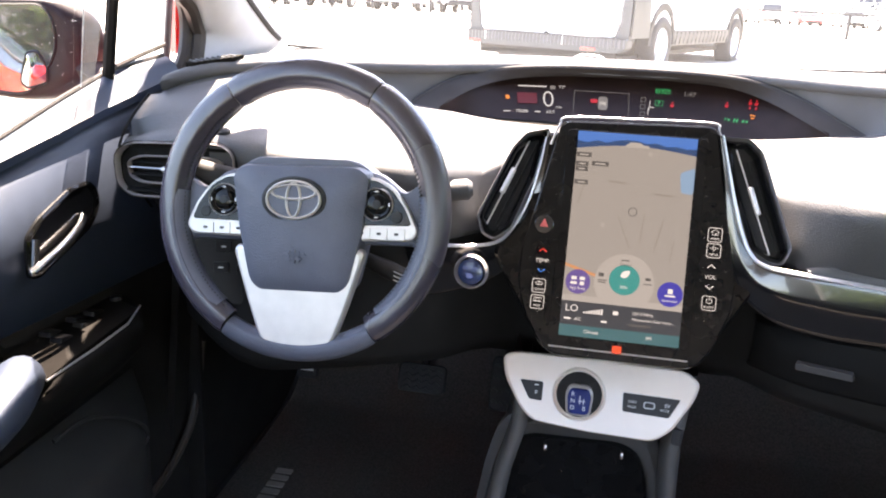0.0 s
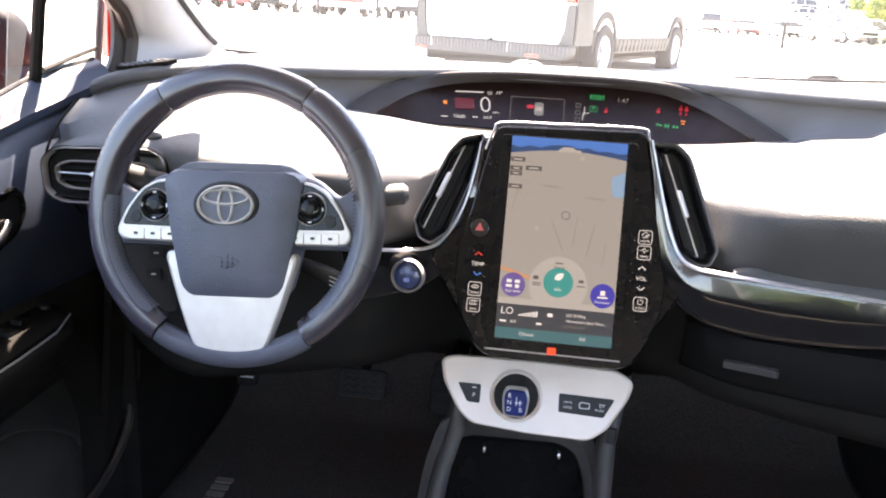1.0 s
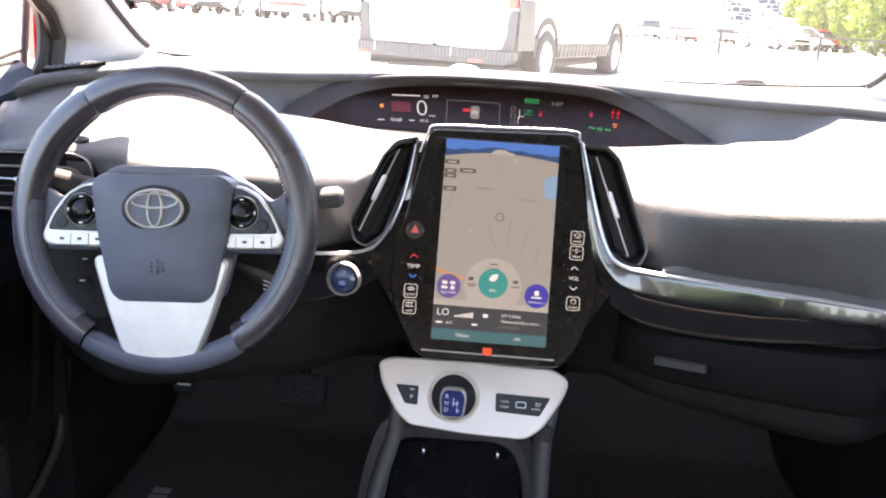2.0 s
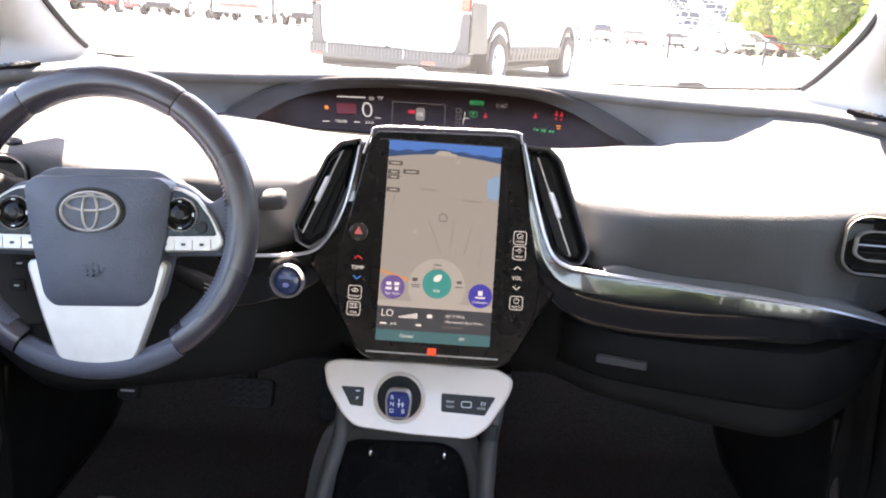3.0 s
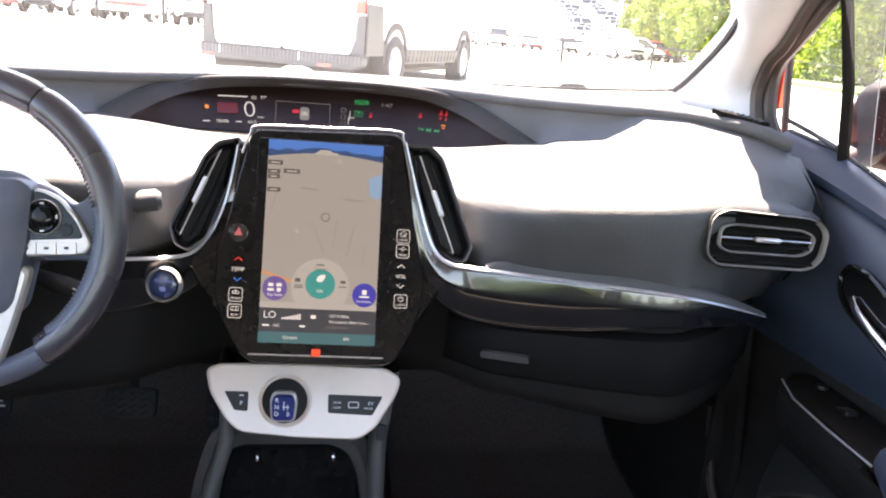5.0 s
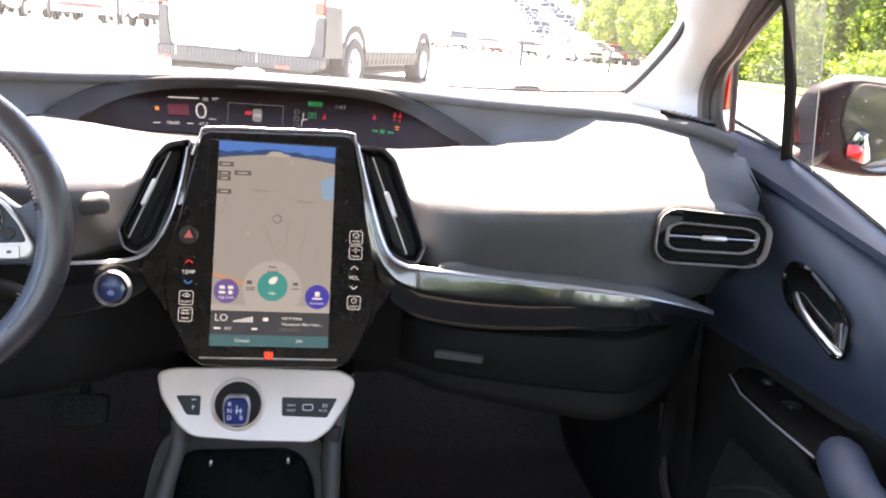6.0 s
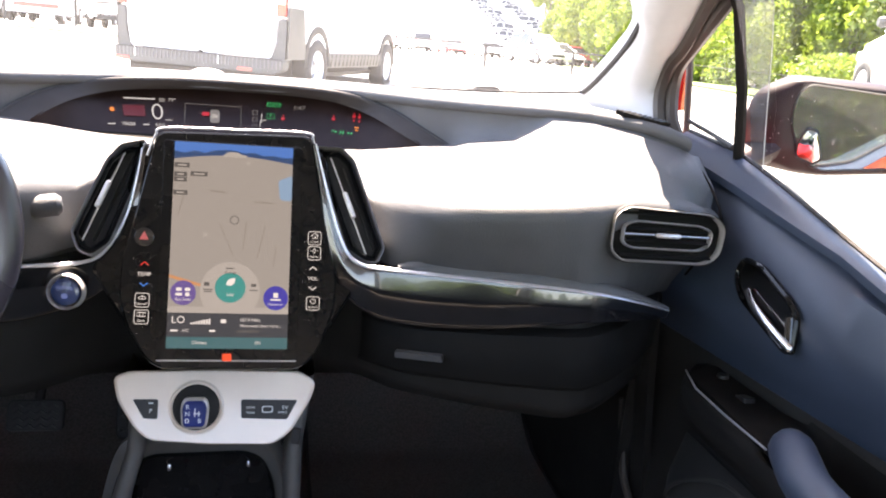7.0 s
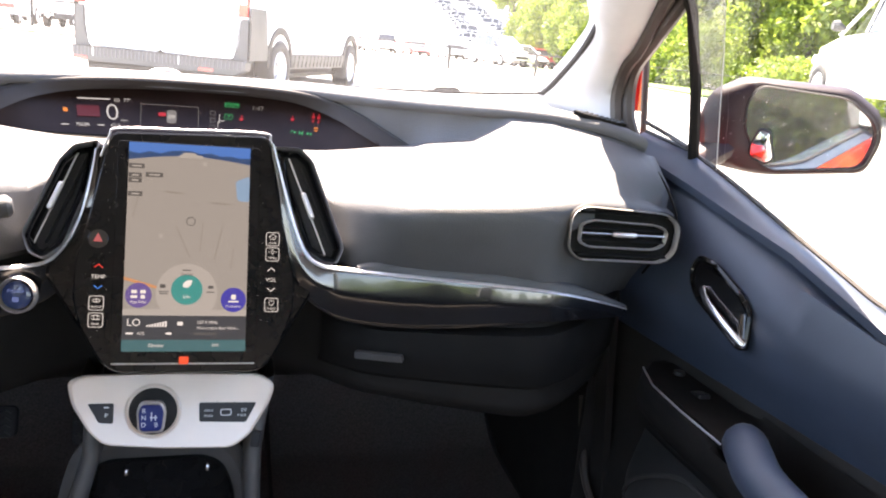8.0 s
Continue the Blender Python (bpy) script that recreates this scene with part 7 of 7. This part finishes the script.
for k in range(7):
    place(("white", "tallwhite", "silver")[k % 3], -22 + 2.7 * k, 47 + 0.5 * rnd.random(), 180)
for p in proto.values():
    del p["used"]
suv = parked_car("white tall car parked on the bank by the hedge", paint("pearl_paint", (0.72, 0.72, 0.71)), True)
suv.matrix_world = Matrix.Translation((8.8, 7.75, ground_z(8.8, 7.75) + 0.02)) @ pose(0, 0, 0, 0, 0, -19)

# ---------------------------------------------------------------- fence and signs
M_FENCE = mat("black_fence_paint", (0.012, 0.012, 0.012), 0.7)
def fence(pts, step, thick=1.0):
    f = thing("fence", "dark metal rail fence round the car park", "fence", group="fences", at=(pts[0][0], pts[0][1], ground_z(*pts[0])))
    a, b = Vector(pts[0]), Vector(pts[1])
    n = max(1, round((b - a).length / step))
    tops = []
    for k in range(n + 1):
        p = a.lerp(b, k / n)
        z = ground_z(p.x, p.y)
        tops.append(Vector((p.x, p.y, z + 0.62)))
        part("post", tube(bmesh.new(), [Vector((p.x, p.y, z - 0.1)), tops[-1]], 0.045 * thick, 8), M_FENCE, f)
    for q0, q1 in zip(tops, tops[1:]):
        part("rail", tube(bmesh.new(), [q0, q1], 0.030 * thick, 6), M_FENCE, f)
fence([(3.4, 21.6), (11.6, 22.4)], 2.55)
fence([(12.0, 22.4), (12.3, -14)], 5.8, 0.35)
sign = thing("banner_sign", "white banner sign with red bars between posts", "sign", at=(-7.3, 31, ground_z(-7.3, 29.5)))
for x in (-8.4, -6.2):
    part("post", tube(bmesh.new(), [Vector((x, 29.5, 0.5)), Vector((x, 29.5, 2.6))], 0.05, 8), M_FENCE, sign)
part("banner", plate(bmesh.new(), rect(2.1, 0.8), frame_on((-7.3, 29.46, 1.35), (1, 0, 0), (0, 0, 1)), 0.03, 0.0), M_VAN, sign, smooth=False)
for x, z, w in ((-7.75, 1.5, 0.8), (-6.9, 1.5, 0.6), (-7.4, 1.2, 1.4)):
    part("red_bar", plate(bmesh.new(), rect(w, 0.14), frame_on((x, 29.42, z), (1, 0, 0), (0, 0, 1)), 0.01, 0.0), paint("sign_red", (0.5, 0.02, 0.02)), sign, smooth=False)

# ---------------------------------------------------------------- trees and hedge
def leafy(name, c0, c1):
    m = bpy.data.materials.new(name)
    m.use_nodes = True
    n, l = m.node_tree.nodes, m.node_tree.links
    b = n["Principled BSDF"]
    g, ra, tl, mx = (n.new("ShaderNode" + k) for k in ("NewGeometry", "ValToRGB", "BsdfTranslucent", "MixShader"))
    ra.color_ramp.elements[0].color, ra.color_ramp.elements[1].color = (*c0, 1), (*c1, 1)
    tc, no, ad = (n.new("ShaderNode" + k) for k in ("TexCoord", "TexNoise", "Math"))      # whole sprays lighter or darker, then leaf by leaf
    no.inputs["Scale"].default_value, no.inputs["Detail"].default_value = 0.9, 3.0
    ad.operation, ad.inputs[1].default_value = "MULTIPLY_ADD", 0.55
    l.new(tc.outputs["Object"], no.inputs["Vector"])
    l.new(g.outputs["Random Per Island"], ad.inputs[0])
    sc_ = n.new("ShaderNodeMapRange")
    sc_.inputs["From Min"].default_value, sc_.inputs["From Max"].default_value = 0.35, 0.65
    sc_.inputs["To Min"].default_value, sc_.inputs["To Max"].default_value = 0.02, 0.48
    l.new(no.outputs["Fac"], sc_.inputs["Value"])
    l.new(sc_.outputs["Result"], ad.inputs[2])
    l.new(ad.outputs[0], ra.inputs["Fac"])
    l.new(ra.outputs["Color"], b.inputs["Base Color"])
    l.new(ra.outputs["Color"], tl.inputs["Color"])
    b.inputs["Roughness"].default_value = 0.6
    mx.inputs[0].default_value = 0.5
    l.new(b.outputs[0], mx.inputs[1])
    l.new(tl.outputs[0], mx.inputs[2])
    l.new(mx.outputs[0], n["Material Output"].inputs["Surface"])
    return m
M_LEAF = leafy("leaves", (0.045, 0.090, 0.014), (0.25, 0.32, 0.048))
M_BARK = mat("bark", (0.11, 0.09, 0.07), 0.9, bump=0.8, bscale=25, vary=0.3, scale=6)
def leaves(rng_, blobs, n, size):
    """Many small folded leaves spread through soft blobs (centre, radii)."""
    pts = []
    vol = np.array([b[1][0] * b[1][1] * b[1][2] for b in blobs]) ** 0.7
    pick = rng_.choice(len(blobs), n, p=vol / vol.sum())
    d = rng_.normal(size=(n, 3))
    d /= np.linalg.norm(d, axis=1, keepdims=True)
    rad = rng_.uniform(0.45, 1.05, (n, 1)) ** 0.6
    cen = np.array([b[0] for b in blobs])[pick]
    rr = np.array([b[1] for b in blobs])[pick]
    c = cen + d * rad * rr
    u = rng_.normal(size=(n, 3)); u /= np.linalg.norm(u, axis=1, keepdims=True)
    w = np.cross(u, rng_.normal(size=(n, 3))); w /= np.linalg.norm(w, axis=1, keepdims=True)
    s = size * rng_.uniform(0.6, 1.3, (n, 1))
    v = np.concatenate([c - u * s, c + w * s * 0.5, c + u * s, c - w * s * 0.5], 1).reshape(-1, 3)
    me = bpy.data.meshes.new("leaves")
    me.from_pydata(v.tolist(), [], np.arange(4 * n).reshape(-1, 4).tolist())
    me.materials.append(M_LEAF)
    return me
def tree(seed, h, spread, n, size):
    t = thing("tree", "leafy green broadleaf tree beside the car park", "tree", group="trees")
    g = np.random.default_rng(seed)
    pts = [Vector((0.15 * math.sin(k + seed), 0.15 * math.cos(1.7 * k + seed), h * 0.75 * k / 6)) for k in range(7)]
    part("trunk", tube(bmesh.new(), pts, [0.17 - 0.02 * k for k in range(7)], 8), M_BARK, t)
    blobs = []
    for k in range(9):
        a, z = g.uniform(0, 6.28), h * g.uniform(0.18, 0.92)
        q = spread * g.uniform(0.35, 0.8) * (1.1 - 0.5 * z / h)
        tip = Vector((q * math.cos(a), q * math.sin(a), z))
        root = pts[min(6, max(1, int(z / h * 5)))]
        part("limb", tube(bmesh.new(), [root, root.lerp(tip, 0.5) + Vector((0, 0, 0.2)), tip], [0.07, 0.045, 0.015], 6), M_BARK, t)
        blobs.append((tuple(tip), tuple(g.uniform(0.5, 1.0, 3) * spread * 0.48)))
    blobs.append(((0, 0, h * 0.7), (spread * 0.6, spread * 0.6, h * 0.28)))
    ob = new("crown", leaves(g, blobs, n, size))
    ob.parent = t
    return t
protos = [tree(1, 7.5, 3.2, 9000, 0.16), tree(2, 9.0, 3.8, 11000, 0.17), tree(4, 6.5, 2.9, 8000, 0.15)]
rnd = random.Random(11)
spots = [(15.0 + rnd.uniform(0, 3), -34 - 5.0 * k) for k in range(11)] + [(-30 + 8.0 * k, -75 - rnd.uniform(0, 6)) for k in range(9)] + [(16.8 + rnd.uniform(0, 2.5), y) for y in (-32, -26, -20, *range(-14, 26, 4))] + [(21 + rnd.uniform(0, 2), y) for y in range(-10, 30, 6)] + [(19 + 0.35 * k + rnd.uniform(0, 2), 28 + 3.6 * k) for k in range(9)] + [(26 + rnd.uniform(0, 3), 34 + 5 * k) for k in range(8)] + [(14 + 5.5 * k + rnd.uniform(-1.5, 1.5), 160 + 3 * k + rnd.uniform(-6, 6)) for k in range(11)] + [(38 + 1.2 * k + rnd.uniform(-2, 2), 84 + 8 * k) for k in range(9)]
for k, (x, y) in enumerate(spots):
    m = Matrix.Translation((x, y, ground_z(x, y) - 0.05)) @ pose(0, 0, 0, 0, 0, rnd.uniform(0, 360))
    if k < 3:
        protos[k].matrix_world = m
    else:
        copy_thing(protos[k % 3], m)
g = np.random.default_rng(9)
bl = []
for k in range(84):
    y = -34 + 62 * k / 84
    bl.append(((15.3 + g.uniform(-0.5, 0.7), y, ground_z(15, y) + g.uniform(0.3, 2.4)), tuple(g.uniform(0.45, 1.25, 3))))
for k in range(70):          # its dense foot
    y = -34 + 62 * k / 70
    bl.append(((14.9 + g.uniform(-0.3, 0.5), y, ground_z(15, y) + g.uniform(0.25, 0.8)), tuple(g.uniform(0.5, 0.8, 3))))
for k in range(46):          # shrubs up the slope beyond the corner
    y = 27 + 30 * k / 46
    x = 17.5 + 0.30 * (y - 27) + g.uniform(-0.6, 1.6)
    bl.append(((x, y, ground_z(x, y) + g.uniform(0.4, 2.6)), tuple(g.uniform(0.9, 1.6, 3))))
hedge = new("hedge", leaves(g, bl, 150000, 0.085))
tagged(hedge, "dense green hedge of mixed shrubs along the verge", "hedge", kind="stuff")
# shrubs on both sides behind the car, seen in the door mirrors
bl = []
for k in range(64):
    x = (3.0 + 11 * (k // 2) / 31) * (1 if k % 2 else -1)
    bl.append(((x, -9.5 + g.uniform(-0.6, 0.6), ground_z(x, -9.5) + g.uniform(0.3, 2.0)), tuple(g.uniform(0.5, 0.8, 3))))
shrubs = new("shrub_row", leaves(g, bl, 36000, 0.10))
tagged(shrubs, "green shrubs on both sides behind the parked car", "shrubs", kind="stuff")
